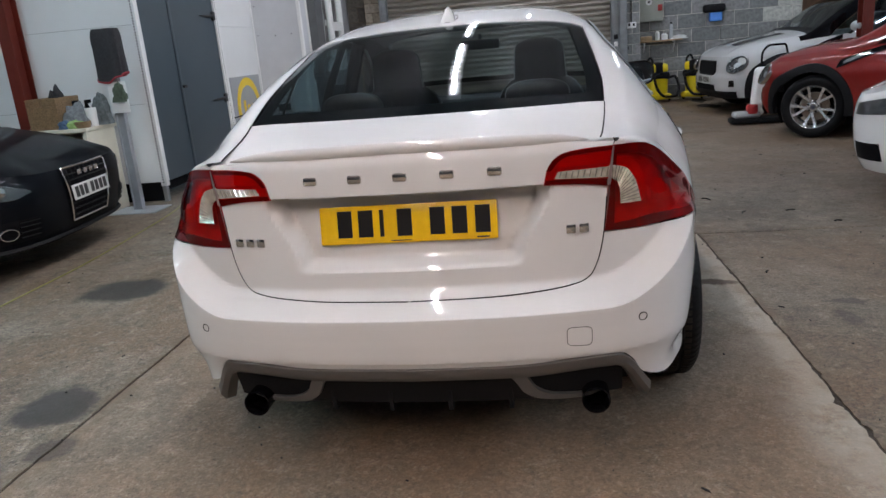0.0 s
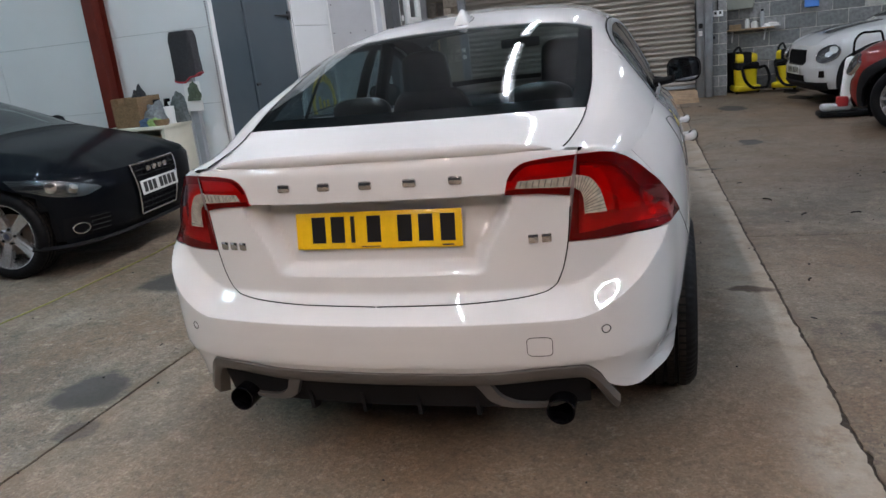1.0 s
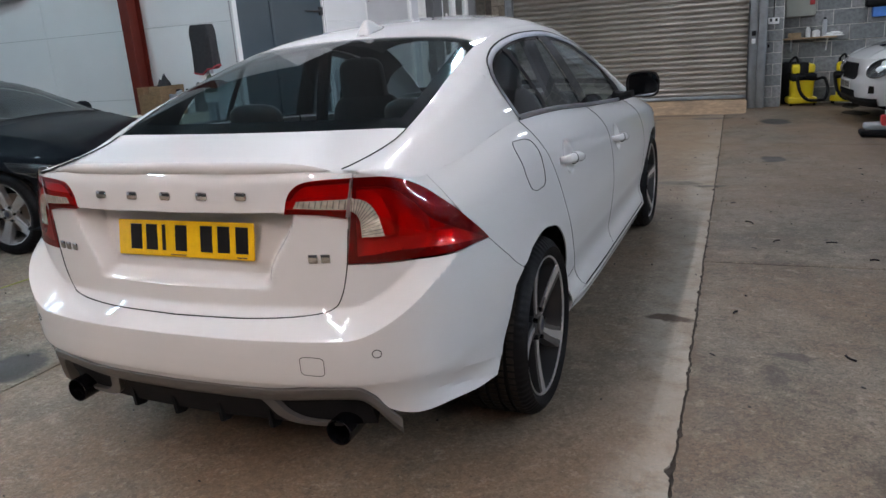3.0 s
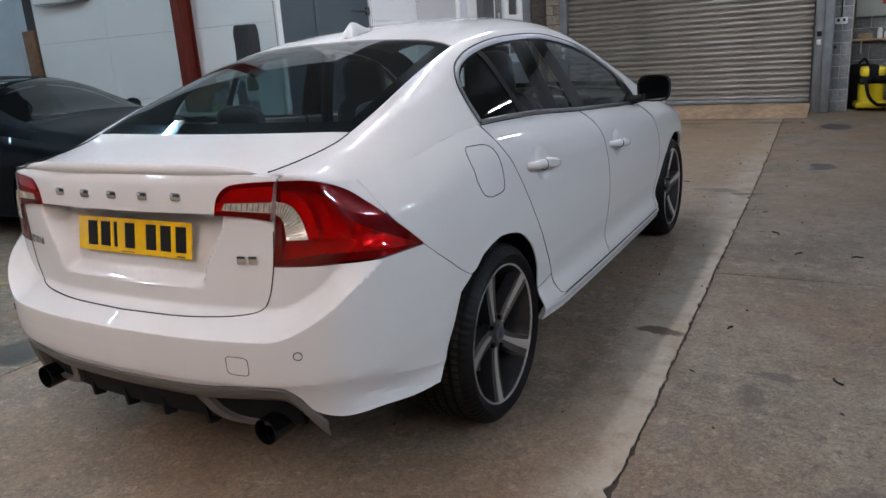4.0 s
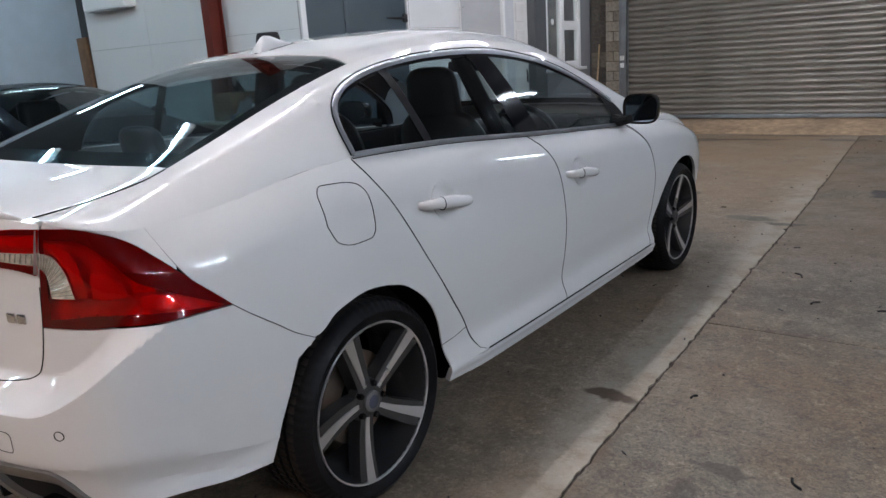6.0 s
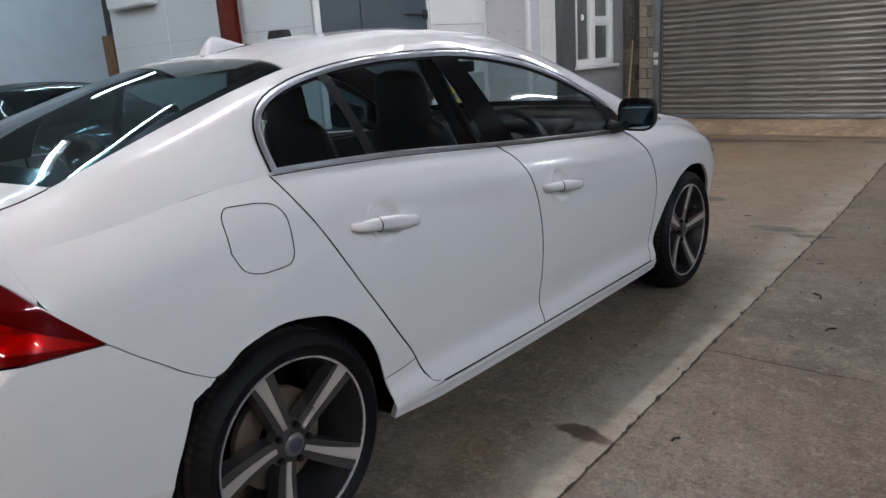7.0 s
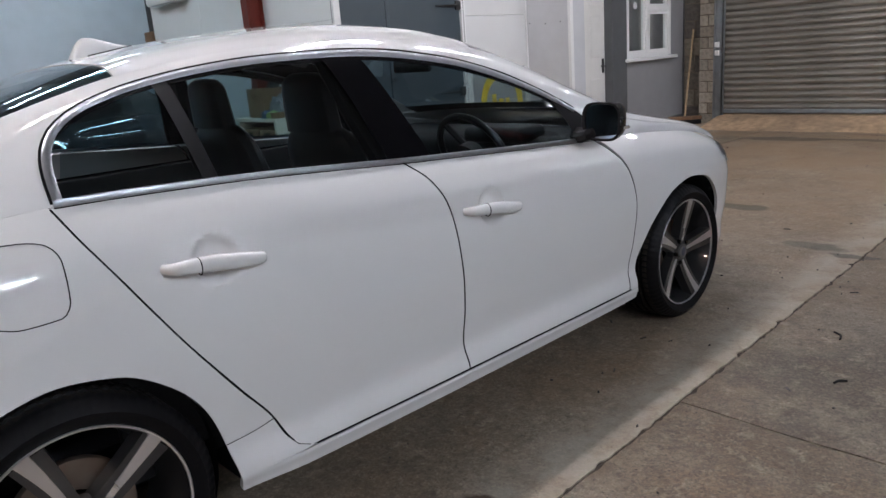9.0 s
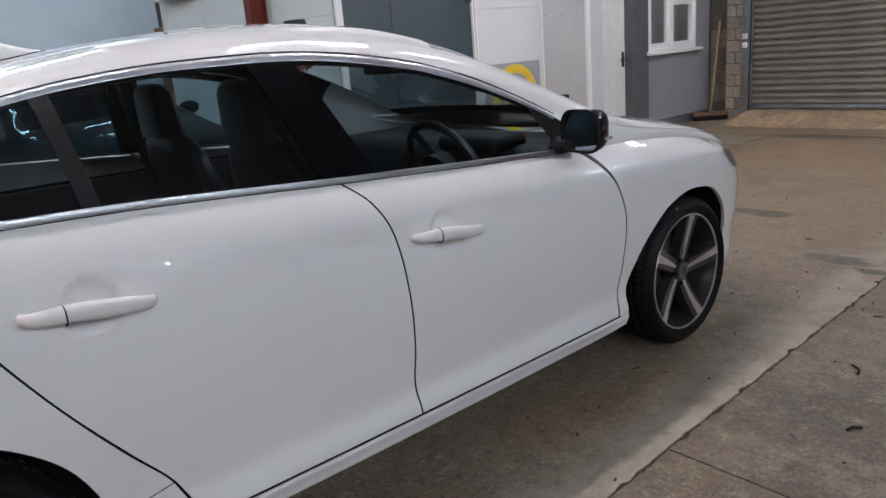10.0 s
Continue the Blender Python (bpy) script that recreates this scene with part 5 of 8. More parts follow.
    both("headlamp_bowl", sheet(B, [[(3.20, 0.74), (3.40, 0.67), (3.66, 0.65)], [(3.18, 0.80), (3.40, 0.775), (3.64, 0.745)]], 24, 8, off=0.002), SATIN_CHROME, car)
    part("grille", sheet(B, [[(3.98, 0.46), (4.66, 0.46)], [(3.98, 0.66), (4.66, 0.66)]], 16, 6, off=0.006), TRIM_BLACK, car)

    # roof, wings above the shoulder, pillars
    win_top = Curve((0.108, 0.0), (0.110, 0.20), (0.119, 0.42), (0.142, 0.60), (0.18, 0.72), (0.25, 0.81), (0.40, 0.86), (0.7, 0.875), (1.0, 0.87), (1.3, 0.83), (1.6, 0.755), (1.9, 0.63), (2.08, 0.48), (2.17, 0.30), (2.215, 0.0))
    ys = list(np.linspace(y_lid + 0.002, 0.108, 34)) + [0.1082, 0.1092, 0.110, 0.112, 0.1155, 0.121, 0.129, 0.142, 0.16, 0.183, 0.214] + list(np.linspace(0.25, 2.05, 48)) + [2.10, 2.14, 2.17, 2.19, 2.205, 2.214, 2.2152] + list(np.linspace(2.24, 2.62, 10))
    rows = [[] for _ in range(19)]
    for y in ys:
        w0 = win_top(y) if 0.1081 < y < 2.215 else 0.0
        w1 = 1.02
        for k in range(19):
            rows[k].append(U(y, w0 + (w1 - w0) * k / 18))
    both("body_side", grid(rows), PAINT_WHITE, car, "white roof rail and pillars", sharp=50)
    ry0 = lambda w: 0.405 - 0.035 * abs(w - 2) ** 2
    ry1 = lambda w: 1.80 - 0.10 * abs(w - 2) ** 2
    rows = []
    for i in range(41):
        w = 1.02 + 1.96 * i / 40
        rows.append([U(ry0(w) + (ry1(w) - ry0(w)) * k / 40, w) for k in range(41)])
    part("roof", rim_in(grid(rows), 0.01), PAINT_WHITE, car, sharp=50)
    # rear window with its dark band, windscreen, bonnet
    def screen(y0, y1, off, wa=1.035):
        rows = []
        for i in range(41):
            w = wa + (4 - 2 * wa) * i / 40
            rows.append([U(y0(w) + (y1(w) - y0(w)) * k / 24, w, off) for k in range(25)])
        return grid(rows)

    gb = lambda w: -0.402 + 0.018 * abs(2 - w) ** 2.2
    rg = part("rear_window", screen(gb, lambda w: ry0(w) - 0.004, -0.002), GLASS_REAR, car, "dark tinted rear window")
    rg.visible_shadow = False
    bands = screen(gb, lambda w: gb(w) + 0.075, -0.006)
    part("window_band", bands, GLOSS_BLACK, rg)
    part("window_band", screen(lambda w: ry0(w) - 0.05, lambda w: ry0(w) - 0.002, -0.006), GLOSS_BLACK, rg)
    for a, b in ((1.03, 1.135), (2.865, 2.97)):
        rows = [[U(gb(w) + (ry0(w) - 0.002 - gb(w)) * k / 24, w, -0.006) for k in range(25)] for w in np.linspace(a, b, 4)]
        part("window_band", grid(rows), GLOSS_BLACK, rg)
    wy = lambda w: 2.60 - 0.13 * abs(2 - w) ** 2
    wg = part("windscreen", screen(lambda w: ry1(w) + 0.004, wy, -0.002), GLASS_CLEAR, car)
    wg.visible_shadow = False
    part("screen_band", screen(lambda w: ry1(w) + 0.004, lambda w: ry1(w) + 0.06, -0.006), GLOSS_BLACK, wg)
    part("scuttle", screen(lambda w: wy(w) - 0.05, lambda w: wy(w) + 0.06, -0.012), TRIM_BLACK, car)
    rows = []
    for i in range(41):
        w = 0.55 + (4 - 1.1) * i / 40
        rows.append([U(wy(w) + 0.06 + (3.52 - 0.22 * abs(2 - w) ** 2 - wy(w) - 0.06) * k / 24, w, 0.002) for k in range(25)])
    part("bonnet", rim_in(grid(rows), 0.012), PAINT_WHITE, car, sharp=50)
    rows = []
    for k in range(9):
        rows.append([U(y, 0.0 + 0.56 * k / 8) for y in np.linspace(2.2, 3.35, 30)])
    both("wing_top", grid(rows), PAINT_WHITE, car)

    # side glass, seals, trims
    def glass(y0b, y0t, y1b, y1t, drop, name, n=24, off=-0.006):
        rows = []
        for k in range(17):
            v = k / 16
            row = []
            for i in range(n + 1):
                u = i / n
                yb, yt = y0b + (y1b - y0b) * u, y0t + (y1t - y0t) * u
                y = yb + (yt - yb) * v
                wt = max(0.0, win_top(min(2.2149, max(0.1081, yt))) - drop)
                row.append(U(y, 0.012 + (wt - 0.012) * v if wt > 0.012 else wt, off))
            rows.append(row)
        return grid(rows)

    for name, a in (("quarter_window", (0.114, 0.18, 0.470, 0.442)), ("rear_door_window", (0.495, 0.470, 1.075, 0.985)), ("front_door_window", (1.245, 1.105, 2.16, 2.02))):
        bm = glass(*a, 0.035, name)
        for ob in both(name, bm, GLASS_SIDE, car):
            ob.visible_shadow = False
    seal = []
    for k in range(4):
        seal.append([U(y, max(0.0, win_top(y) - 0.075 + 0.08 * k / 3), -0.004) for y in ys if 0.1081 < y < 2.215])
    both("window_seal", grid(seal), GLOSS_BLACK, car)
    both("centre_pillar", glass(1.07, 0.975, 1.25, 1.115, 0.0, "p", 6, -0.001), GLOSS_BLACK, car, "gloss black pillar cover")
    both("glass_divider", glass(0.462, 0.435, 0.503, 0.478, 0.03, "p", 4, -0.002), TRIM_BLACK, car)
    both("mirror_triangle", glass(2.06, 1.97, 2.21, 2.17, 0.0, "p", 6, 0.0), TRIM_BLACK, car)
    belt = [[U(y, 0.0, 0.004) + Vector((dx, 0, dz)) for y in np.linspace(0.100, 2.17, 70)] for dx, dz in ((-0.002, -0.003), (0.0035, -0.001), (0.0045, 0.006), (0.0015, 0.0125), (-0.006, 0.0135))]
    both("window_trim", grid(belt), SATIN_CHROME, car, "bright aluminium strip under the windows")
    both("trim_gap", tube([U(y, 0.0, 0.003) + Vector((0.0005, 0, -0.0045)) for y in np.linspace(0.100, 2.17, 60)], 0.0018, 5), GAP_BLACK, car)
    edge = [(y, win_top(y)) for y in ys if 0.1081 < y < 2.12]
    span = 0.36

    def around(off_in, off_out, lift, n=3):
        """A ribbon along the window's upper edge, between two distances outside it."""
        rows = [[] for _ in range(n + 1)]
        for i, (y, w) in enumerate(edge):
            (ya, wa), (yb, wb) = edge[max(0, i - 1)], edge[min(len(edge) - 1, i + 1)]
            ty, tw = yb - ya, (wb - wa) * span
            ln = math.hypot(ty, tw) or 1
            for k in range(n + 1):
                o = off_in + (off_out - off_in) * k / n
                rows[k].append(U(y - tw / ln * o, max(0.0, w + ty / ln * o / span), lift[k]))
        return grid(rows)

    both("window_trim", around(-0.016, 0.007, (0.0, 0.0055, 0.006, 0.0025)), SATIN_CHROME, car, "bright aluminium window surround")
    both("trim_gap", around(0.0065, 0.0135, (0.0028, 0.0028, 0.0028, 0.0028)), GAP_BLACK, car)

    # fuel flap
    c = [(-0.118, 0.90), (-0.112, 0.98), (-0.085, 1.006), (0.0, 1.003), (0.052, 0.99), (0.073, 0.955), (0.068, 0.865), (0.045, 0.835), (-0.03, 0.832), (-0.09, 0.85)]
    ring = spline(c + c[:1], 48)[:-1]
    part("fuel_flap", tube([B(a, b, 0.0005) for a, b in ring], 0.0014, 6, closed=True), GAP_BLACK, car, "outline of the fuel flap")

    # tail lamps
    lamp_lo = [(-1.036, 0.773), (-0.955, 0.772), (-0.86, 0.774), (-0.77, 0.776), (-0.69, 0.777), (-0.605, 0.777), (-0.497, 0.775)]
    lamp_hi = [(-0.995, 1.0095), (-0.92, 1.0085), (-0.82, 0.993), (-0.735, 0.965), (-0.665, 0.920), (-0.585, 0.852), (-0.495, 0.777)]

    bm = sheet(B, [lamp_lo, lamp_hi], 40, 16, step=True, off=0.004)
    lamps = both("tail_lamp", bm, LENS_COVER, car, "deep red wraparound tail lamp", depth=0.012)
    back = sheet(lambda a, b, o: B(a, b, -0.010 - 0.016 * soft(0.0, 0.12, b - 0.76) * (1 - soft(0.86, 1.0, b))), [lamp_lo, lamp_hi], 40, 16, step=True)
    twin = mirrored(back)
    part("reflector_bowl", back, LENS_INNER, lamps[0])
    part("reflector_bowl", twin, LENS_INNER, lamps[1])
    boot_lo = [(-1.212, 0.9175), (-1.20, 0.917), (-1.18, 0.917), (-1.145, 0.9155), (-1.08, 0.9105), (-1.026, 0.900)]
    boot_hi = [(-1.211, 0.925), (-1.20, 0.962), (-1.18, 0.987), (-1.145, 1.003), (-1.07, 1.0095), (-1.000, 1.010)]
    inner = sheet(B, [boot_lo, boot_hi], 30, 12, step=True, off=0.007)
    inner_l = both("boot_lamp", inner, LENS_COVER, car, "deep red lamp on the boot lid", depth=0.012)
    back = sheet(B, [boot_lo, boot_hi], 30, 12, step=True, off=-0.006)
    twin = mirrored(back)
    part("reflector_bowl", back, LENS_INNER, inner_l[0])
    part("reflector_bowl", twin, LENS_INNER, inner_l[1])

    arc_out = [(-1.018, 0.958), (-0.965, 0.946), (-0.94, 0.924), (-0.925, 0.896), (-0.915, 0.858), (-0.911, 0.846)]
    arc_in = [(-1.014, 0.922), (-0.993, 0.908), (-0.986, 0.888), (-0.985, 0.868), (-0.985, 0.852), (-0.985, 0.846)]
    guide = [(-1.008, 0.980), (-0.938, 0.968), (-0.902, 0.937), (-0.886, 0.896), (-0.880, 0.858), (-0.879, 0.846)]
    inner_top = [(-1.000, 0.984), (-0.92, 0.982), (-0.845, 0.962), (-0.785, 0.925), (-0.735, 0.876), (-0.66, 0.842), (-0.51, 0.778)]
    inner_low = [(-1.03, 0.790), (-0.95, 0.795), (-0.86, 0.803), (-0.77, 0.800), (-0.69, 0.796), (-0.60, 0.788), (-0.51, 0.777)]
    # dark borders, glowing cells and clear lenses, each a shell of its own behind or in the red cover
    cells = [
        ("lens_border", LENS_BAND, [inner_top, lamp_hi], 36, 6, 0.0012), ("lens_border", LENS_BAND, [lamp_lo, inner_low], 36, 4, 0.0012),
        ("lens_border", LENS_BAND, [[(-1.036, 0.774), (-1.018, 0.90), (-0.996, 1.008)], [(-1.006, 0.774), (-0.999, 0.88), (-0.985, 1.008)]], 16, 4, 0.0018),
        ("light_guide", LENS_GLOW, [arc_out, guide], 26, 5, -0.001), ("side_marker", LENS_GLOW, [[(-0.725, 0.806), (-0.65, 0.799), (-0.565, 0.790)], [(-0.725, 0.836), (-0.66, 0.834), (-0.585, 0.808)]], 14, 5, -0.001),
        ("side_marker", LENS_BRIGHT, [[(-0.742, 0.848), (-0.685, 0.845)], [(-0.745, 0.888), (-0.705, 0.884)]], 8, 6, -0.001), ("stop_cell", LENS_GLOW, [[(-0.862, 0.842), (-0.80, 0.838), (-0.755, 0.840)], [(-0.858, 0.905), (-0.81, 0.898), (-0.765, 0.868)]], 14, 8, -0.003),
        ("reversing_lens", LENS_CLEAR, [arc_in, arc_out], 26, 8, 0.0072),
    ]
    for nm, mat, lines, nu, nv, of in cells:
        b1 = sheet(B, lines, nu, nv, step=True, off=of)
        b2 = mirrored(b1)
        part(nm, b1, mat, lamps[0])
        part(nm, b2, mat, lamps[1])
    cells = [
        ("lens_border", LENS_BAND, [[(-1.212, 0.9175), (-1.145, 0.9155), (-1.026, 0.900)], [(-1.206, 0.930), (-1.145, 0.929), (-1.022, 0.920)]], 20, 4, 0.0042), ("lens_border", LENS_BAND, [[(-1.19, 0.955), (-1.165, 0.980), (-1.13, 0.993), (-1.004, 0.997)], [(-1.205, 0.955), (-1.18, 0.987), (-1.14, 1.003), (-1.000, 1.0095)]], 24, 4, 0.0042),
        ("reversing_lens", LENS_CLEAR, [[(-1.182, 0.934), (-1.022, 0.925)], [(-1.170, 0.953), (-1.012, 0.954)]], 16, 5, 0.0092), ("stop_lens", LENS_GLOW, [[(-1.172, 0.962), (-1.014, 0.964)], [(-1.150, 0.990), (-1.006, 0.993)]], 16, 6, 0.0015),
        ("lens_joint", LENS_BAND, [[(-1.028, 0.904), (-1.004, 1.007)], [(-1.016, 0.904), (-0.999, 1.007)]], 10, 2, 0.0095),
    ]
    for nm, mat, lines, nu, nv, of in cells:
        b1 = sheet(B, lines, nu, nv, off=of)
        b2 = mirrored(b1)
        part(nm, b1, mat, inner_l[0])
        part(nm, b2, mat, inner_l[1])
    for i in range(13):
        q = i / 12
        for lamp_, k in zip(inner_l, (1, -1)):
            if i < 9:
                s_ = -1.168 + 0.0175 * i
                part("rib", tube([Vector((k, 1, 1)) * B(s_, 0.936 - 0.008 * i / 9, 0.0105), Vector((k, 1, 1)) * B(s_ + 0.006, 0.952, 0.0105)], 0.0016, 5), LENS_RIB, lamp_)
        for lamp_, k in zip(lamps, (1, -1)):
            c0 = B(-0.975 + 0.245 * q, 0.791 + 0.014 * math.sin(math.pi * q), 0.0)
            bm = bmesh.new()
            bmesh.ops.create_icosphere(bm, subdivisions=1, radius=0.0026, matrix=Matrix.Translation(Vector((k, 1, 1)) * c0))
            part("bead", bm, LENS_GLOW if i % 3 else LENS_BAND, lamp_)
    ai, ao = spline(arc_in, 15), spline(arc_out, 15)
    for (a0, b0), (a1, b1_) in list(zip(ai, ao))[1:15]:
        b1 = tube([B(a0, b0, 0.0085), B((a0 + a1) / 2, (b0 + b1_) / 2, 0.0088), B(a1, b1_, 0.0085)], 0.0012, 5)
        b2 = mirrored(b1)
        part("rib", b1, LENS_RIB, lamps[0])
        part("rib", b2, LENS_RIB, lamps[1])

    # number plate with its characters as bars
    plate = part("number_plate", box(-0.26, 0.26, -0.006, 0.0, -0.0555, 0.0555, 0.004), PLATE_YELLOW, car, "yellow rear number plate with black bars")
    plate.matrix_basis = pose(0.0, -0.770, 0.826, -10)
    for i, x in enumerate((-0.205, -0.143, -0.090, -0.028, 0.068, 0.132, 0.198)):
        w = 0.022 if i == 2 else 0.043
        b1 = box(x - w / 2 + 0.02, x + w / 2 + 0.02 - (0.01 if w < 0.03 else 0), -0.0085, -0.006, -0.036, 0.042)
        part("plate_bar", b1, INK, plate, smooth=False)
    part("plate_bar", box(-0.05, 0.01, -0.0075, -0.006, -0.050, -0.047), INK, plate, smooth=False)
    part("plate_bar", box(0.20, 0.235, -0.0075, -0.006, -0.050, -0.046), INK, plate, smooth=False)
    # chrome badge shapes
    for x in (-0.262, -0.131, 0.0, 0.131, 0.262):
        y = lid_face(S0 + abs(x) * 1.0, 0.966, 0.0).y
        bm = box(x - 0.020, x + 0.020, y - 0.006, y + 0.004, 0.956, 0.980, 0.006)
        part("badge_bar", bm, CHROME, car)
    for x0, n in ((-0.515, 3), (0.462, 2)):
        for k in range(n):
            x = x0 + k * 0.036
            p = lid_face(S0 + abs(x) * 1.02, 0.79, 0.0)
            b1 = box(-0.014, 0.014, -0.003, 0.003, -0.013, 0.013, 0.003)
            ob = part("badge_bar", b1, CHROME, car)
            ob.matrix_basis = pose(x, p.y - 0.002, 0.79, 0, 0, (x > 0) * 14 - (x < 0) * 14)

    # bumper details
    for k in (1, -1):
        s = -0.965
        part("parking_sensor", tube([Vector((k, 1, 1)) * B(s + 0.0125 * math.cos(a), 0.538 + 0.0115 * math.sin(a), 0.0006) for a in np.linspace(0, 2 * math.pi, 20)[:-1]], 0.0013, 5, closed=True), GAP_BLACK, car)
    c = [(-1.180, 0.488), (-1.180, 0.524), (-1.170, 0.533), (-1.121, 0.530), (-1.112, 0.520), (-1.113, 0.484), (-1.123, 0.476), (-1.170, 0.479)]
    part("towing_eye_cover", tube([B(a, b, 0.0004) for a, b in spline(c + c[:1], 40)[:-1]], 0.0010, 5, closed=True), GAP_BLACK, car, "outline of the towing eye cover")

    # diffuser
    def diff(s, z, off=0.0):
        p = B(s, 0.43, 0.0)
        d = 0.43 - z
        p.z = z
        p.y += 0.02 + 0.35 * d - off
        return p

    rows = [[diff(S0 - 0.60 + 1.20 * i / 60, z) for i in range(61)] for z in np.linspace(0.285, 0.425, 10)]
    part("diffuser", rim_in(grid(rows), 0.05), TRIM_BLACK, car, "matt black diffuser insert")
    frame_l = spline([(-1.62, 0.427), (-1.3, 0.427), (-1.10, 0.438), (-1.035, 0.436), (-0.992, 0.408), (-0.962, 0.372), (-0.935, 0.338), (-0.912, 0.312)], 60)
    for k in (1, -1):
        V = Vector((k, 1, 1))
        rows = [[V * B(a, b - d * (1 + 0.2 * soft(-1.05, -0.93, a)), 0.004 + e) for a, b in frame_l] for d, e in ((0.052, -0.04), (0.047, -0.004), (0.026, 0.007), (0.004, 0.004), (0.0, -0.006))]
        part("diffuser_frame", grid(rows, flip=k < 0), SATIN_GREY, car, "satin grey frame of the diffuser")
        fin_l = spline([(-1.345, 0.415), (-1.315, 0.37), (-1.29, 0.325), (-1.235, 0.297), (-1.16, 0.292), (-1.10, 0.295)], 24)
        rows = [[V * (diff(a + q, b + q * 0.4, 0.014 + e)) for a, b in fin_l] for q, e in ((-0.019, -0.03), (-0.017, 0.004), (0.017, 0.004), (0.019, -0.03))]
        part("diffuser_divider", grid(rows, flip=k < 0), SATIN_GREY, car)
        ex = V * Vector((0.515, -0.838, 0.292))
        prof = [(0.038, -0.16), (0.041, 0.0), (0.0405, 0.006), (0.037, 0.007), (0.035, 0.0), (0.035, -0.16)]
        part("exhaust_tip", lathe(prof, 32, m=Matrix.Translation(ex) @ pose(0, 0, 0, 0, 0, -90)), GLOSS_BLACK, car, "round gloss black exhaust tip")
        part("exhaust_core", lathe([(0.0001, -0.12), (0.036, -0.12)], 24, m=Matrix.Translation(ex) @ pose(0, 0, 0, 0, 0, -90)), GAP_BLACK, car)
        for x in (0.09, 0.27):
            y = diff(S0 + x, 0.30).y
            b1 = bmesh.new()
            t = 0.006
            v = [b1.verts.new((k * x + a * t, y + c0, z)) for a in (-1, 1) for c0, z in ((-0.012, 0.33), (-0.005, 0.262), (0.03, 0.255), (0.12, 0.30))]
            b1.faces.new(v[:4])
            b1.faces.new(v[4:][::-1])
            for i in range(4):
                j = (i + 1) % 4
                b1.faces.new((v[i], v[i + 4], v[j + 4], v[j]))
            part("diffuser_fin", b1, TRIM_BLACK, car, smooth=False)

    # dark lining below the skin, floor pan, wheel arches
    rows = [[B(s, z, -0.03 - 0.05 * (1 - soft(-0.48, -0.36, s)) - 0.04 * (1 - soft(-1.25, -1.02, s))) for s in np.linspace(S0, sk.s1, 110)] for z in np.linspace(0.29, 0.93, 26)]
    bm = grid(rows)
    kill = [f for f in bm.faces if any(math.hypot(f.calc_center_median().y - yy, f.calc_center_median().z - 0.322) < 0.40 for yy in (0.0, 2.776))]
    bmesh.ops.delete(bm, geom=kill, context="FACES")
    both("inner_shell", bm, GAP_BLACK, car)
    part("floor_pan", box(-0.62, 0.62, -0.70, -0.37, 0.32, 0.36, 0.02), GAP_BLACK, car)
    part("floor_pan", box(-0.60, 0.60, -0.37, 3.15, 0.20, 0.28, 0.02), GAP_BLACK, car)
    part("floor_pan", box(-0.84, 0.84, 0.42, 2.28, 0.21, 0.26, 0.02), GAP_BLACK, car)
    part("floor_pan", box(-0.7, 0.7, 3.15, 3.5, 0.22, 0.26, 0.02), GAP_BLACK, car)
    for y in (0.0, 2.776):
        wheel_well(car, y, 0.322, 0.372, x1=0.80 if y < 1 else 0.86, drop=0.0 if y < 1 else 0.5)
    ws = wheel_mesh_set(0.324, 0.252, 0.252, 5, RIM_CUT, RIM_DARK, twist=0.07, wide=0.42, blocks=150)
    for y in (0.0, 2.776):
        turn = 18 if y < 1 else 58
        put_wheel(car, ws, pose(0.7835, y, 0.324) @ pose(0, 0, 0, turn))
        put_wheel(car, ws, pose(-0.7835, y, 0.324, 0, 0, 180) @ pose(0, 0, 0, turn))

    # door mirrors
    for k in (1, -1):
        V = Vector((k, 1, 1))
        rows = []
        for i in range(11):
            u = i / 10
            d = 0.115 * u
            sc = math.sqrt(max(0.0, 1 - (u ** 2.6) * 0.86))
            ring = []
            for j in range(28):
                a = 2 * math.pi * j / 28
                cx, cz = math.cos(a), math.sin(a)
                ex = 0.097 * math.copysign(abs(cx) ** 0.55, cx)
                ez = 0.071 * math.copysign(abs(cz) ** 0.68, cz) * (0.94 + 0.10 * cx)
                ring.append(V * Vector((0.955 + ex * sc - 0.01 * u, 1.993 + d - 0.016 * (ex / 0.097), 1.034 + 1.05 * ez * sc + 0.008 * u)))
            rows.append(ring)
        bm = grid(rows, closed=True, flip=k > 0)
        mh = part("door_mirror", bm, GLOSS_BLACK, car, "gloss black door mirror", sharp=60)
        def oval(rx, rz, y):
            pts = []
            for a in np.linspace(0, 2 * math.pi, 29)[:-1]:
                cx, cz = math.copysign(abs(math.cos(a)) ** 0.55, math.cos(a)), math.copysign(abs(math.sin(a)) ** 0.68, math.sin(a))
                pts.append(V * Vector((0.955 + rx * cx, y - 0.0165 * cx + 0.003 * cz, 1.034 + rz * cz)))
            return pts

        part("mirror_lip", grid([oval(0.0965, 0.0735, 1.9935), oval(0.088, 0.066, 1.994), oval(0.085, 0.063, 2.004)], closed=True), TRIM_BLACK, mh)
        b1 = bmesh.new()
        b1.faces.new([b1.verts.new(p) for p in oval(0.0865, 0.0645, 2.0)][::k])
        part("mirror_glass", b1, MIRROR, mh, smooth=False)
        part("mirror_foot", tube([V * Vector((0.79, 2.08, 0.968)), V * Vector((0.84, 2.03, 0.972)), V * Vector((0.90, 2.0, 0.985))], [0.035, 0.024, 0.022], 10), TRIM_BLACK, mh)
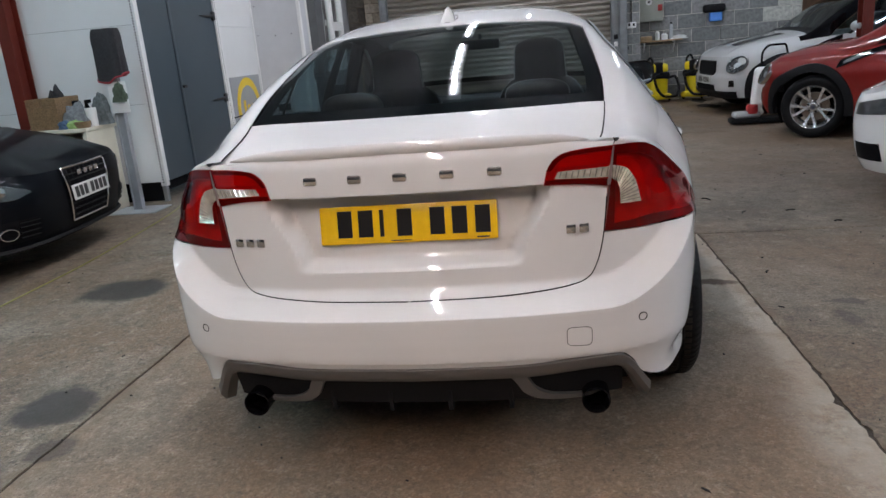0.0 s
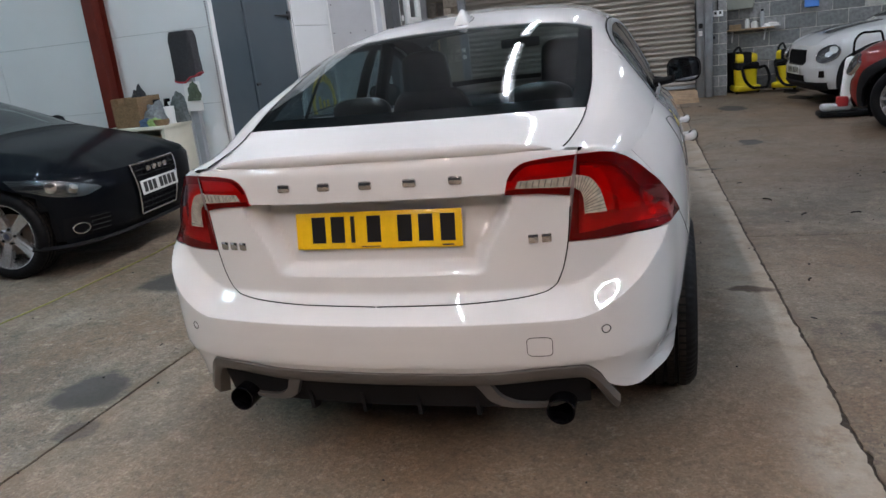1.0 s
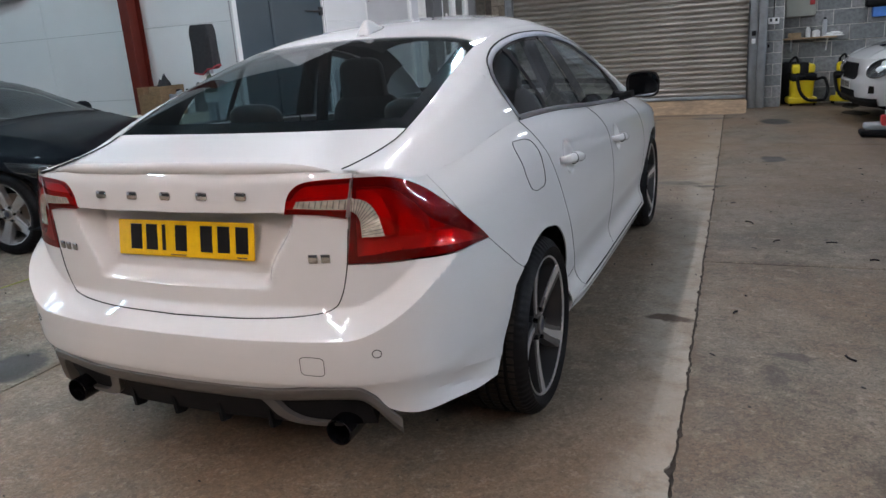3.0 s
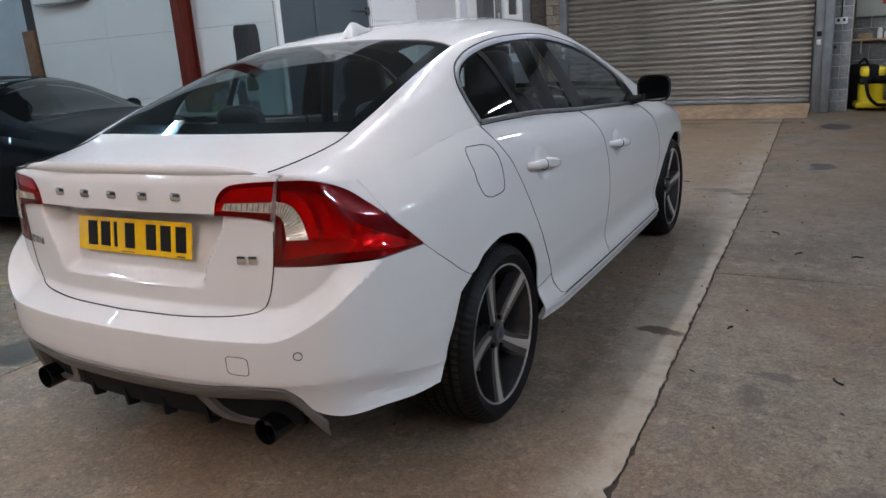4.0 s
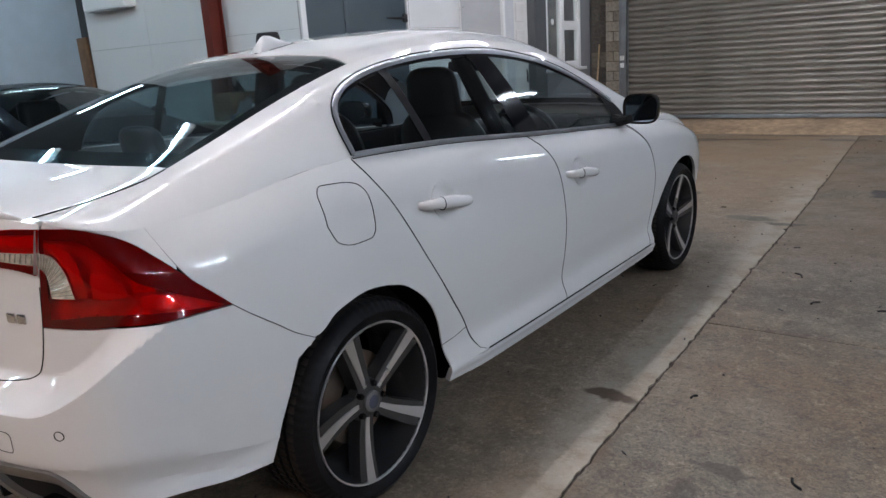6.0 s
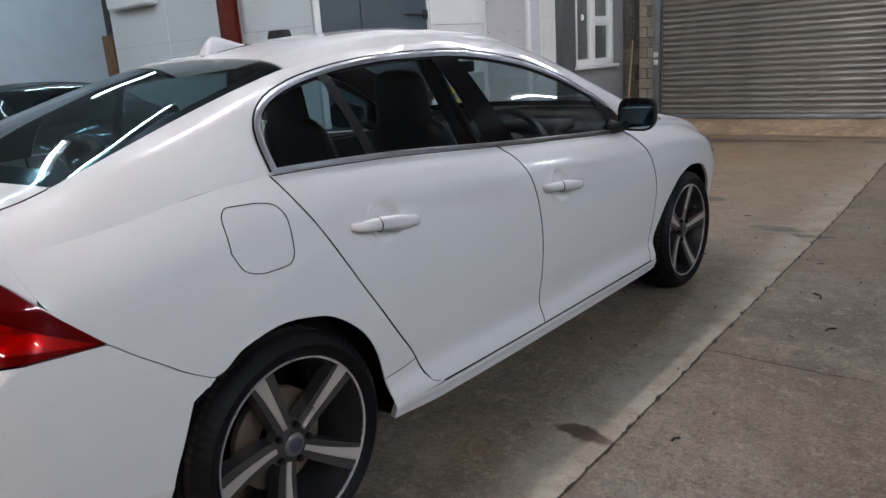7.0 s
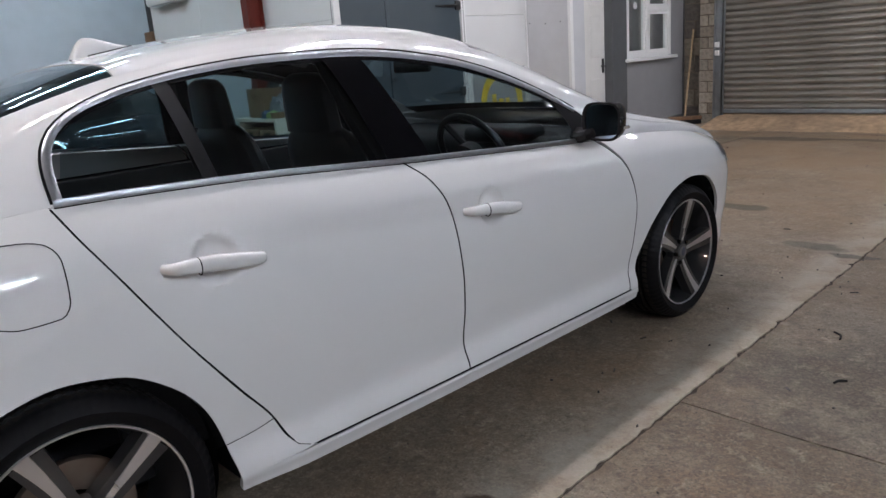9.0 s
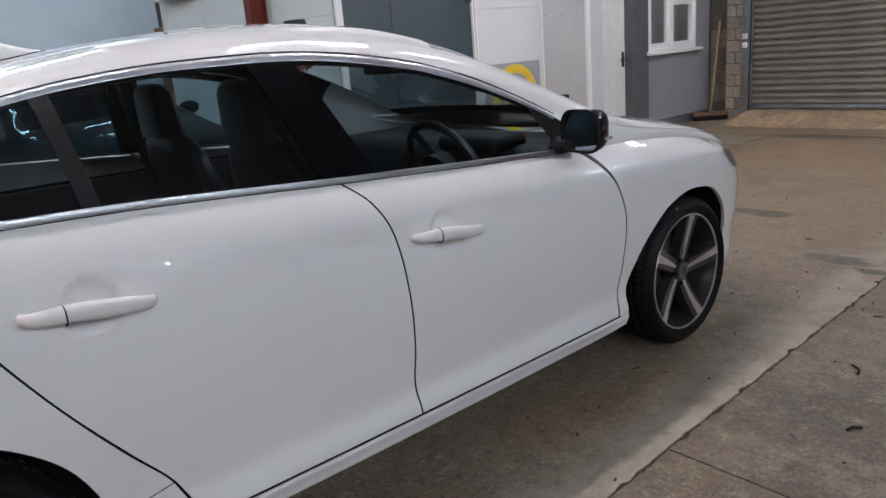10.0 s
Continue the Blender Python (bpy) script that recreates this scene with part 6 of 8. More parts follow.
        part("indicator", box(*sorted((k * 1.032, k * 1.049)), 2.006, 2.05, 1.004, 1.016, 0.005), LENS_CLEAR, mh)

    # roof fin
    rows = []
    fin_h = Curve((0.0, 0.0), (0.015, 0.028), (0.06, 0.052), (0.14, 0.063), (0.25, 0.060), (0.5, 0.040), (0.75, 0.018), (1.0, 0.0005))
    for u in (0.0, 0.015, 0.04, 0.08, 0.14, 0.2, 0.3, 0.4, 0.5, 0.6, 0.7, 0.8, 0.9, 1.0):
        y = 0.455 + 0.20 * u
        hw = 0.032 * (1 - 0.75 * u ** 1.5)
        ring = []
        for i in range(15):
            a = math.pi * i / 14
            h = fin_h(u) * math.sin(a) ** 0.8
            ring.append((hw * math.cos(a) * (1 - 0.45 * (h / 0.063)), y + 0.25 * h, U(y, 2).z - 0.003 + h))
        rows.append(ring)
    fin = part("roof_antenna", grid(rows), PAINT_WHITE, car, "white shark-fin roof antenna", sharp=60)
    part("fin_seal", tube([(0.033 * math.cos(a) * (1 if math.sin(a) < 0 else 0.45 + 0.55 * abs(math.cos(a))), 0.555 + 0.102 * math.sin(a), U(0.555 + 0.102 * math.sin(a), 2).z + 0.0005) for a in np.linspace(0, 2 * math.pi, 33)[:-1]], 0.0016, 5, closed=True), GAP_BLACK, fin)

    # cabin
    part("parcel_shelf", box(-0.62, 0.62, -0.40, 0.10, 0.955, 0.985, 0.01), CABIN, car)
    part("cabin_floor", box(-0.74, 0.74, 0.0, 2.5, 0.30, 0.34), CABIN, car)
    for k in (1, -1):
        part("door_card", box(*sorted((k * 0.735, k * 0.77)), 0.15, 2.2, 0.35, 0.93, 0.015), CABIN, car)
        part("belt_post", tube([(k * 0.715, 1.17, 0.9), (k * 0.62, 1.09, 1.15), (k * 0.545, 1.04, 1.35)], 0.035, 8), CABIN, car)
    lining = [[] for _ in range(9)]
    for y in [v for v in ys if -0.395 < v < 2.08]:
        w0 = win_top(y) + 0.03 if 0.1081 < y < 2.215 else 0.0
        for k in range(9):
            lining[k].append(U(y, min(1.05, w0) + (1.06 - min(1.05, w0)) * k / 8, -0.016))
    both("pillar_lining", grid(lining), CABIN, car)
    rows = [[U(y, w, -0.03) for y in np.linspace(0.46, 1.72, 16)] for w in np.linspace(0.98, 3.02, 20)]
    part("headliner", grid(rows), HEADLINER, car)

    def seat_back(x, y, z0, w, h, lean, thick, bm=None):
        rows = []
        for i in range(15):
            u = 0.7 * i / 6 if i < 6 else 1 - 0.3 * (1 - (i - 6) / 8) ** 2
            top = math.sqrt(max(0.02, 1 - max(0.0, (u - 0.70) / 0.30) ** 2.4))
            ww = w * (1 - 0.10 * u) * (0.30 + 0.70 * top)
            yy = y - lean * u
            ring = []
            for j in range(16):
                a = 2 * math.pi * j / 16
                ca, sa = math.cos(a), math.sin(a)
                ring.append((x + ww / 2 * math.copysign(abs(ca) ** 0.6, ca), yy + thick / 2 * math.copysign(abs(sa) ** 0.8, sa) * (1 - 0.2 * u) * (0.35 + 0.65 * top), z0 + h * u))
            rows.append(ring)
        out = grid(rows, bm, closed=True)
        return out

    def cap_top(bm):
        edges = [e for e in bm.edges if e.is_boundary]
        bmesh.ops.holes_fill(bm, edges=edges)
        return bm

    for x in (0.37, -0.37):
        s = new("front_seat")
        s.parent = car
        s["label"] = "black leather front seat with headrest"
        part("backrest", cap_top(seat_back(x, 1.28, 0.52, 0.50, 0.60, 0.17, 0.16)), LEATHER, s)
        part("headrest", cap_top(seat_back(x, 1.10, 1.10, 0.27, 0.20, 0.02, 0.11)), LEATHER, s)
        part("cushion", box(x - 0.25, x + 0.25, 1.25, 1.78, 0.42, 0.58, 0.06, seg=3), LEATHER, s)
    part("rear_backrest", box(-0.64, 0.64, 0.10, 0.26, 0.45, 1.0, 0.05, seg=3), LEATHER, car, "black leather rear seat back")
    part("rear_cushion", box(-0.64, 0.64, 0.2, 0.75, 0.40, 0.58, 0.06, seg=3), LEATHER, car)
    for x in (-0.37, 0.37):
        part("rear_headrest", cap_top(seat_back(x, 0.16, 0.98, 0.27, 0.17, 0.03, 0.10)), LEATHER, car)
    part("dashboard", box(-0.72, 0.72, 2.08, 2.55, 0.62, 0.95, 0.06, seg=3), CABIN, car)
    part("instrument_hood", box(0.20, 0.54, 2.0, 2.2, 0.93, 1.0, 0.03, seg=3), CABIN, car)
    st = new("steering_wheel")
    st.parent = car
    st.matrix_basis = pose(0.37, 1.90, 0.90, -65)
    part("wheel_rim", tube([(0.185 * math.cos(a), 0.185 * math.sin(a), 0) for a in np.linspace(0, 2 * math.pi, 37)[:-1]], 0.016, 8, closed=True), LEATHER, st)
    part("boss", cyl(0.075, 0.06, (0, 0, -0.05), (0, 0, 0.01), 20), CABIN, st)
    for a in (0, 2.2, 4.1):
        part("wheel_spoke", tube([(0, 0, 0), (0.18 * math.cos(a), 0.18 * math.sin(a), 0)], 0.014, 6), CABIN, st)
    part("inside_mirror", box(-0.12, 0.12, 1.90, 1.93, 1.255, 1.315, 0.012), CABIN, car)
    part("inside_mirror_stalk", tube([(0, 1.92, 1.30), (0, 1.95, 1.345)], 0.01, 6), CABIN, car)
    return car


white_car = saloon()


# ---- the other cars ----
def rounded_plan(W, yr, yf, reach=0.5, power=0.55):
    """Half outline of a car: half width W from tail yr to nose yf."""
    out = []
    for k in range(7):
        a = math.pi / 2 * (1 - k / 7)
        out.append((yr + reach - (1 - k / 7) * (W + 0.15), W * math.cos(a) ** power if k else 0.0, yr + reach - reach * math.sin(a) ** power))
    ys = np.linspace(yr + reach, yf - reach, 6)
    mid = (yr + yf) / 2
    for y in ys:
        out.append((y, W, y))
    for k in range(1, 8):
        a = math.pi / 2 * k / 7
        out.append((yf - reach + k / 7 * (W + 0.15), W * math.cos(a) ** power if k < 7 else 0.0, yf - reach + reach * math.sin(a) ** power))
    return [(float(a), float(b), float(c)) for a, b, c in out]


def simple_car(name, label, place, sk, paint, roof_paint, axles, r, wheels, win, screens, sill=0.22, arch=0.36, cladding=None, track=0.77, steer=0, glazing=GLASS_REAR):
    """A parked car: shell with wheel arches, bonnet, roof, glass, wheels and mirrors. win: window line; screens: y of rear glass, roof and windscreen."""
    car = thing(name, label, "car", place)
    B, U, zs = sk.B, sk.U, sk.zs
    front = axles[1]

    def low(s):
        z = sill
        for a in axles:
            d = abs(s - a)
            if d < arch:
                z = max(z, r + math.sqrt(arch * arch - d * d))
        return z

    ss = set(np.round(np.linspace(sk.s0, sk.s1, 90), 4))
    for a in axles:
        for t in np.linspace(0, math.pi, 36):
            ss.add(round(a + arch * 0.9999 * math.cos(t), 4))
    ss = sorted(ss)
    rows = [[B(s, low(s) + (zs(s) - low(s)) * k / 18) for s in ss] for k in range(19)]
    both("body_shell", grid(rows), paint, car, depth=0.02)
    g0, g1, r0, r1, w0, w1 = screens
    ys = sorted(set([y for y in np.linspace(sk.py(sk.s0) + 0.1, w1 + 0.1, 50)] + list(np.linspace(win.x[0] + 1e-4, win.x[-1] - 1e-4, 60))))
    rows = [[] for _ in range(13)]
    for y in ys:
        lo = win(y) if win.x[0] < y < win.x[-1] else 0.0
        for k in range(13):
            rows[k].append(U(y, lo + (1.03 - lo) * k / 12))
    both("pillar_frame", grid(rows), roof_paint, car, sharp=50)

    def top(a, b, off=0.0, wa=1.03, n=24):
        return grid([[U(a + (b - a) * k / 16, wa + (4 - 2 * wa) * i / n, off) for k in range(17)] for i in range(n + 1)])

    part("roof", top(r0, r1), roof_paint, car, sharp=50)
    for nm, a, b, mat in (("rear_window", g0, r0, glazing), ("windscreen", r1, w0, glazing)):
        o = part(nm, top(a, b, -0.003), mat, car)
        o.visible_shadow = False
    part("scuttle", top(w0, w1, -0.004, 0.8), TRIM_BLACK, car)
    nose = sk.py(sk.s1)

    def height(x, y):
        e, x2 = B(sk.s_of_y(y), 9.0), sk.rail_x(y)
        return sk._raw(y, 2 - x / x2 if x <= x2 else max(0.0, 1 - (x - x2) / max(0.02, e.x - x2)))[1]

    sa = sk.s_of_y(w1)
    right = []
    for i in range(31):
        v0 = i / 30
        s = sa + (sk.s1 - sa) * v0
        e = B(s, zs(s))
        a = Vector((B(sa, 9.0).x * (1 - v0), w1, 0))
        col_ = []
        for k in range(21):
            v = k / 20
            x, y = a.x + (e.x - a.x) * v, a.y + (e.y - a.y) * v
            col_.append(Vector((x, y, height(x, min(y, nose - 0.02)) + (e.z - height(e.x, min(e.y, nose - 0.02))) * v ** 4)))
        right.append(col_)
    left = [[Vector((-q.x, q.y, q.z)) for q in c] for c in right[-2::-1]]
    part("bonnet", grid(right + left, flip=False), paint, car, sharp=60)
    part("boot", top(sk.py(sk.s0) + 0.1, g0, 0.0, 0.02), paint, car, sharp=60)
    gl = [[U(y, 0.02 + max(0, win(y) - 0.05) * k / 8, -0.005) for y in np.linspace(win.x[0] + 0.01, win.x[-1] - 0.01, 40)] for k in range(9)]
    for o in both("side_window", grid(gl), glazing, car):
        o.visible_shadow = False
    yb = win.x[0] + (win.x[-1] - win.x[0]) * 0.45
    pl = [[U(y + 0.08 * (1 - k / 8), 0.02 + max(0, win(y) - 0.02) * k / 8, 0.0) for y in np.linspace(yb - 0.05, yb + 0.05, 4)] for k in range(9)]
    both("centre_pillar", grid(pl), GLOSS_BLACK, car)
    rows = [[B(s, z, -0.03) for s in np.linspace(sk.s0, sk.s1, 90)] for z in np.linspace(0.25, 0.80, 20)]
    bm = grid(rows)
    bmesh.ops.delete(bm, geom=[f for f in bm.faces if any(math.hypot(f.calc_center_median().y - a, f.calc_center_median().z - r) < arch + 0.02 for a in axles)], context="FACES")
    both("inner_shell", bm, GAP_BLACK, car)
    for y in axles:
        wheel_well(car, y, r, arch + 0.01, 0.5, track + 0.06)
        turn = steer if y > 1 else 0
        put_wheel(car, wheels, pose(track, y, r, 0, 0, turn) @ pose(0, 0, 0, 17))
        put_wheel(car, wheels, pose(-track, y, r, 0, 0, 180 + turn) @ pose(0, 0, 0, 29))
    part("floor_pan", box(-0.72, 0.72, axles[0] + arch, axles[1] - arch, 0.18, 0.26), GAP_BLACK, car)
    part("floor_pan", box(-0.5, 0.5, sk.py(sk.s0) + 0.25, nose - 0.25, 0.19, 0.25), GAP_BLACK, car)
    part("cabin", box(-0.66, 0.66, g0 + 0.2, w0 - 0.1, 0.3, 0.86, 0.05), CABIN, car)
    for x in (-0.34, 0.34):
        part("seat", box(x - 0.22, x + 0.22, r1 - 0.75, r1 - 0.6, 0.6, 1.18, 0.06, seg=3), LEATHER, car)
    if cladding:
        for a in axles:
            rows = []
            for rr, off in ((arch - 0.012, -0.02), (arch - 0.01, 0.012), (arch + 0.03, 0.016), (arch + 0.075, 0.010), (arch + 0.078, 0.0)):
                rows.append([B(a + rr * math.cos(t), max(sill, r + rr * math.sin(t)), off) for t in np.linspace(-0.25, math.pi + 0.25, 44)])
            both("arch_cladding", grid(rows, flip=True), cladding, car, "matt black wheel arch cladding")
    for k in (1, -1):
        V = Vector((k, 1, 1))
        e = U(w0 - 0.42, 0.0)
        bm = bmesh.new()
        bmesh.ops.create_icosphere(bm, subdivisions=3, radius=1)
        bmesh.ops.transform(bm, matrix=Matrix.Translation((k * (e.x + 0.13), e.y, e.z + 0.09)) @ Matrix.Diagonal((0.10, 0.06, 0.065, 1)), verts=bm.verts)
        for v in bm.verts:
            if v.co.y < e.y - 0.02:
                v.co.y = e.y - 0.02
        mh = part("door_mirror", bm, paint, car, sharp=40)
        part("mirror_foot", tube([(k * (e.x - 0.02), e.y, e.z + 0.0), (k * (e.x + 0.07), e.y, e.z + 0.05)], 0.02, 8), TRIM_BLACK, mh)
        b1 = box(k * (e.x + 0.13) - 0.08, k * (e.x + 0.13) + 0.08, e.y - 0.026, e.y - 0.021, e.z + 0.045, e.z + 0.135, 0.002)
        part("mirror_glass", b1, MIRROR, mh)
    return car


def plate_on(car, sk, s_mid, z, mat, lean=0.0, off=0.03, w=0.52):
    """A front number plate whose characters are plain bars."""
    y = sk.B(s_mid, z, off).y
    p = part("number_plate", box(-w / 2, w / 2, 0.0, 0.006, -0.055, 0.055, 0.004), mat, car, "number plate with black bars")
    p.matrix_basis = pose(0, y, z, lean)
    for i, x in enumerate((-0.20, -0.137, -0.073, -0.012, 0.082, 0.145, 0.207)):
        part("plate_bar", box((x - 0.022) * w / 0.52, (x + 0.022) * w / 0.52, 0.006, 0.0085, -0.037, 0.04), INK, p, smooth=False)


def round_lamp(car, p, n, rx, rz, bowl, ring=CHROME, tilt=0.0):
    """An oval headlamp: chrome ring, dark bowl, bulb lenses and a clear cover, facing n."""
    m = Matrix.Translation(p) @ Vector(n).to_track_quat("X", "Z").to_matrix().to_4x4() @ pose(0, 0, 0, tilt) @ Matrix.Diagonal((1, rx, rz, 1))
    lamp = part("headlamp", lathe([(1.0, -0.03), (1.03, 0.0), (1.0, 0.008), (0.95, 0.006)], 36, m=m), ring, car)
    part("bowl", lathe([(0.95, 0.004), (0.8, -0.012), (0.0001, -0.018)], 30, m=m), bowl, lamp)
    part("projector", lathe([(0.30, -0.014), (0.28, -0.006), (0.2, -0.002), (0.0001, 0.0)], 24, m=m), SATIN_CHROME, lamp)
    o = part("cover", lathe([(0.97, 0.006), (0.7, 0.018), (0.0001, 0.026)], 30, m=m), GLASS_CLEAR, lamp)
    o.visible_shadow = False
    return lamp


def s_at(k, x):
    """The place on the nose whose half width is x."""
    a, b = k.s1 - 1.2, k.s1
    for _ in range(40):
        m = (a + b) / 2
        if k.B(m, 0.5).x > abs(x):
            a = m
        else:
            b = m
    return (a + b) / 2


FLAT_IN = Curve((-1, 0.10), (-0.66, 0.035), (-0.5, 0.02), (-0.2, 0.008), (0.0, 0.0), (0.4, 0.012), (0.75, 0.04), (1.0, 0.10))


def end_in(top):
    return Curve((0.15, 0.12), (0.28, 0.04), (0.4, 0.01), (0.55, 0.0), (0.65, 0.012), (0.75, 0.05), (top, 0.16))


# black coupe
sk = Skin(rounded_plan(0.905, -0.82, 3.19, 0.60, 0.62), Curve((-2, 0.88), (-0.5, 0.93), (0.4, 0.93), (1.7, 0.90), (2.1, 0.87), (2.6, 0.80), (2.95, 0.735), (3.4, 0.69), (5, 0.66)), FLAT_IN, end_in(0.95), end_in(0.9),
          Curve((-0.9, 0.5), (-0.5, 0.58), (0.2, 0.58), (0.9, 0.57), (1.3, 0.60), (1.7, 0.67), (2.05, 0.72), (2.6, 0.66), (3.0, 0.52), (3.3, 0.3)),
          Curve((-0.9, 0.93), (-0.6, 0.98), (0.0, 1.16), (0.5, 1.27), (0.9, 1.31), (1.4, 1.255), (1.75, 1.12), (2.07, 0.99), (2.3, 0.925), (2.65, 0.86), (3.0, 0.77), (3.3, 0.68)),
          Curve((-0.9, 0.96), (-0.6, 1.01), (0.0, 1.20), (0.5, 1.32), (0.9, 1.36), (1.4, 1.315), (1.75, 1.18), (2.1, 1.02), (2.32, 0.96), (2.65, 0.905), (3.0, 0.815), (3.22, 0.73), (3.3, 0.66)), corner_r=(-0.9, -0.3), corner_f=(2.75, 3.25))
ws = wheel_mesh_set(0.322, 0.235, 0.236, 5, RIM_SILVER, RIM_SILVER, twist=0.0, wide=0.42)
COUPE = pose(-6.22, 1.885, 0.0, 0, 0, -84)
black_coupe = simple_car("black_coupe_car", "shiny black two-door coupe parked beside the cabinet", COUPE, sk, PAINT_BLACK, PAINT_BLACK, (0.0, 2.468), 0.322, ws,
                         Curve((-0.1, 0.0), (0.0, 0.5), (0.2, 0.8), (0.6, 0.86), (1.0, 0.84), (1.5, 0.7), (1.8, 0.45), (1.97, 0.0)), (-0.55, 0.35, 0.36, 1.30, 2.13, 2.23), glazing=GLASS_DARK)
B = sk.B


def nose_sheet(x0, x1, z0, z1, off, n=16, m=8, squeeze=0.0):
    """A patch over the nose, between two widths and heights."""
    rows = []
    for k in range(m + 1):
        v = k / m
        q = 1 - squeeze * (1 - v)
        rows.append([Vector((x, 0, 0)) + Vector((0, 1, 1)) * B(s_at(sk, x), z0 + (z1 - z0) * v, off) for x in np.linspace(x0 * q, x1 * q, n + 1)])
    return grid(rows, flip=True)


COUPE_BOWL = surface("silvered_lamp_bowl", (0.09, 0.095, 0.105), 0.25, metal=0.8, vary=0.3, scale=30)
surface("dark_lamp_bowl", (0.014, 0.014, 0.016), 0.3, spec=0.3)
gr = part("grille", nose_sheet(-0.30, 0.30, 0.30, 0.70, 0.006, squeeze=0.18), GAP_BLACK, black_coupe, "tall trapezoid grille with chrome frame")
for k in range(9):
    z = 0.34 + k * 0.042
    hw = 0.29 * (1 - 0.18 * (1 - (z - 0.3) / 0.4))
    part("grille_bar", tube([Vector((x, 0, 0)) + Vector((0, 1, 1)) * B(s_at(sk, x), z, 0.014) for x in np.linspace(-hw, hw, 13)], 0.006, 6), TRIM_BLACK, gr)
for k in range(9):
    x = -0.24 + 0.06 * k
    part("grille_rib", tube([Vector((x * (0.85 if z < 0.5 else 0.97), 0, 0)) + Vector((0, 1, 1)) * B(s_at(sk, x), z, 0.012) for z in (0.33, 0.5, 0.68)], 0.004, 5), TRIM_BLACK, gr)
rim = [(-0.245, 0.30), (-0.28, 0.5), (-0.305, 0.68), (-0.27, 0.71), (0.27, 0.71), (0.305, 0.68), (0.28, 0.5), (0.245, 0.30)]
part("grille_frame", tube([Vector((x, 0, 0)) + Vector((0, 1, 1)) * B(s_at(sk, x), z, 0.014) for x, z in spline(rim + rim[:1], 60)[:-1]], 0.0085, 8, closed=True), CHROME, gr)
for k in range(4):
    a0 = -0.12 + k * 0.08
    y = B(sk.s1 - abs(a0), 0.635, 0.03).y
    part("badge_bar", box(a0 - 0.03, a0 + 0.03, y - 0.004, y + 0.006, 0.615, 0.655, 0.012), CHROME, gr)
plate_on(black_coupe, sk, sk.s1, 0.50, PLATE_WHITE, 4, 0.02)
for k in (1, -1):
    V = Vector((k, 1, 1))
    lens = [(sk.s1 - 0.38, 0.59), (sk.s1 - 0.55, 0.56), (sk.s1 - 0.80, 0.585), (sk.s1 - 1.0, 0.65)]
    lid = [(sk.s1 - 0.42, 0.615), (sk.s1 - 0.60, 0.662), (sk.s1 - 0.82, 0.70), (sk.s1 - 1.06, 0.725)]
    b1 = sheet(sk.B, [lens, lid], 24, 8, off=0.012)
    b0 = sheet(sk.B, [lens, lid], 24, 8, off=0.003)
    bowl = part("headlamp", b0 if k > 0 else mirrored(b0), COUPE_BOWL, black_coupe, "slim headlamp with two round lenses")
    o = part("cover", b1 if k > 0 else mirrored(b1), GLASS_CLEAR, bowl)
    o.visible_shadow = False
    for s, z, rad in ((sk.s1 - 0.62, 0.620, 0.036), (sk.s1 - 0.80, 0.648, 0.042)):
        p = V * sk.B(s, z, 0.004)
        n = V * (sk.B(s, z, 0.05) - sk.B(s, z, 0.0))
        part("projector", lathe([(rad, 0.0), (rad * 0.9, 0.006), (rad * 0.5, 0.008), (0.0001, 0.010)], 20, m=Matrix.Translation(p) @ n.to_track_quat("X", "Z").to_matrix().to_4x4()), CHROME, bowl)
    s = sk.s1 - 0.62
    ring = [V * sk.B(s + 0.075 * math.cos(a), 0.335 + 0.038 * math.sin(a), 0.008) for a in np.linspace(0, 2 * math.pi, 33)[:-1]]
    part("fog_lamp", tube(ring, 0.006, 6, closed=True), CHROME, black_coupe, "oval fog lamp with chrome ring")
    part("intake", sheet(lambda a, b, o: V * sk.B(a, b, o), [[(sk.s1 - 0.80, 0.27), (sk.s1 - 0.36, 0.27)], [(sk.s1 - 0.76, 0.42), (sk.s1 - 0.38, 0.42)]], 14, 6, off=0.004), GAP_BLACK, black_coupe)
    for z in (0.30, 0.335, 0.37, 0.40):
        part("intake_slat", tube([V * sk.B(s, z, 0.012) for s in np.linspace(sk.s1 - 0.53, sk.s1 - 0.36, 8)], 0.005, 5), TRIM_BLACK, black_coupe)
part("splitter", grid([[B(s, 0.235, 0.01) for s in np.linspace(sk.s1 - 1.0, sk.s1 + 1.0, 50)], [B(s, 0.215, 0.035) for s in np.linspace(sk.s1 - 1.0, sk.s1 + 1.0, 50)], [B(s, 0.20, 0.02) for s in np.linspace(sk.s1 - 1.0, sk.s1 + 1.0, 50)], [B(s, 0.20, -0.2) for s in np.linspace(sk.s1 - 1.0, sk.s1 + 1.0, 50)]], flip=True), TRIM_BLACK, black_coupe)
part("roof_aerial", cyl(0.02, 0.004, (0, 0.25, 1.27), (0, 0.21, 1.335), 10), TRIM_BLACK, black_coupe)


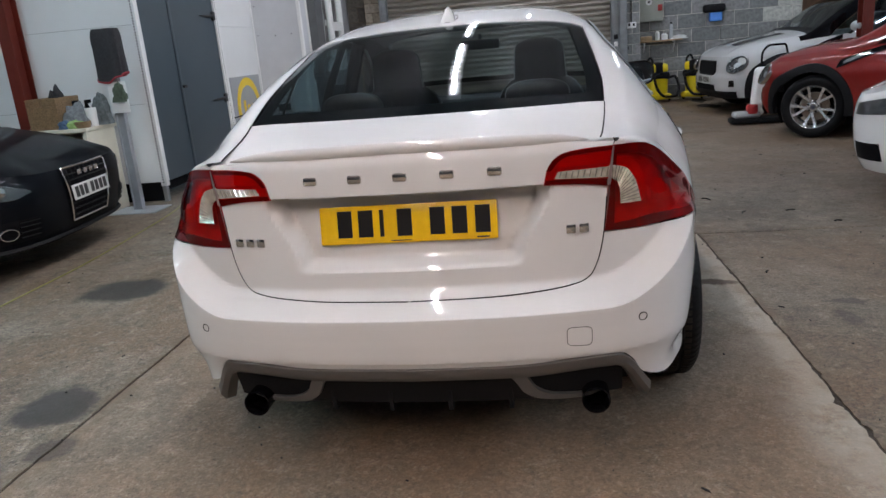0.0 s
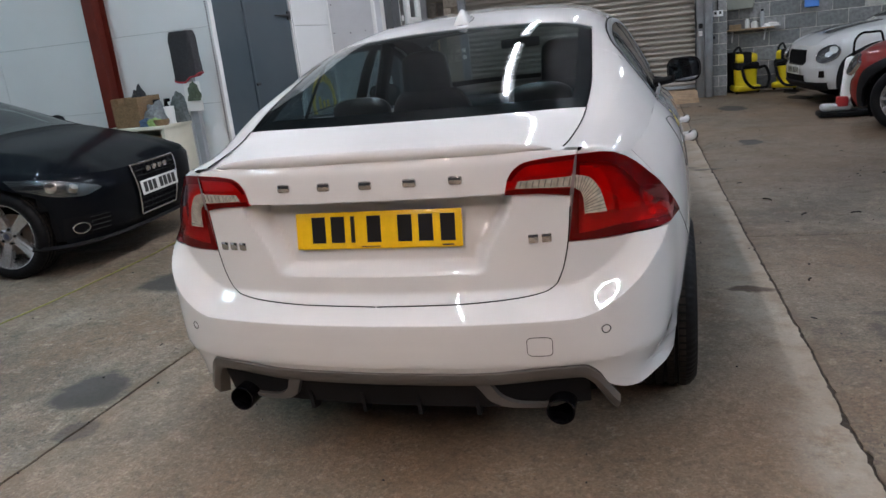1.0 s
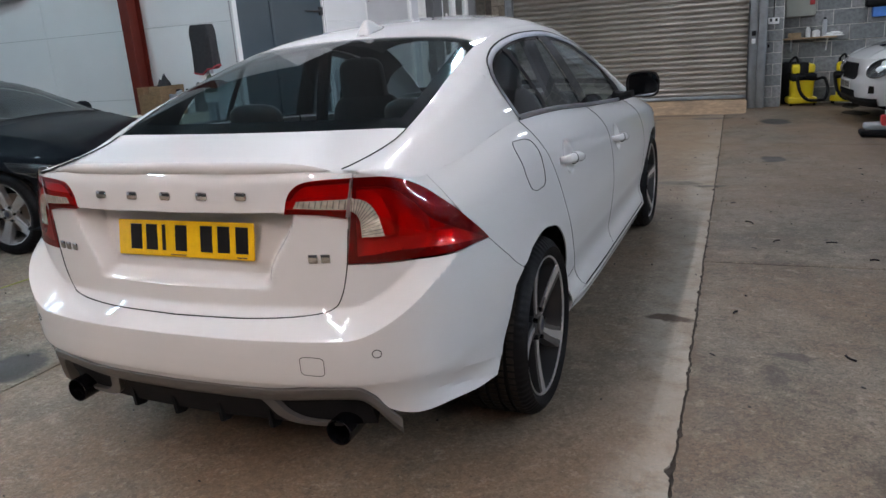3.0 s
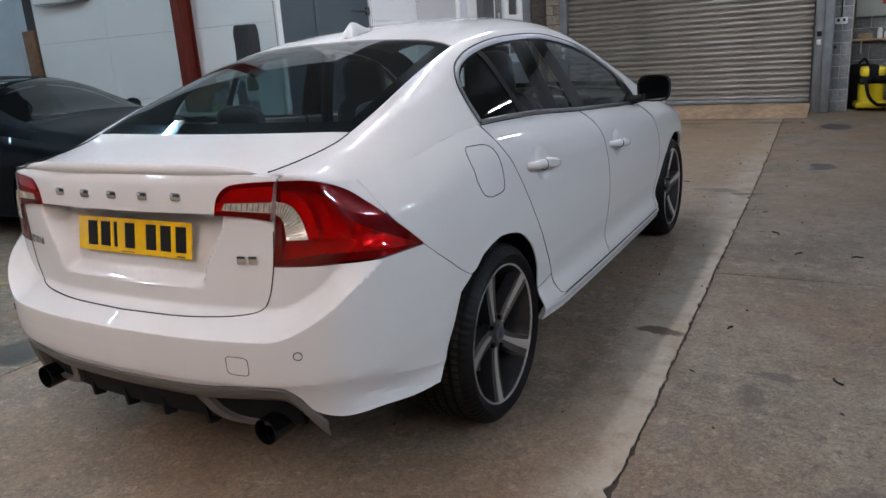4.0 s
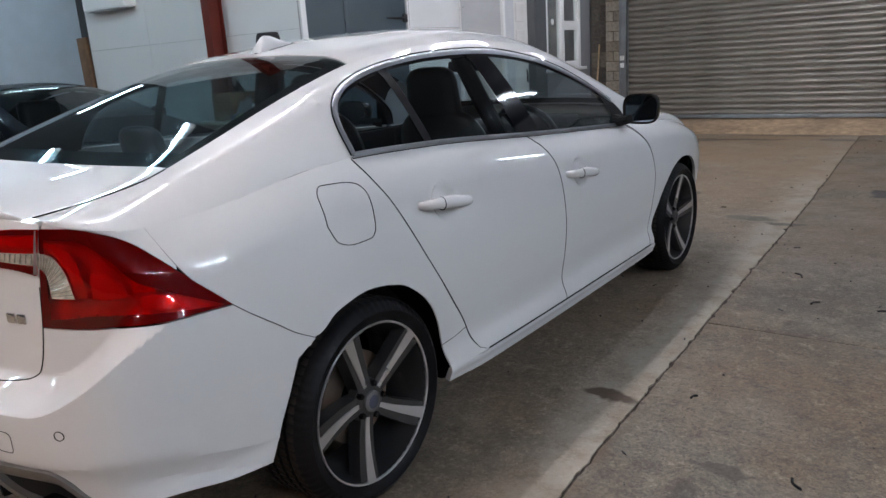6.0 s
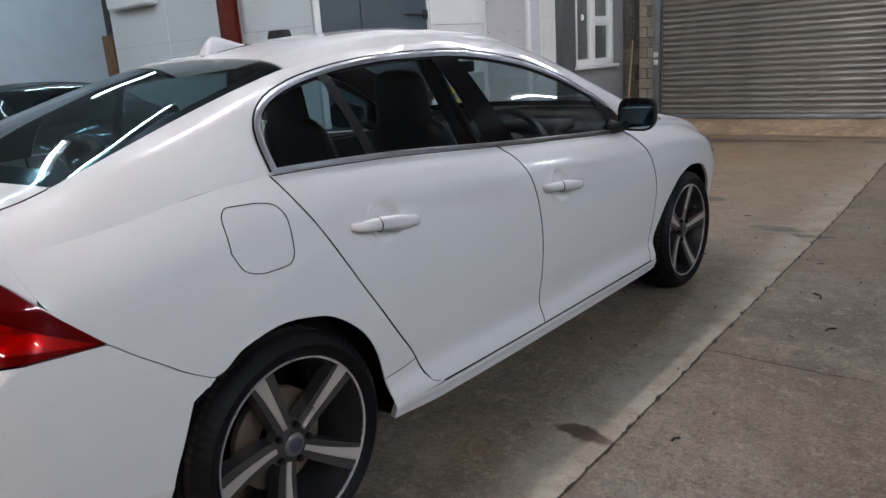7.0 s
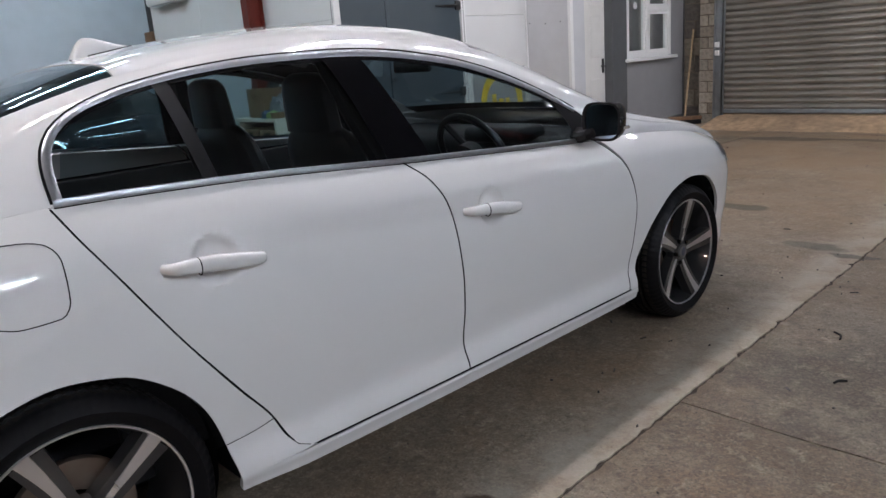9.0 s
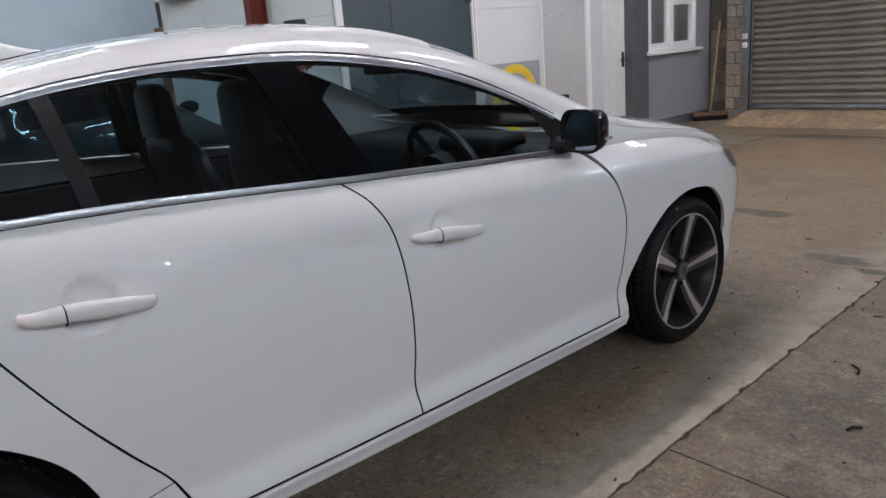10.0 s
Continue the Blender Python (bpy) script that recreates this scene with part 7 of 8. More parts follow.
# two compact crossovers
def compact(name, label, place, paint, roof, stripes, steer=0):
    k2 = Skin(rounded_plan(0.885, -0.72, 3.34, 0.52, 0.60), Curve((-2, 1.0), (-0.4, 1.02), (0.6, 0.99), (1.9, 0.94), (2.3, 0.91), (2.8, 0.855), (3.1, 0.81), (3.4, 0.775), (5, 0.755)), FLAT_IN, end_in(1.05), Curve((0.15, 0.12), (0.25, 0.05), (0.36, 0.0), (0.50, 0.0), (0.56, 0.03), (0.64, 0.035), (0.75, 0.06), (0.9, 0.16)),
              Curve((-0.8, 0.58), (-0.4, 0.62), (0.5, 0.62), (1.3, 0.61), (1.75, 0.64), (2.2, 0.70), (2.7, 0.66), (3.1, 0.56), (3.37, 0.35)),
              Curve((-0.8, 1.30), (-0.55, 1.45), (0.2, 1.49), (1.0, 1.48), (1.45, 1.42), (1.75, 1.29), (2.05, 1.10), (2.3, 0.985), (2.7, 0.93), (3.0, 0.88), (3.37, 0.77)),
              Curve((-0.8, 1.32), (-0.55, 1.50), (0.2, 1.555), (1.0, 1.545), (1.45, 1.48), (1.75, 1.345), (2.1, 1.11), (2.35, 1.02), (2.7, 0.975), (3.0, 0.92), (3.25, 0.83), (3.37, 0.76)), corner_r=(-0.8, -0.2), corner_f=(2.95, 3.3))
    wsm = wheel_mesh_set(0.325, 0.205, 0.222, 10, RIM_SILVER, RIM_SILVER, pairs=True)
    car = simple_car(name, label, place, k2, paint, roof, (0.0, 2.595), 0.325, wsm, Curve((-0.55, 0.0), (-0.5, 0.6), (-0.3, 0.85), (0.6, 0.88), (1.2, 0.84), (1.6, 0.66), (1.9, 0.3), (2.0, 0.0)), (-0.70, -0.55, -0.54, 1.48, 2.16, 2.27), arch=0.375, cladding=TRIM_BLACK, track=0.775, sill=0.24, steer=steer)
    for k in (1, -1):
        V = Vector((k, 1, 1))
        s = k2.s1 - 0.66
        p, n = V * k2.B(s, 0.67, 0.022), V * (k2.B(s, 0.67, 0.05) - k2.B(s, 0.67, 0.0)) + Vector((0, 0, 0.02))
        round_lamp(car, p, n, 0.150, 0.108, bpy.data.materials["dark_lamp_bowl"], tilt=-k * 24)
        part("fog_surround", sheet(lambda a, b, o: V * k2.B(a, b, o), [[(k2.s1 - 0.72, 0.36), (k2.s1 - 0.40, 0.36)], [(k2.s1 - 0.70, 0.50), (k2.s1 - 0.42, 0.50)]], 10, 5, off=0.004), paint, car)
        part("fog_lamp", sheet(lambda a, b, o: V * k2.B(a, b, o), [[(k2.s1 - 0.62, 0.385), (k2.s1 - 0.50, 0.385)], [(k2.s1 - 0.61, 0.47), (k2.s1 - 0.51, 0.47)]], 8, 4, off=0.009), GLOSS_BLACK, car)
        scut = sheet(lambda a, b, o: V * k2.B(a, b, o), [[(2.34, 0.72), (2.12, 0.80), (1.86, 0.90)], [(2.30, 0.80), (2.10, 0.875), (1.84, 0.95)]], 12, 5, off=0.012)
        part("side_scuttle", scut, GLOSS_BLACK, car, "black side scuttle with chrome strip")
        part("scuttle_strip", sheet(lambda a, b, o: V * k2.B(a, b, o), [[(2.27, 0.765), (2.12, 0.82), (2.02, 0.857)], [(2.25, 0.80), (2.11, 0.855), (2.02, 0.885)]], 8, 3, off=0.018), CHROME, car)
    nb = lambda x, z, off: Vector((x, 0, 0)) + Vector((0, 1, 1)) * k2.B(s_at(k2, x), z, off)
    part("grille", grid([[nb(x, z, 0.006) for x in np.linspace(-0.36 + q, 0.36 - q, 16)] for z, q in ((0.535, 0.06), (0.575, 0.0), (0.66, 0.0), (0.71, 0.05))], flip=True), GAP_BLACK, car, "black upper grille")
    part("lower_grille", grid([[nb(x, z, 0.006) for x in np.linspace(-0.40, 0.40, 16)] for z in (0.31, 0.36, 0.405)], flip=True), GAP_BLACK, car)
    ring = spline([(-0.36, 0.58), (-0.33, 0.715), (0.33, 0.715), (0.36, 0.58), (0.28, 0.53), (-0.28, 0.53), (-0.36, 0.58)], 50)[:-1]
    part("grille_trim", tube([nb(x, z, 0.008) for x, z in ring], 0.006, 6, closed=True), TRIM_BLACK, car)
    plate_on(car, k2, k2.s1, 0.465, PLATE_WHITE, 0, 0.015)
    part("chin", grid([[nb(x, z, o) for x in np.linspace(-0.80, 0.80, 30)] for z, o in ((0.22, 0.0), (0.25, 0.02), (0.30, 0.022), (0.325, 0.004))], flip=True), TRIM_BLACK, car, "black lower bumper edge")
    if stripes:
        for x in (-0.26, 0.26):
            rows = [[k2.U(y, 2 - (x + d) / k2.rail_x(y), 0.006) for y in np.linspace(2.4, 3.05, 20)] for d in (-0.10, 0.0, 0.10)]
            part("bonnet_stripe", grid(rows, flip=True), GLOSS_BLACK, car)
    return car


silver_compact = compact("silver_compact_car", "silver white compact crossover with black bonnet stripes", pose(5.905, 8.64, floor_z(4, 8.6), 0, 0, 96), PAINT_SILVER, GLOSS_BLACK, True)
red_compact = compact("red_compact_car", "red compact crossover with black arches and silver wheels", pose(5.52, 4.235, floor_z(4, 5.7), 0, 0, 43), PAINT_RED, PAINT_RED, False, 16)

sk3 = Skin(rounded_plan(0.90, -0.85, 3.45, 0.55, 0.58), Curve((-2, 0.95), (0, 0.98), (2.0, 0.93), (2.7, 0.86), (3.1, 0.78), (3.4, 0.74), (5, 0.72)), FLAT_IN, end_in(1.0), end_in(0.9),
           Curve((-0.9, 0.55), (0.2, 0.60), (1.2, 0.60), (2.0, 0.68), (2.7, 0.66), (3.1, 0.55), (3.45, 0.3)),
           Curve((-0.9, 1.05), (-0.3, 1.25), (0.4, 1.40), (1.1, 1.40), (1.6, 1.25), (2.2, 0.99), (2.7, 0.91), (3.1, 0.83), (3.45, 0.73)),
           Curve((-0.9, 1.08), (-0.3, 1.30), (0.4, 1.45), (1.1, 1.46), (1.6, 1.31), (2.25, 1.03), (2.7, 0.96), (3.1, 0.88), (3.45, 0.73)), corner_r=(-0.9, -0.3), corner_f=(2.9, 3.35))
white_hatch = simple_car("white_hatchback_car", "white hatchback car with black lower grille", pose(5.73, 1.50, 0, 0, 0, 58), sk3, PAINT_WHITE, PAINT_WHITE, (0.0, 2.6), 0.32, ws,
                         Curve((-0.3, 0.0), (-0.2, 0.6), (0.2, 0.85), (1.0, 0.86), (1.5, 0.66), (1.9, 0.2), (1.95, 0.0)), (-0.75, -0.25, -0.24, 1.2, 2.2, 2.3))
for k in (1, -1):
    V = Vector((k, 1, 1))
    lens, lid = [(sk3.s1 - 0.45, 0.60), (sk3.s1 - 0.95, 0.62)], [(sk3.s1 - 0.47, 0.68), (sk3.s1 - 1.0, 0.74)]
    hb = part("headlamp", sheet(lambda a, b, o: V * sk3.B(a, b, o), [lens, lid], 16, 6, off=0.004), bpy.data.materials["dark_lamp_bowl"], white_hatch)
    o = part("cover", sheet(lambda a, b, o: V * sk3.B(a, b, o), [lens, lid], 16, 6, off=0.012), GLASS_CLEAR, hb)
    o.visible_shadow = False
    part("air_intake", sheet(lambda a, b, o: V * sk3.B(a, b, o), [[(sk3.s1 - 0.85, 0.30), (sk3.s1 - 0.45, 0.30)], [(sk3.s1 - 0.82, 0.42), (sk3.s1 - 0.47, 0.42)]], 12, 5, off=0.004), GAP_BLACK, white_hatch)
part("grille", grid([[Vector((x, 0, 0)) + Vector((0, 1, 1)) * sk3.B(s_at(sk3, x), z, 0.005) for x in np.linspace(-0.40, 0.40, 16)] for z in (0.42, 0.5, 0.62)], flip=True), GAP_BLACK, white_hatch)


# ---- loose things ----
CLOTH_DARK = surface("dark_grey_towel", (0.022, 0.022, 0.025), 0.95, vary=0.3, scale=60, bump=0.8, bump_scale=180)
CLOTH_RED = surface("red_cloth_edge", (0.30, 0.03, 0.04), 0.9, vary=0.2, scale=60)
CLOTH_GREY = surface("grey_cloth", (0.20, 0.21, 0.22), 0.95, vary=0.25, scale=50, bump=0.7, bump_scale=150)
CLOTH_GREEN = surface("olive_green_cloth", (0.07, 0.09, 0.06), 0.95, vary=0.3, scale=40, bump=0.7, bump_scale=150)
CLOTH_GREYGREEN = surface("grey_green_towel", (0.13, 0.15, 0.15), 0.95, vary=0.3, scale=40, bump=0.7, bump_scale=150)
CLOTH_LIME = surface("lime_green_cloth", (0.24, 0.36, 0.12), 0.95, vary=0.2, scale=40, bump=0.6, bump_scale=150)
CLOTH_BLUE = surface("blue_cloth", (0.05, 0.09, 0.16), 0.95, vary=0.2, scale=40, bump=0.6, bump_scale=150)
WICKER = surface("woven_brown_wicker", (0.20, 0.125, 0.062), 0.8, vary=0.35, scale=70, bump=0.9, bump_scale=110)
CREAM = surface("cream_cabinet_paint", (0.60, 0.57, 0.46), 0.55, vary=0.04)
VAC_YELLOW = surface("yellow_plastic", (0.72, 0.56, 0.015), 0.4, vary=0.06, scale=20)
PAPER = surface("white_paper", (0.75, 0.75, 0.73), 0.8, vary=0.03)
BLUE_ROLL = surface("blue_paper_roll", (0.10, 0.28, 0.75), 0.85, vary=0.08)
GREY_PLASTIC = surface("grey_plastic", (0.38, 0.39, 0.40), 0.45, vary=0.06)
CABLE_YELLOW = surface("yellow_green_cable", (0.26, 0.26, 0.06), 0.5, vary=0.08)


def blob(rx, ry, rz, amp, seed, sub=4, flat=True):
    """A crumpled heap of cloth, resting on its underside."""
    bm = bmesh.new()
    bmesh.ops.create_icosphere(bm, subdivisions=sub, radius=1)
    for v in bm.verts:
        n = noise.noise(v.co * 2.2 + Vector((seed, 0, 0))) + 0.5 * noise.noise(v.co * 5 + Vector((0, seed, 0))) + 0.25 * noise.noise(v.co * 11 + Vector((0, 0, seed)))
        v.co = v.co * (1 + amp * n)
        v.co = Vector((v.co.x * rx, v.co.y * ry, max(0.0, v.co.z + 0.25) * rz))
    return bm


# stand with a covered head
stand = thing("display_stand", "grey steel stand with a dark towel hung over its head", "stand", pose(-3.56, 3.66, 0))
part("base_plate", box(-0.24, 0.24, -0.17, 0.17, 0, 0.012, 0.003), STAND_GREY, stand)
bm = box(-0.045, -0.038, -0.03, 0.03, 0.012, 1.62, 0.002)
box(0.038, 0.045, -0.03, 0.03, 0.012, 1.62, 0.002, bm)
box(-0.045, 0.045, -0.004, 0.004, 0.012, 1.62, 0, bm)
part("post", bm, STAND_GREY, stand)
part("head", box(-0.115, 0.115, -0.05, 0.04, 1.27, 1.66, 0.03), TRIM_BLACK, stand)
rows = []
for i in range(25):
    u = i / 24
    z = 1.695 - 0.43 * max(0.0, u - 1 / 24)
    ring = []
    for j in range(40):
        a = 2 * math.pi * j / 40
        k = 0.9 + 0.1 * soft(0, 0.2, u) + 0.05 * u
        fold = 1 + 0.05 * u * math.sin(9 * a + 2 * u) + 0.03 * noise.noise((math.cos(a) * 2, math.sin(a) * 2, u * 3))
        ca, sa = math.cos(a), math.sin(a)
        cap = (0.80 + 0.20 * math.sqrt(min(1, u * 14))) if u > 0 else 0.02
        k *= 1.04 + 0.06 * soft(0.0, 0.35, u) * (1 - soft(0.25, 0.45, u)) * (ca < -0.5)
        ring.append((0.122 * k * fold * cap * math.copysign(abs(ca) ** 0.4, ca), 0.068 * k * fold * cap * math.copysign(abs(sa) ** 0.6, sa), z + 0.018 * soft(0.7, 1.0, u) * math.sin(a * 2 + 1) - 0.05 * soft(0.6, 1.0, u) * (ca < 0)))
    rows.append(ring)
towel = tagged(part("towel", grid(rows, closed=True, flip=True), CLOTH_DARK), "dark grey towel with a red hem over the stand's head", "towel")
towel.matrix_basis = pose(-3.56, 3.66, 0)
part("hem", tube([Vector(p) for p in rows[-1]], 0.009, 6, closed=True), CLOTH_RED, towel)
board = thing("notice_board", "small white board on the stand with an olive rag", "board", pose(-3.52, 3.615, 0.94))
part("sheet", box(-0.09, 0.09, -0.006, 0.0, 0, 0.28, 0.003), PAPER, board)
bm = blob(0.065, 0.022, 0.125, 0.45, 3.0)
rag = tagged(part("rag", bm, CLOTH_GREEN), "olive green rag hung on the white board", "rag")
rag.matrix_basis = pose(-3.50, 3.592, 1.04)

# cabinet with baskets
cab = thing("cabinet", "cream cabinet with wicker drawers beside the red column", "cabinet", pose(-4.10, 3.72, 0))
part("tabletop", box(-0.52, 0.28, -0.25, 0.25, 0.80, 0.835, 0.006), CREAM, cab)
part("side_panel", box(0.22, 0.26, -0.23, 0.23, 0, 0.80, 0.003), CREAM, cab)
part("side_panel", box(-0.50, -0.46, -0.23, 0.23, 0, 0.80, 0.003), CREAM, cab)
part("back_panel", box(-0.46, 0.22, 0.20, 0.22, 0, 0.80), CREAM, cab)
part("shelf", box(-0.46, 0.22, -0.22, 0.20, 0.40, 0.42), CREAM, cab)
part("shelf", box(-0.46, 0.22, -0.22, 0.20, 0.05, 0.08), CREAM, cab)
for x in (-0.29, 0.05):
    for z in (0.45, 0.10):
        d = part("basket_drawer", box(x - 0.155, x + 0.155, -0.22, 0.18, z, z + 0.27, 0.02), WICKER, cab, "woven wicker drawer")
        # black plate on the drawer front stands for the shade inside a grip hole
        part("grip_hole_shade", box(x - 0.06, x + 0.06, -0.224, -0.218, z + 0.19, z + 0.24, 0.002), GAP_BLACK, d)
basket = thing("basket", "brown wicker basket with a grip notch in its front", "basket", pose(-4.28, 3.73, 0.835))
# front with a grip notch in its upper edge
bm = box(-0.155, 0.155, -0.18, -0.16, 0, 0.215, 0.006)
box(-0.155, -0.075, -0.18, -0.16, 0.215, 0.29, 0.004, bm)
box(0.005, 0.155, -0.18, -0.16, 0.215, 0.29, 0.004, bm)
for a in ((-0.155, 0.155, 0.16, 0.18), (-0.155, -0.135, -0.16, 0.16), (0.135, 0.155, -0.16, 0.16)):
    box(*a, 0, 0.29, 0.006, bm)
box(-0.145, 0.145, -0.17, 0.17, 0, 0.02, 0, bm)
part("wall", bm, WICKER, basket)
for k in range(14):
    z = 0.012 + k * 0.0205
    for x0, x1 in (((-0.157, 0.157),) if z < 0.212 else ((-0.157, -0.077), (0.007, 0.157))):
        part("weave", tube([(x0, -0.182, z), (x1, -0.182, z)], 0.0032, 5), WICKER, basket)
o = tagged(part("folded_cloth", blob(0.10, 0.09, 0.27, 0.3, 8.0), CLOTH_DARK), "black cloth stuffed in the basket", "cloth")
o.matrix_basis = pose(-4.25, 3.75, 0.857)
for nm, mat, lab, x, y, r, sd in (("cloth_heap", CLOTH_GREY, "crumpled grey cloths on the cabinet", -4.00, 3.66, (0.13, 0.10, 0.17), 1), ("lime_cloth", CLOTH_LIME, "lime green cloth on the cabinet", -3.97, 3.55, (0.10, 0.05, 0.055), 2),
                                  ("blue_cloth", CLOTH_BLUE, "blue cloth on the cabinet", -4.07, 3.54, (0.06, 0.05, 0.06), 4), ("towel_heap", CLOTH_GREYGREEN, "grey green cloth on the cabinet", -3.86, 3.83, (0.085, 0.08, 0.22), 5)):
    o = tagged(part(nm, blob(*r, 0.3, sd), mat), lab, "cloth")
    o.matrix_basis = pose(x, y, 0.835)
tub = thing("plastic_tub", "brown shallow tub on the cabinet", "tub", pose(-3.90, 3.56, 0.835) @ Matrix.Diagonal((0.75, 0.75, 1, 1)))
part("wall", lathe([(0.085, 0.0), (0.10, 0.06), (0.094, 0.06), (0.08, 0.01), (0.0001, 0.01)], 28, m=pose(0, 0, 0, 0, -90, 0)), WICKER, tub)
cup = thing("paper_cup", "white paper roll on the cabinet", "roll", pose(-3.875, 3.68, 0.835))
part("wall", cyl(0.048, 0.052, (0, 0, 0), (0, 0, 0.17), 24), PAPER, cup)
for x, mat in ((-3.97, GLOSS_BLACK), (-4.10, TRIM_BLACK)):
    bt = thing("spray_bottle", "black spray bottle on the cabinet", "bottle", pose(x, 3.78, 0.835), group="spray bottles")
    part("body", lathe([(0.0001, 0), (0.04, 0.0), (0.042, 0.14), (0.018, 0.19), (0.016, 0.21)], 20, m=pose(0, 0, 0, 0, -90, 0)), mat, bt)
    part("trigger", box(-0.014, 0.05, -0.012, 0.012, 0.21, 0.245, 0.005), mat, bt)

# yellow tub vacuums
def vacuum(place, label):
    v = thing("vacuum_cleaner", label, "vacuum", place, group="yellow vacuums")
    part("base", box(-0.20, 0.20, -0.17, 0.17, 0.03, 0.12, 0.03, seg=3), VAC_YELLOW, v)
    rows = [[((0.155 + 0.01 * q) * math.copysign(abs(math.cos(a)) ** 0.6, math.cos(a)), (0.145 + 0.01 * q) * math.copysign(abs(math.sin(a)) ** 0.6, math.sin(a)), z) for a in np.linspace(0, 2 * math.pi, 33)[:-1]] for z, q in ((0.10, 0), (0.25, 0.5), (0.40, 1.0))]
    part("tank", grid(rows, closed=True), VAC_YELLOW, v)
    part("motor_head", box(-0.175, 0.175, -0.165, 0.16, 0.355, 0.47, 0.04, seg=3), TRIM_BLACK, v)
    part("lid", box(-0.155, 0.155, -0.14, 0.13, 0.455, 0.60, 0.045, seg=3), VAC_YELLOW, v)
    part("lid_band", box(-0.065, 0.065, -0.155, 0.14, 0.45, 0.625, 0.03, seg=2), TRIM_BLACK, v)
    part("handle", tube(spline([(-0.16, 0, 0.48), (-0.17, 0, 0.63), (-0.10, 0, 0.70), (-0.06, 0, 0.62)], 14), 0.018, 8), TRIM_BLACK, v)
    part("knob", cyl(0.035, 0.03, (0.03, -0.16, 0.44), (0.03, -0.185, 0.44), 16), TRIM_BLACK, v)
    part("hose", tube(spline([(0.0, -0.16, 0.43), (-0.10, -0.21, 0.40), (-0.06, -0.22, 0.22), (0.08, -0.22, 0.08), (0.28, -0.12, 0.07), (0.36, 0.0, 0.22), (0.30, 0.05, 0.38), (0.18, 0.02, 0.36)], 50), 0.022, 8), TRIM_BLACK, v)
    for x in (-0.16, 0.16):
        for y in (-0.13, 0.13):
            part("castor", cyl(0.03, 0.03, (x - 0.012, y, 0.03), (x + 0.012, y, 0.03), 12), TRIM_BLACK, v)
    return v


vacuum(pose(2.14, 9.92, floor_z(2, 9.9), 0, 0, 8), "yellow and black tub vacuum cleaner against the block wall")
vacuum(pose(2.78, 10.02, floor_z(2, 9.9), 0, 0, -35), "yellow and black tub vacuum half behind the silver car")
bin_ = thing("black_bin", "black plastic bin in the corner of the block wall", "bin", pose(1.95, 10.15, floor_z(2, 10)))
part("wall", box(-0.09, 0.2, -0.12, 0.12, 0, 0.62, 0.03), TRIM_BLACK, bin_)

# wall shelf and what stands on it
shelf = thing("wall_shelf", "pale wooden shelf on white brackets", "shelf", pose(2.22, WALL_Y - 0.10, 1.03))
part("board", box(-0.38, 0.36, -0.16, 0.055, 0, 0.025, 0.003), WOOD, shelf)
for x in (-0.24, 0.24):
    bm = box(x - 0.012, x + 0.012, 0.03, 0.055, -0.22, 0.0)
    box(x - 0.012, x + 0.012, -0.14, 0.05, -0.02, 0.0, 0, bm)
    tube([(x, -0.12, -0.015), (x, 0.045, -0.19)], 0.01, 6, bm=bm)
    part("bracket", bm, UPVC, shelf)
sz = 1.055
for nm, lab, x, mat, h, r in (("bottle", "white plastic bottle on the wall shelf", 2.20, PAPER, 0.15, 0.035), ("jar", "small white jar on the wall shelf", 2.31, UPVC, 0.10, 0.055), ("spray_can", "tall dark spray can on the wall shelf", 2.42, GREY_PLASTIC, 0.27, 0.032)):
    bt = thing(nm, lab, nm.replace("_", " "), pose(x, WALL_Y - 0.14, sz))
    part("body", lathe([(0.0001, 0), (r, 0), (r, h * 0.8), (r * 0.6, h * 0.9)], 20, m=pose(0, 0, 0, 0, -90, 0)), mat, bt)
    part("cap", lathe([(r * 0.6, h * 0.88), (r * 0.6, h), (0.0001, h)], 16, m=pose(0, 0, 0, 0, -90, 0)), TRIM_BLACK if h > 0.2 else UPVC, bt)
bx = thing("small_box", "brown card box on the wall shelf", "box", pose(2.02, WALL_Y - 0.14, sz))
part("body", box(-0.09, 0.09, -0.05, 0.05, 0, 0.075, 0.003), WOOD, bx)
o = tagged(part("crumpled_paper", blob(0.12, 0.05, 0.045, 0.4, 6), PAPER), "crumpled white paper on the wall shelf", "paper")
o.matrix_basis = pose(2.55, WALL_Y - 0.15, sz)

fuse = thing("fuse_box", "grey green electrical enclosure on the block wall", "fuse box", pose(2.08, WALL_Y - 0.01, 1.36))
part("body", box(-0.20, 0.21, -0.17, 0.03, 0, 0.62, 0.008), GREY_METAL, fuse)
part("door", box(-0.19, 0.20, -0.18, -0.17, 0.01, 0.61, 0.004), GREY_METAL, fuse)
part("sticker", cyl(0.05, 0.05, (-0.02, -0.183, 0.31), (-0.02, -0.180, 0.31), 20), PAPER, fuse)
part("sticker_mark", cyl(0.022, 0.022, (-0.02, -0.186, 0.31), (-0.02, -0.183, 0.31), 12), INK, fuse)
part("switch", box(0.12, 0.19, -0.21, -0.18, 0.16, 0.26, 0.01), surface("red_switch", (0.4, 0.03, 0.03), 0.4), fuse)
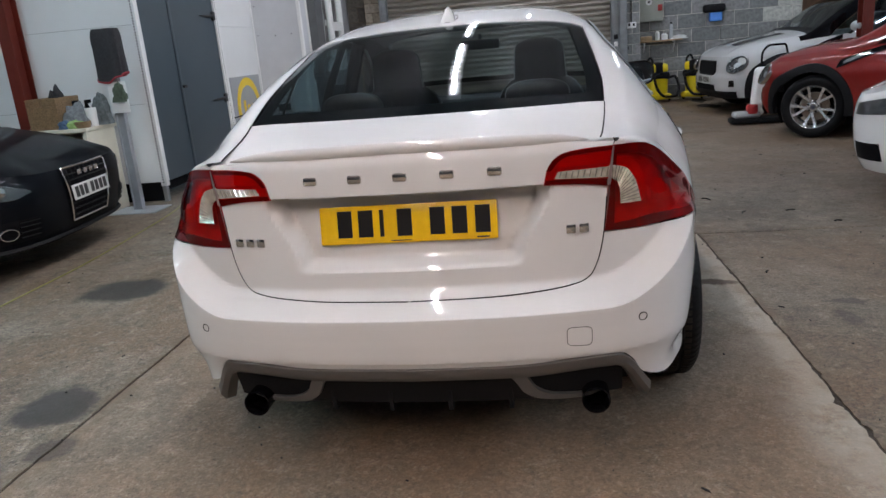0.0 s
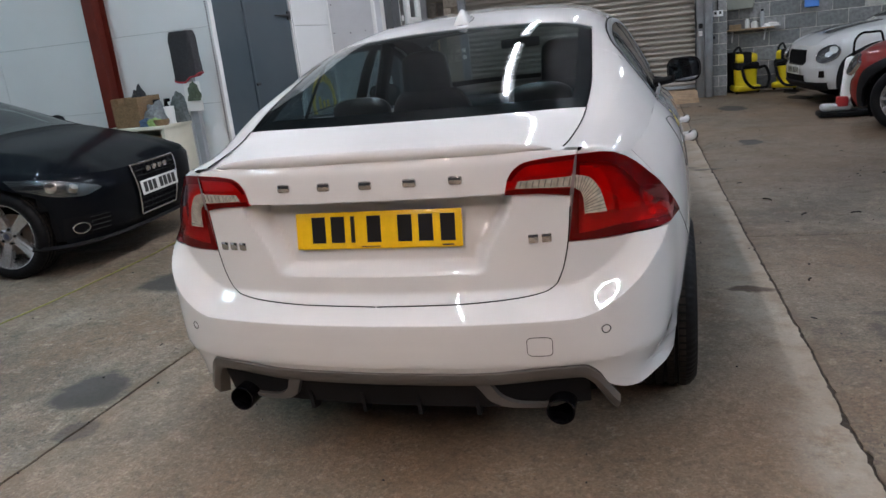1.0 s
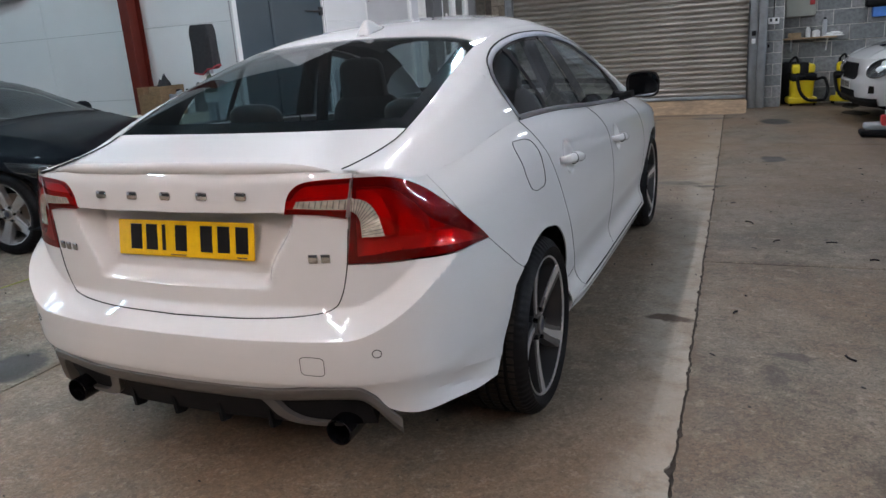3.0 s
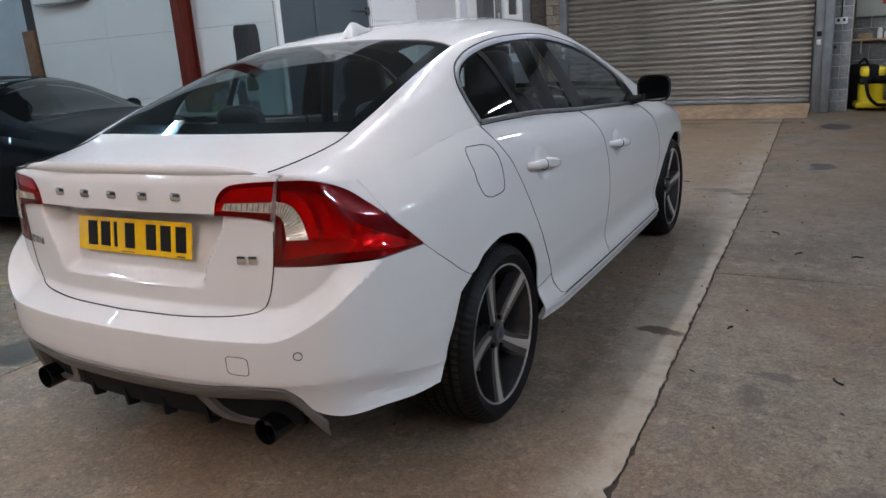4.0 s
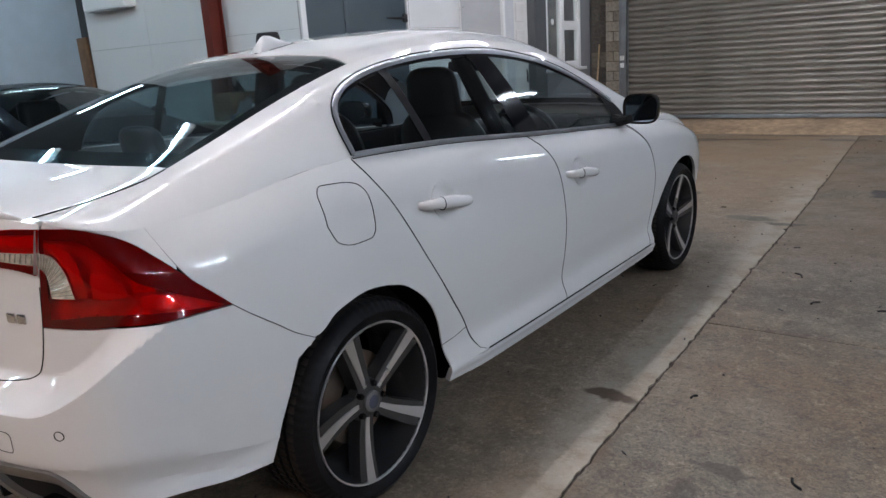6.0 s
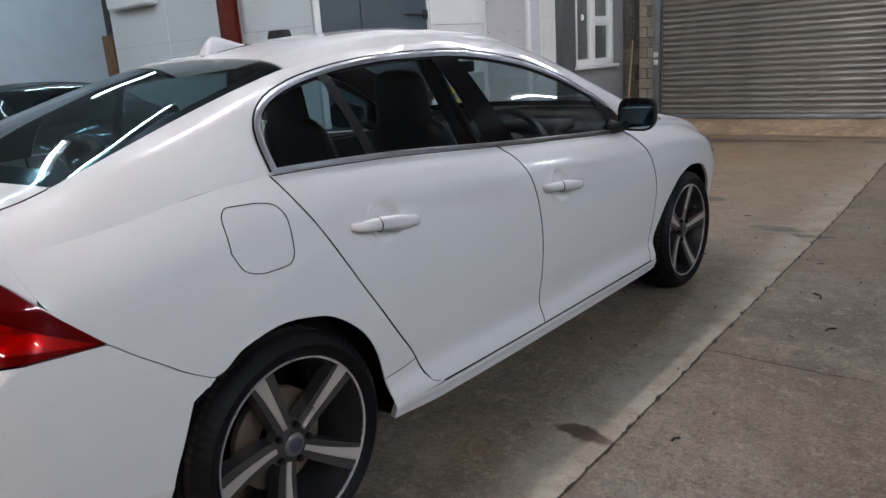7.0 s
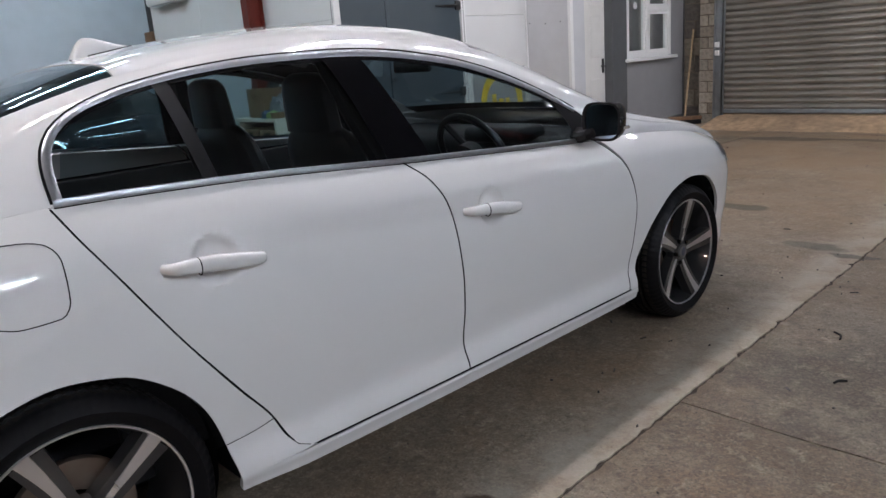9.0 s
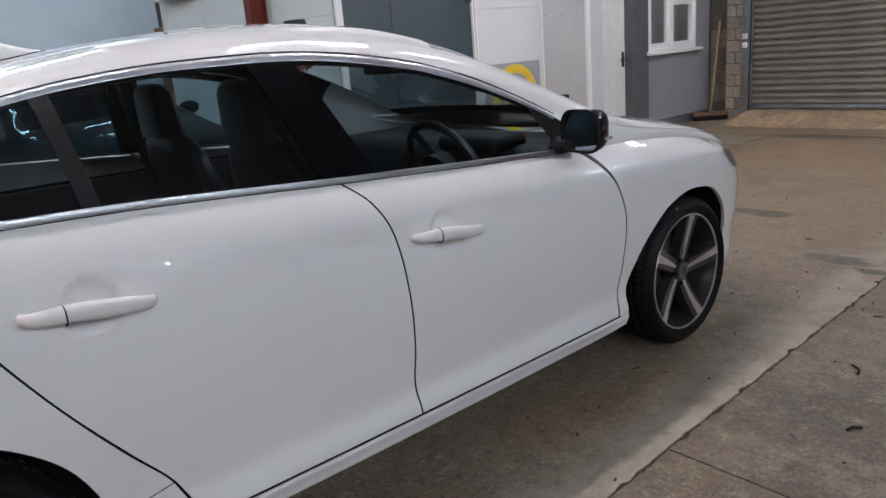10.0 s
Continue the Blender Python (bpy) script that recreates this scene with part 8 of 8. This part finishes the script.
for x, z, lab in ((1.72, 1.28, "white double socket on the block pier"),):
    so = thing("wall_socket", lab, "socket", pose(x, 9.74, z))
    part("plate", box(-0.075, 0.075, -0.045, -0.01, 0, 0.09, 0.006), UPVC, so)
    for dx in (-0.035, 0.035):
        part("rocker", box(dx - 0.02, dx + 0.02, -0.05, -0.045, 0.02, 0.06, 0.003), TRIM_BLACK, so)
    part("cable", tube([(0.02, -0.02, 0.09), (0.02, -0.02, 0.9)], 0.012, 8), TRIM_BLACK, so)
so = thing("isolator_switch", "small white isolator on the block pier", "switch", pose(1.66, 9.74, 0.93))
part("body", box(-0.03, 0.03, -0.06, -0.01, 0, 0.10, 0.008), UPVC, so)
part("lever", box(-0.012, 0.012, -0.075, -0.06, 0.03, 0.07, 0.003), TRIM_BLACK, so)
roll = thing("paper_dispenser", "black wall dispenser with a blue paper roll", "dispenser", pose(3.11, WALL_Y - 0.02, 1.42))
part("hood", box(-0.18, 0.16, -0.19, 0.03, 0.0, 0.13, 0.04, seg=3), TRIM_BLACK, roll)
part("roll", box(-0.08, 0.12, -0.14, -0.03, -0.14, 0.03, 0.02, seg=3), BLUE_ROLL, roll)

# floor scrubber between the compact cars
scr = thing("floor_scrubber", "grey upright floor machine with a black base and red catch", "machine", pose(2.86, 6.86, floor_z(2.9, 6.9), 0, 0, 0))
part("base", box(-0.25, 0.40, -0.12, 0.14, 0.015, 0.075, 0.015), TRIM_BLACK, scr)
part("head", box(-0.22, 0.10, -0.08, 0.10, 0.075, 0.155, 0.035, seg=3), GREY_PLASTIC, scr)
part("catch", box(-0.06, 0.06, -0.085, 0.02, 0.12, 0.24, 0.02), surface("red_plastic", (0.45, 0.025, 0.03), 0.4), scr)
bm = box(-0.03, 0.15, -0.06, 0.07, 0.10, 0.68, 0.05, seg=3)
for v in bm.verts:
    v.co.x += 0.10 * (v.co.z - 0.1)
part("tank", bm, PAPER, scr, "pale grey upright tank")
part("handle", tube(spline([(0.10, 0.0, 0.66), (0.11, 0, 0.84), (0.20, 0, 0.93), (0.36, 0, 0.93), (0.42, 0, 0.72)], 20), 0.013, 8), GLOSS_BLACK, scr)

# broom in the corner
br = thing("broom", "wide broom with a wooden handle leaning in the corner", "broom", pose(-2.68, 9.44, floor_z(-2.7, 9.44), 0, 0, 43))
part("handle", tube([(0.0, 0.0, 0.11), (0.19, 0.30, 1.30)], 0.014, 8), WOOD, br)
part("head", box(-0.23, 0.23, -0.05, 0.05, 0.06, 0.115, 0.008), BROWN_WOOD, br)
part("bristles", box(-0.22, 0.22, -0.055, 0.055, 0.0, 0.065, 0.006), TRIM_BLACK, br)

# wall unit on the booth, cable on the floor
unit = thing("wall_heater", "white wall-mounted heater high on the booth panel", "heater", pose(-6.80, BY - 0.10, 2.20))
part("body", box(-0.48, 0.48, -0.08, 0.10, 0, 0.34, 0.03, seg=3), UPVC, unit)
part("grille", box(-0.34, 0.34, -0.07, 0.05, -0.006, 0.004), GREY_PLASTIC, unit)
cable = thing("floor_cable", "thin yellow green cable lying across the floor", "cable")
part("lead", tube([(x, y, 0.006) for x, y in spline([(-4.6, -3.5), (-3.6, -1.6), (-3.05, -0.2), (-2.93, 0.96), (-2.93, 1.6), (-3.0, 2.5), (-3.12, 3.45), (-3.3, 4.3), (-3.2, 6.0)], 90)], 0.0045, 6), CABLE_YELLOW, cable)

# rubber crumbs and grit lying about
rnd = random.Random(11)
bm = bmesh.new()
for i in range(520):
    x, y = (rnd.uniform(-2.9, 3.2), rnd.uniform(-2.2, 9.0)) if i < 380 else (rnd.uniform(0.9, 3.4), rnd.uniform(2.8, 8.8))
    a, w, l, h = rnd.uniform(0, 3.1), rnd.uniform(0.0015, 0.005), rnd.uniform(0.002, 0.008) * (1 if rnd.random() < 0.85 else 3.0), rnd.uniform(0.002, 0.005)
    if y < 0.4:
        w, l = w * 0.8, l * 0.8
    m = Matrix.Translation((x, y, floor_z(x, y) + h * 0.5)) @ Matrix.Rotation(a, 4, "Z") @ Matrix.Diagonal((l * 2, w * 2, h * 2, 1))
    made = bmesh.ops.create_cone(bm, cap_ends=True, segments=5, radius1=0.6, radius2=0.4, depth=1.0, matrix=m)
tagged(part("floor_debris", bm, BLACK_IRON), "scattered dark crumbs and scraps on the concrete", "debris", kind="stuff")
for x, y, a, l in ((1.712, 2.44, 60, 0.055), (1.552, 2.90, -50, 0.085), (2.02, 2.44, 10, 0.06), (2.21, 2.10, 5, 0.045), (1.514, 1.12, 70, 0.035), (1.96, 0.685, 130, 0.06)):
    s_ = tagged(part("rubber_scrap", tube(spline([(-l / 2, 0, 0.005), (0, l * 0.12, 0.006), (l / 2, -l * 0.1, 0.005)], 8), 0.0045, 6), TRIM_BLACK), "short black rubber scrap on the concrete", "scrap", group="rubber scraps")
    s_.matrix_basis = pose(x, y, floor_z(x, y), 0, 0, a)
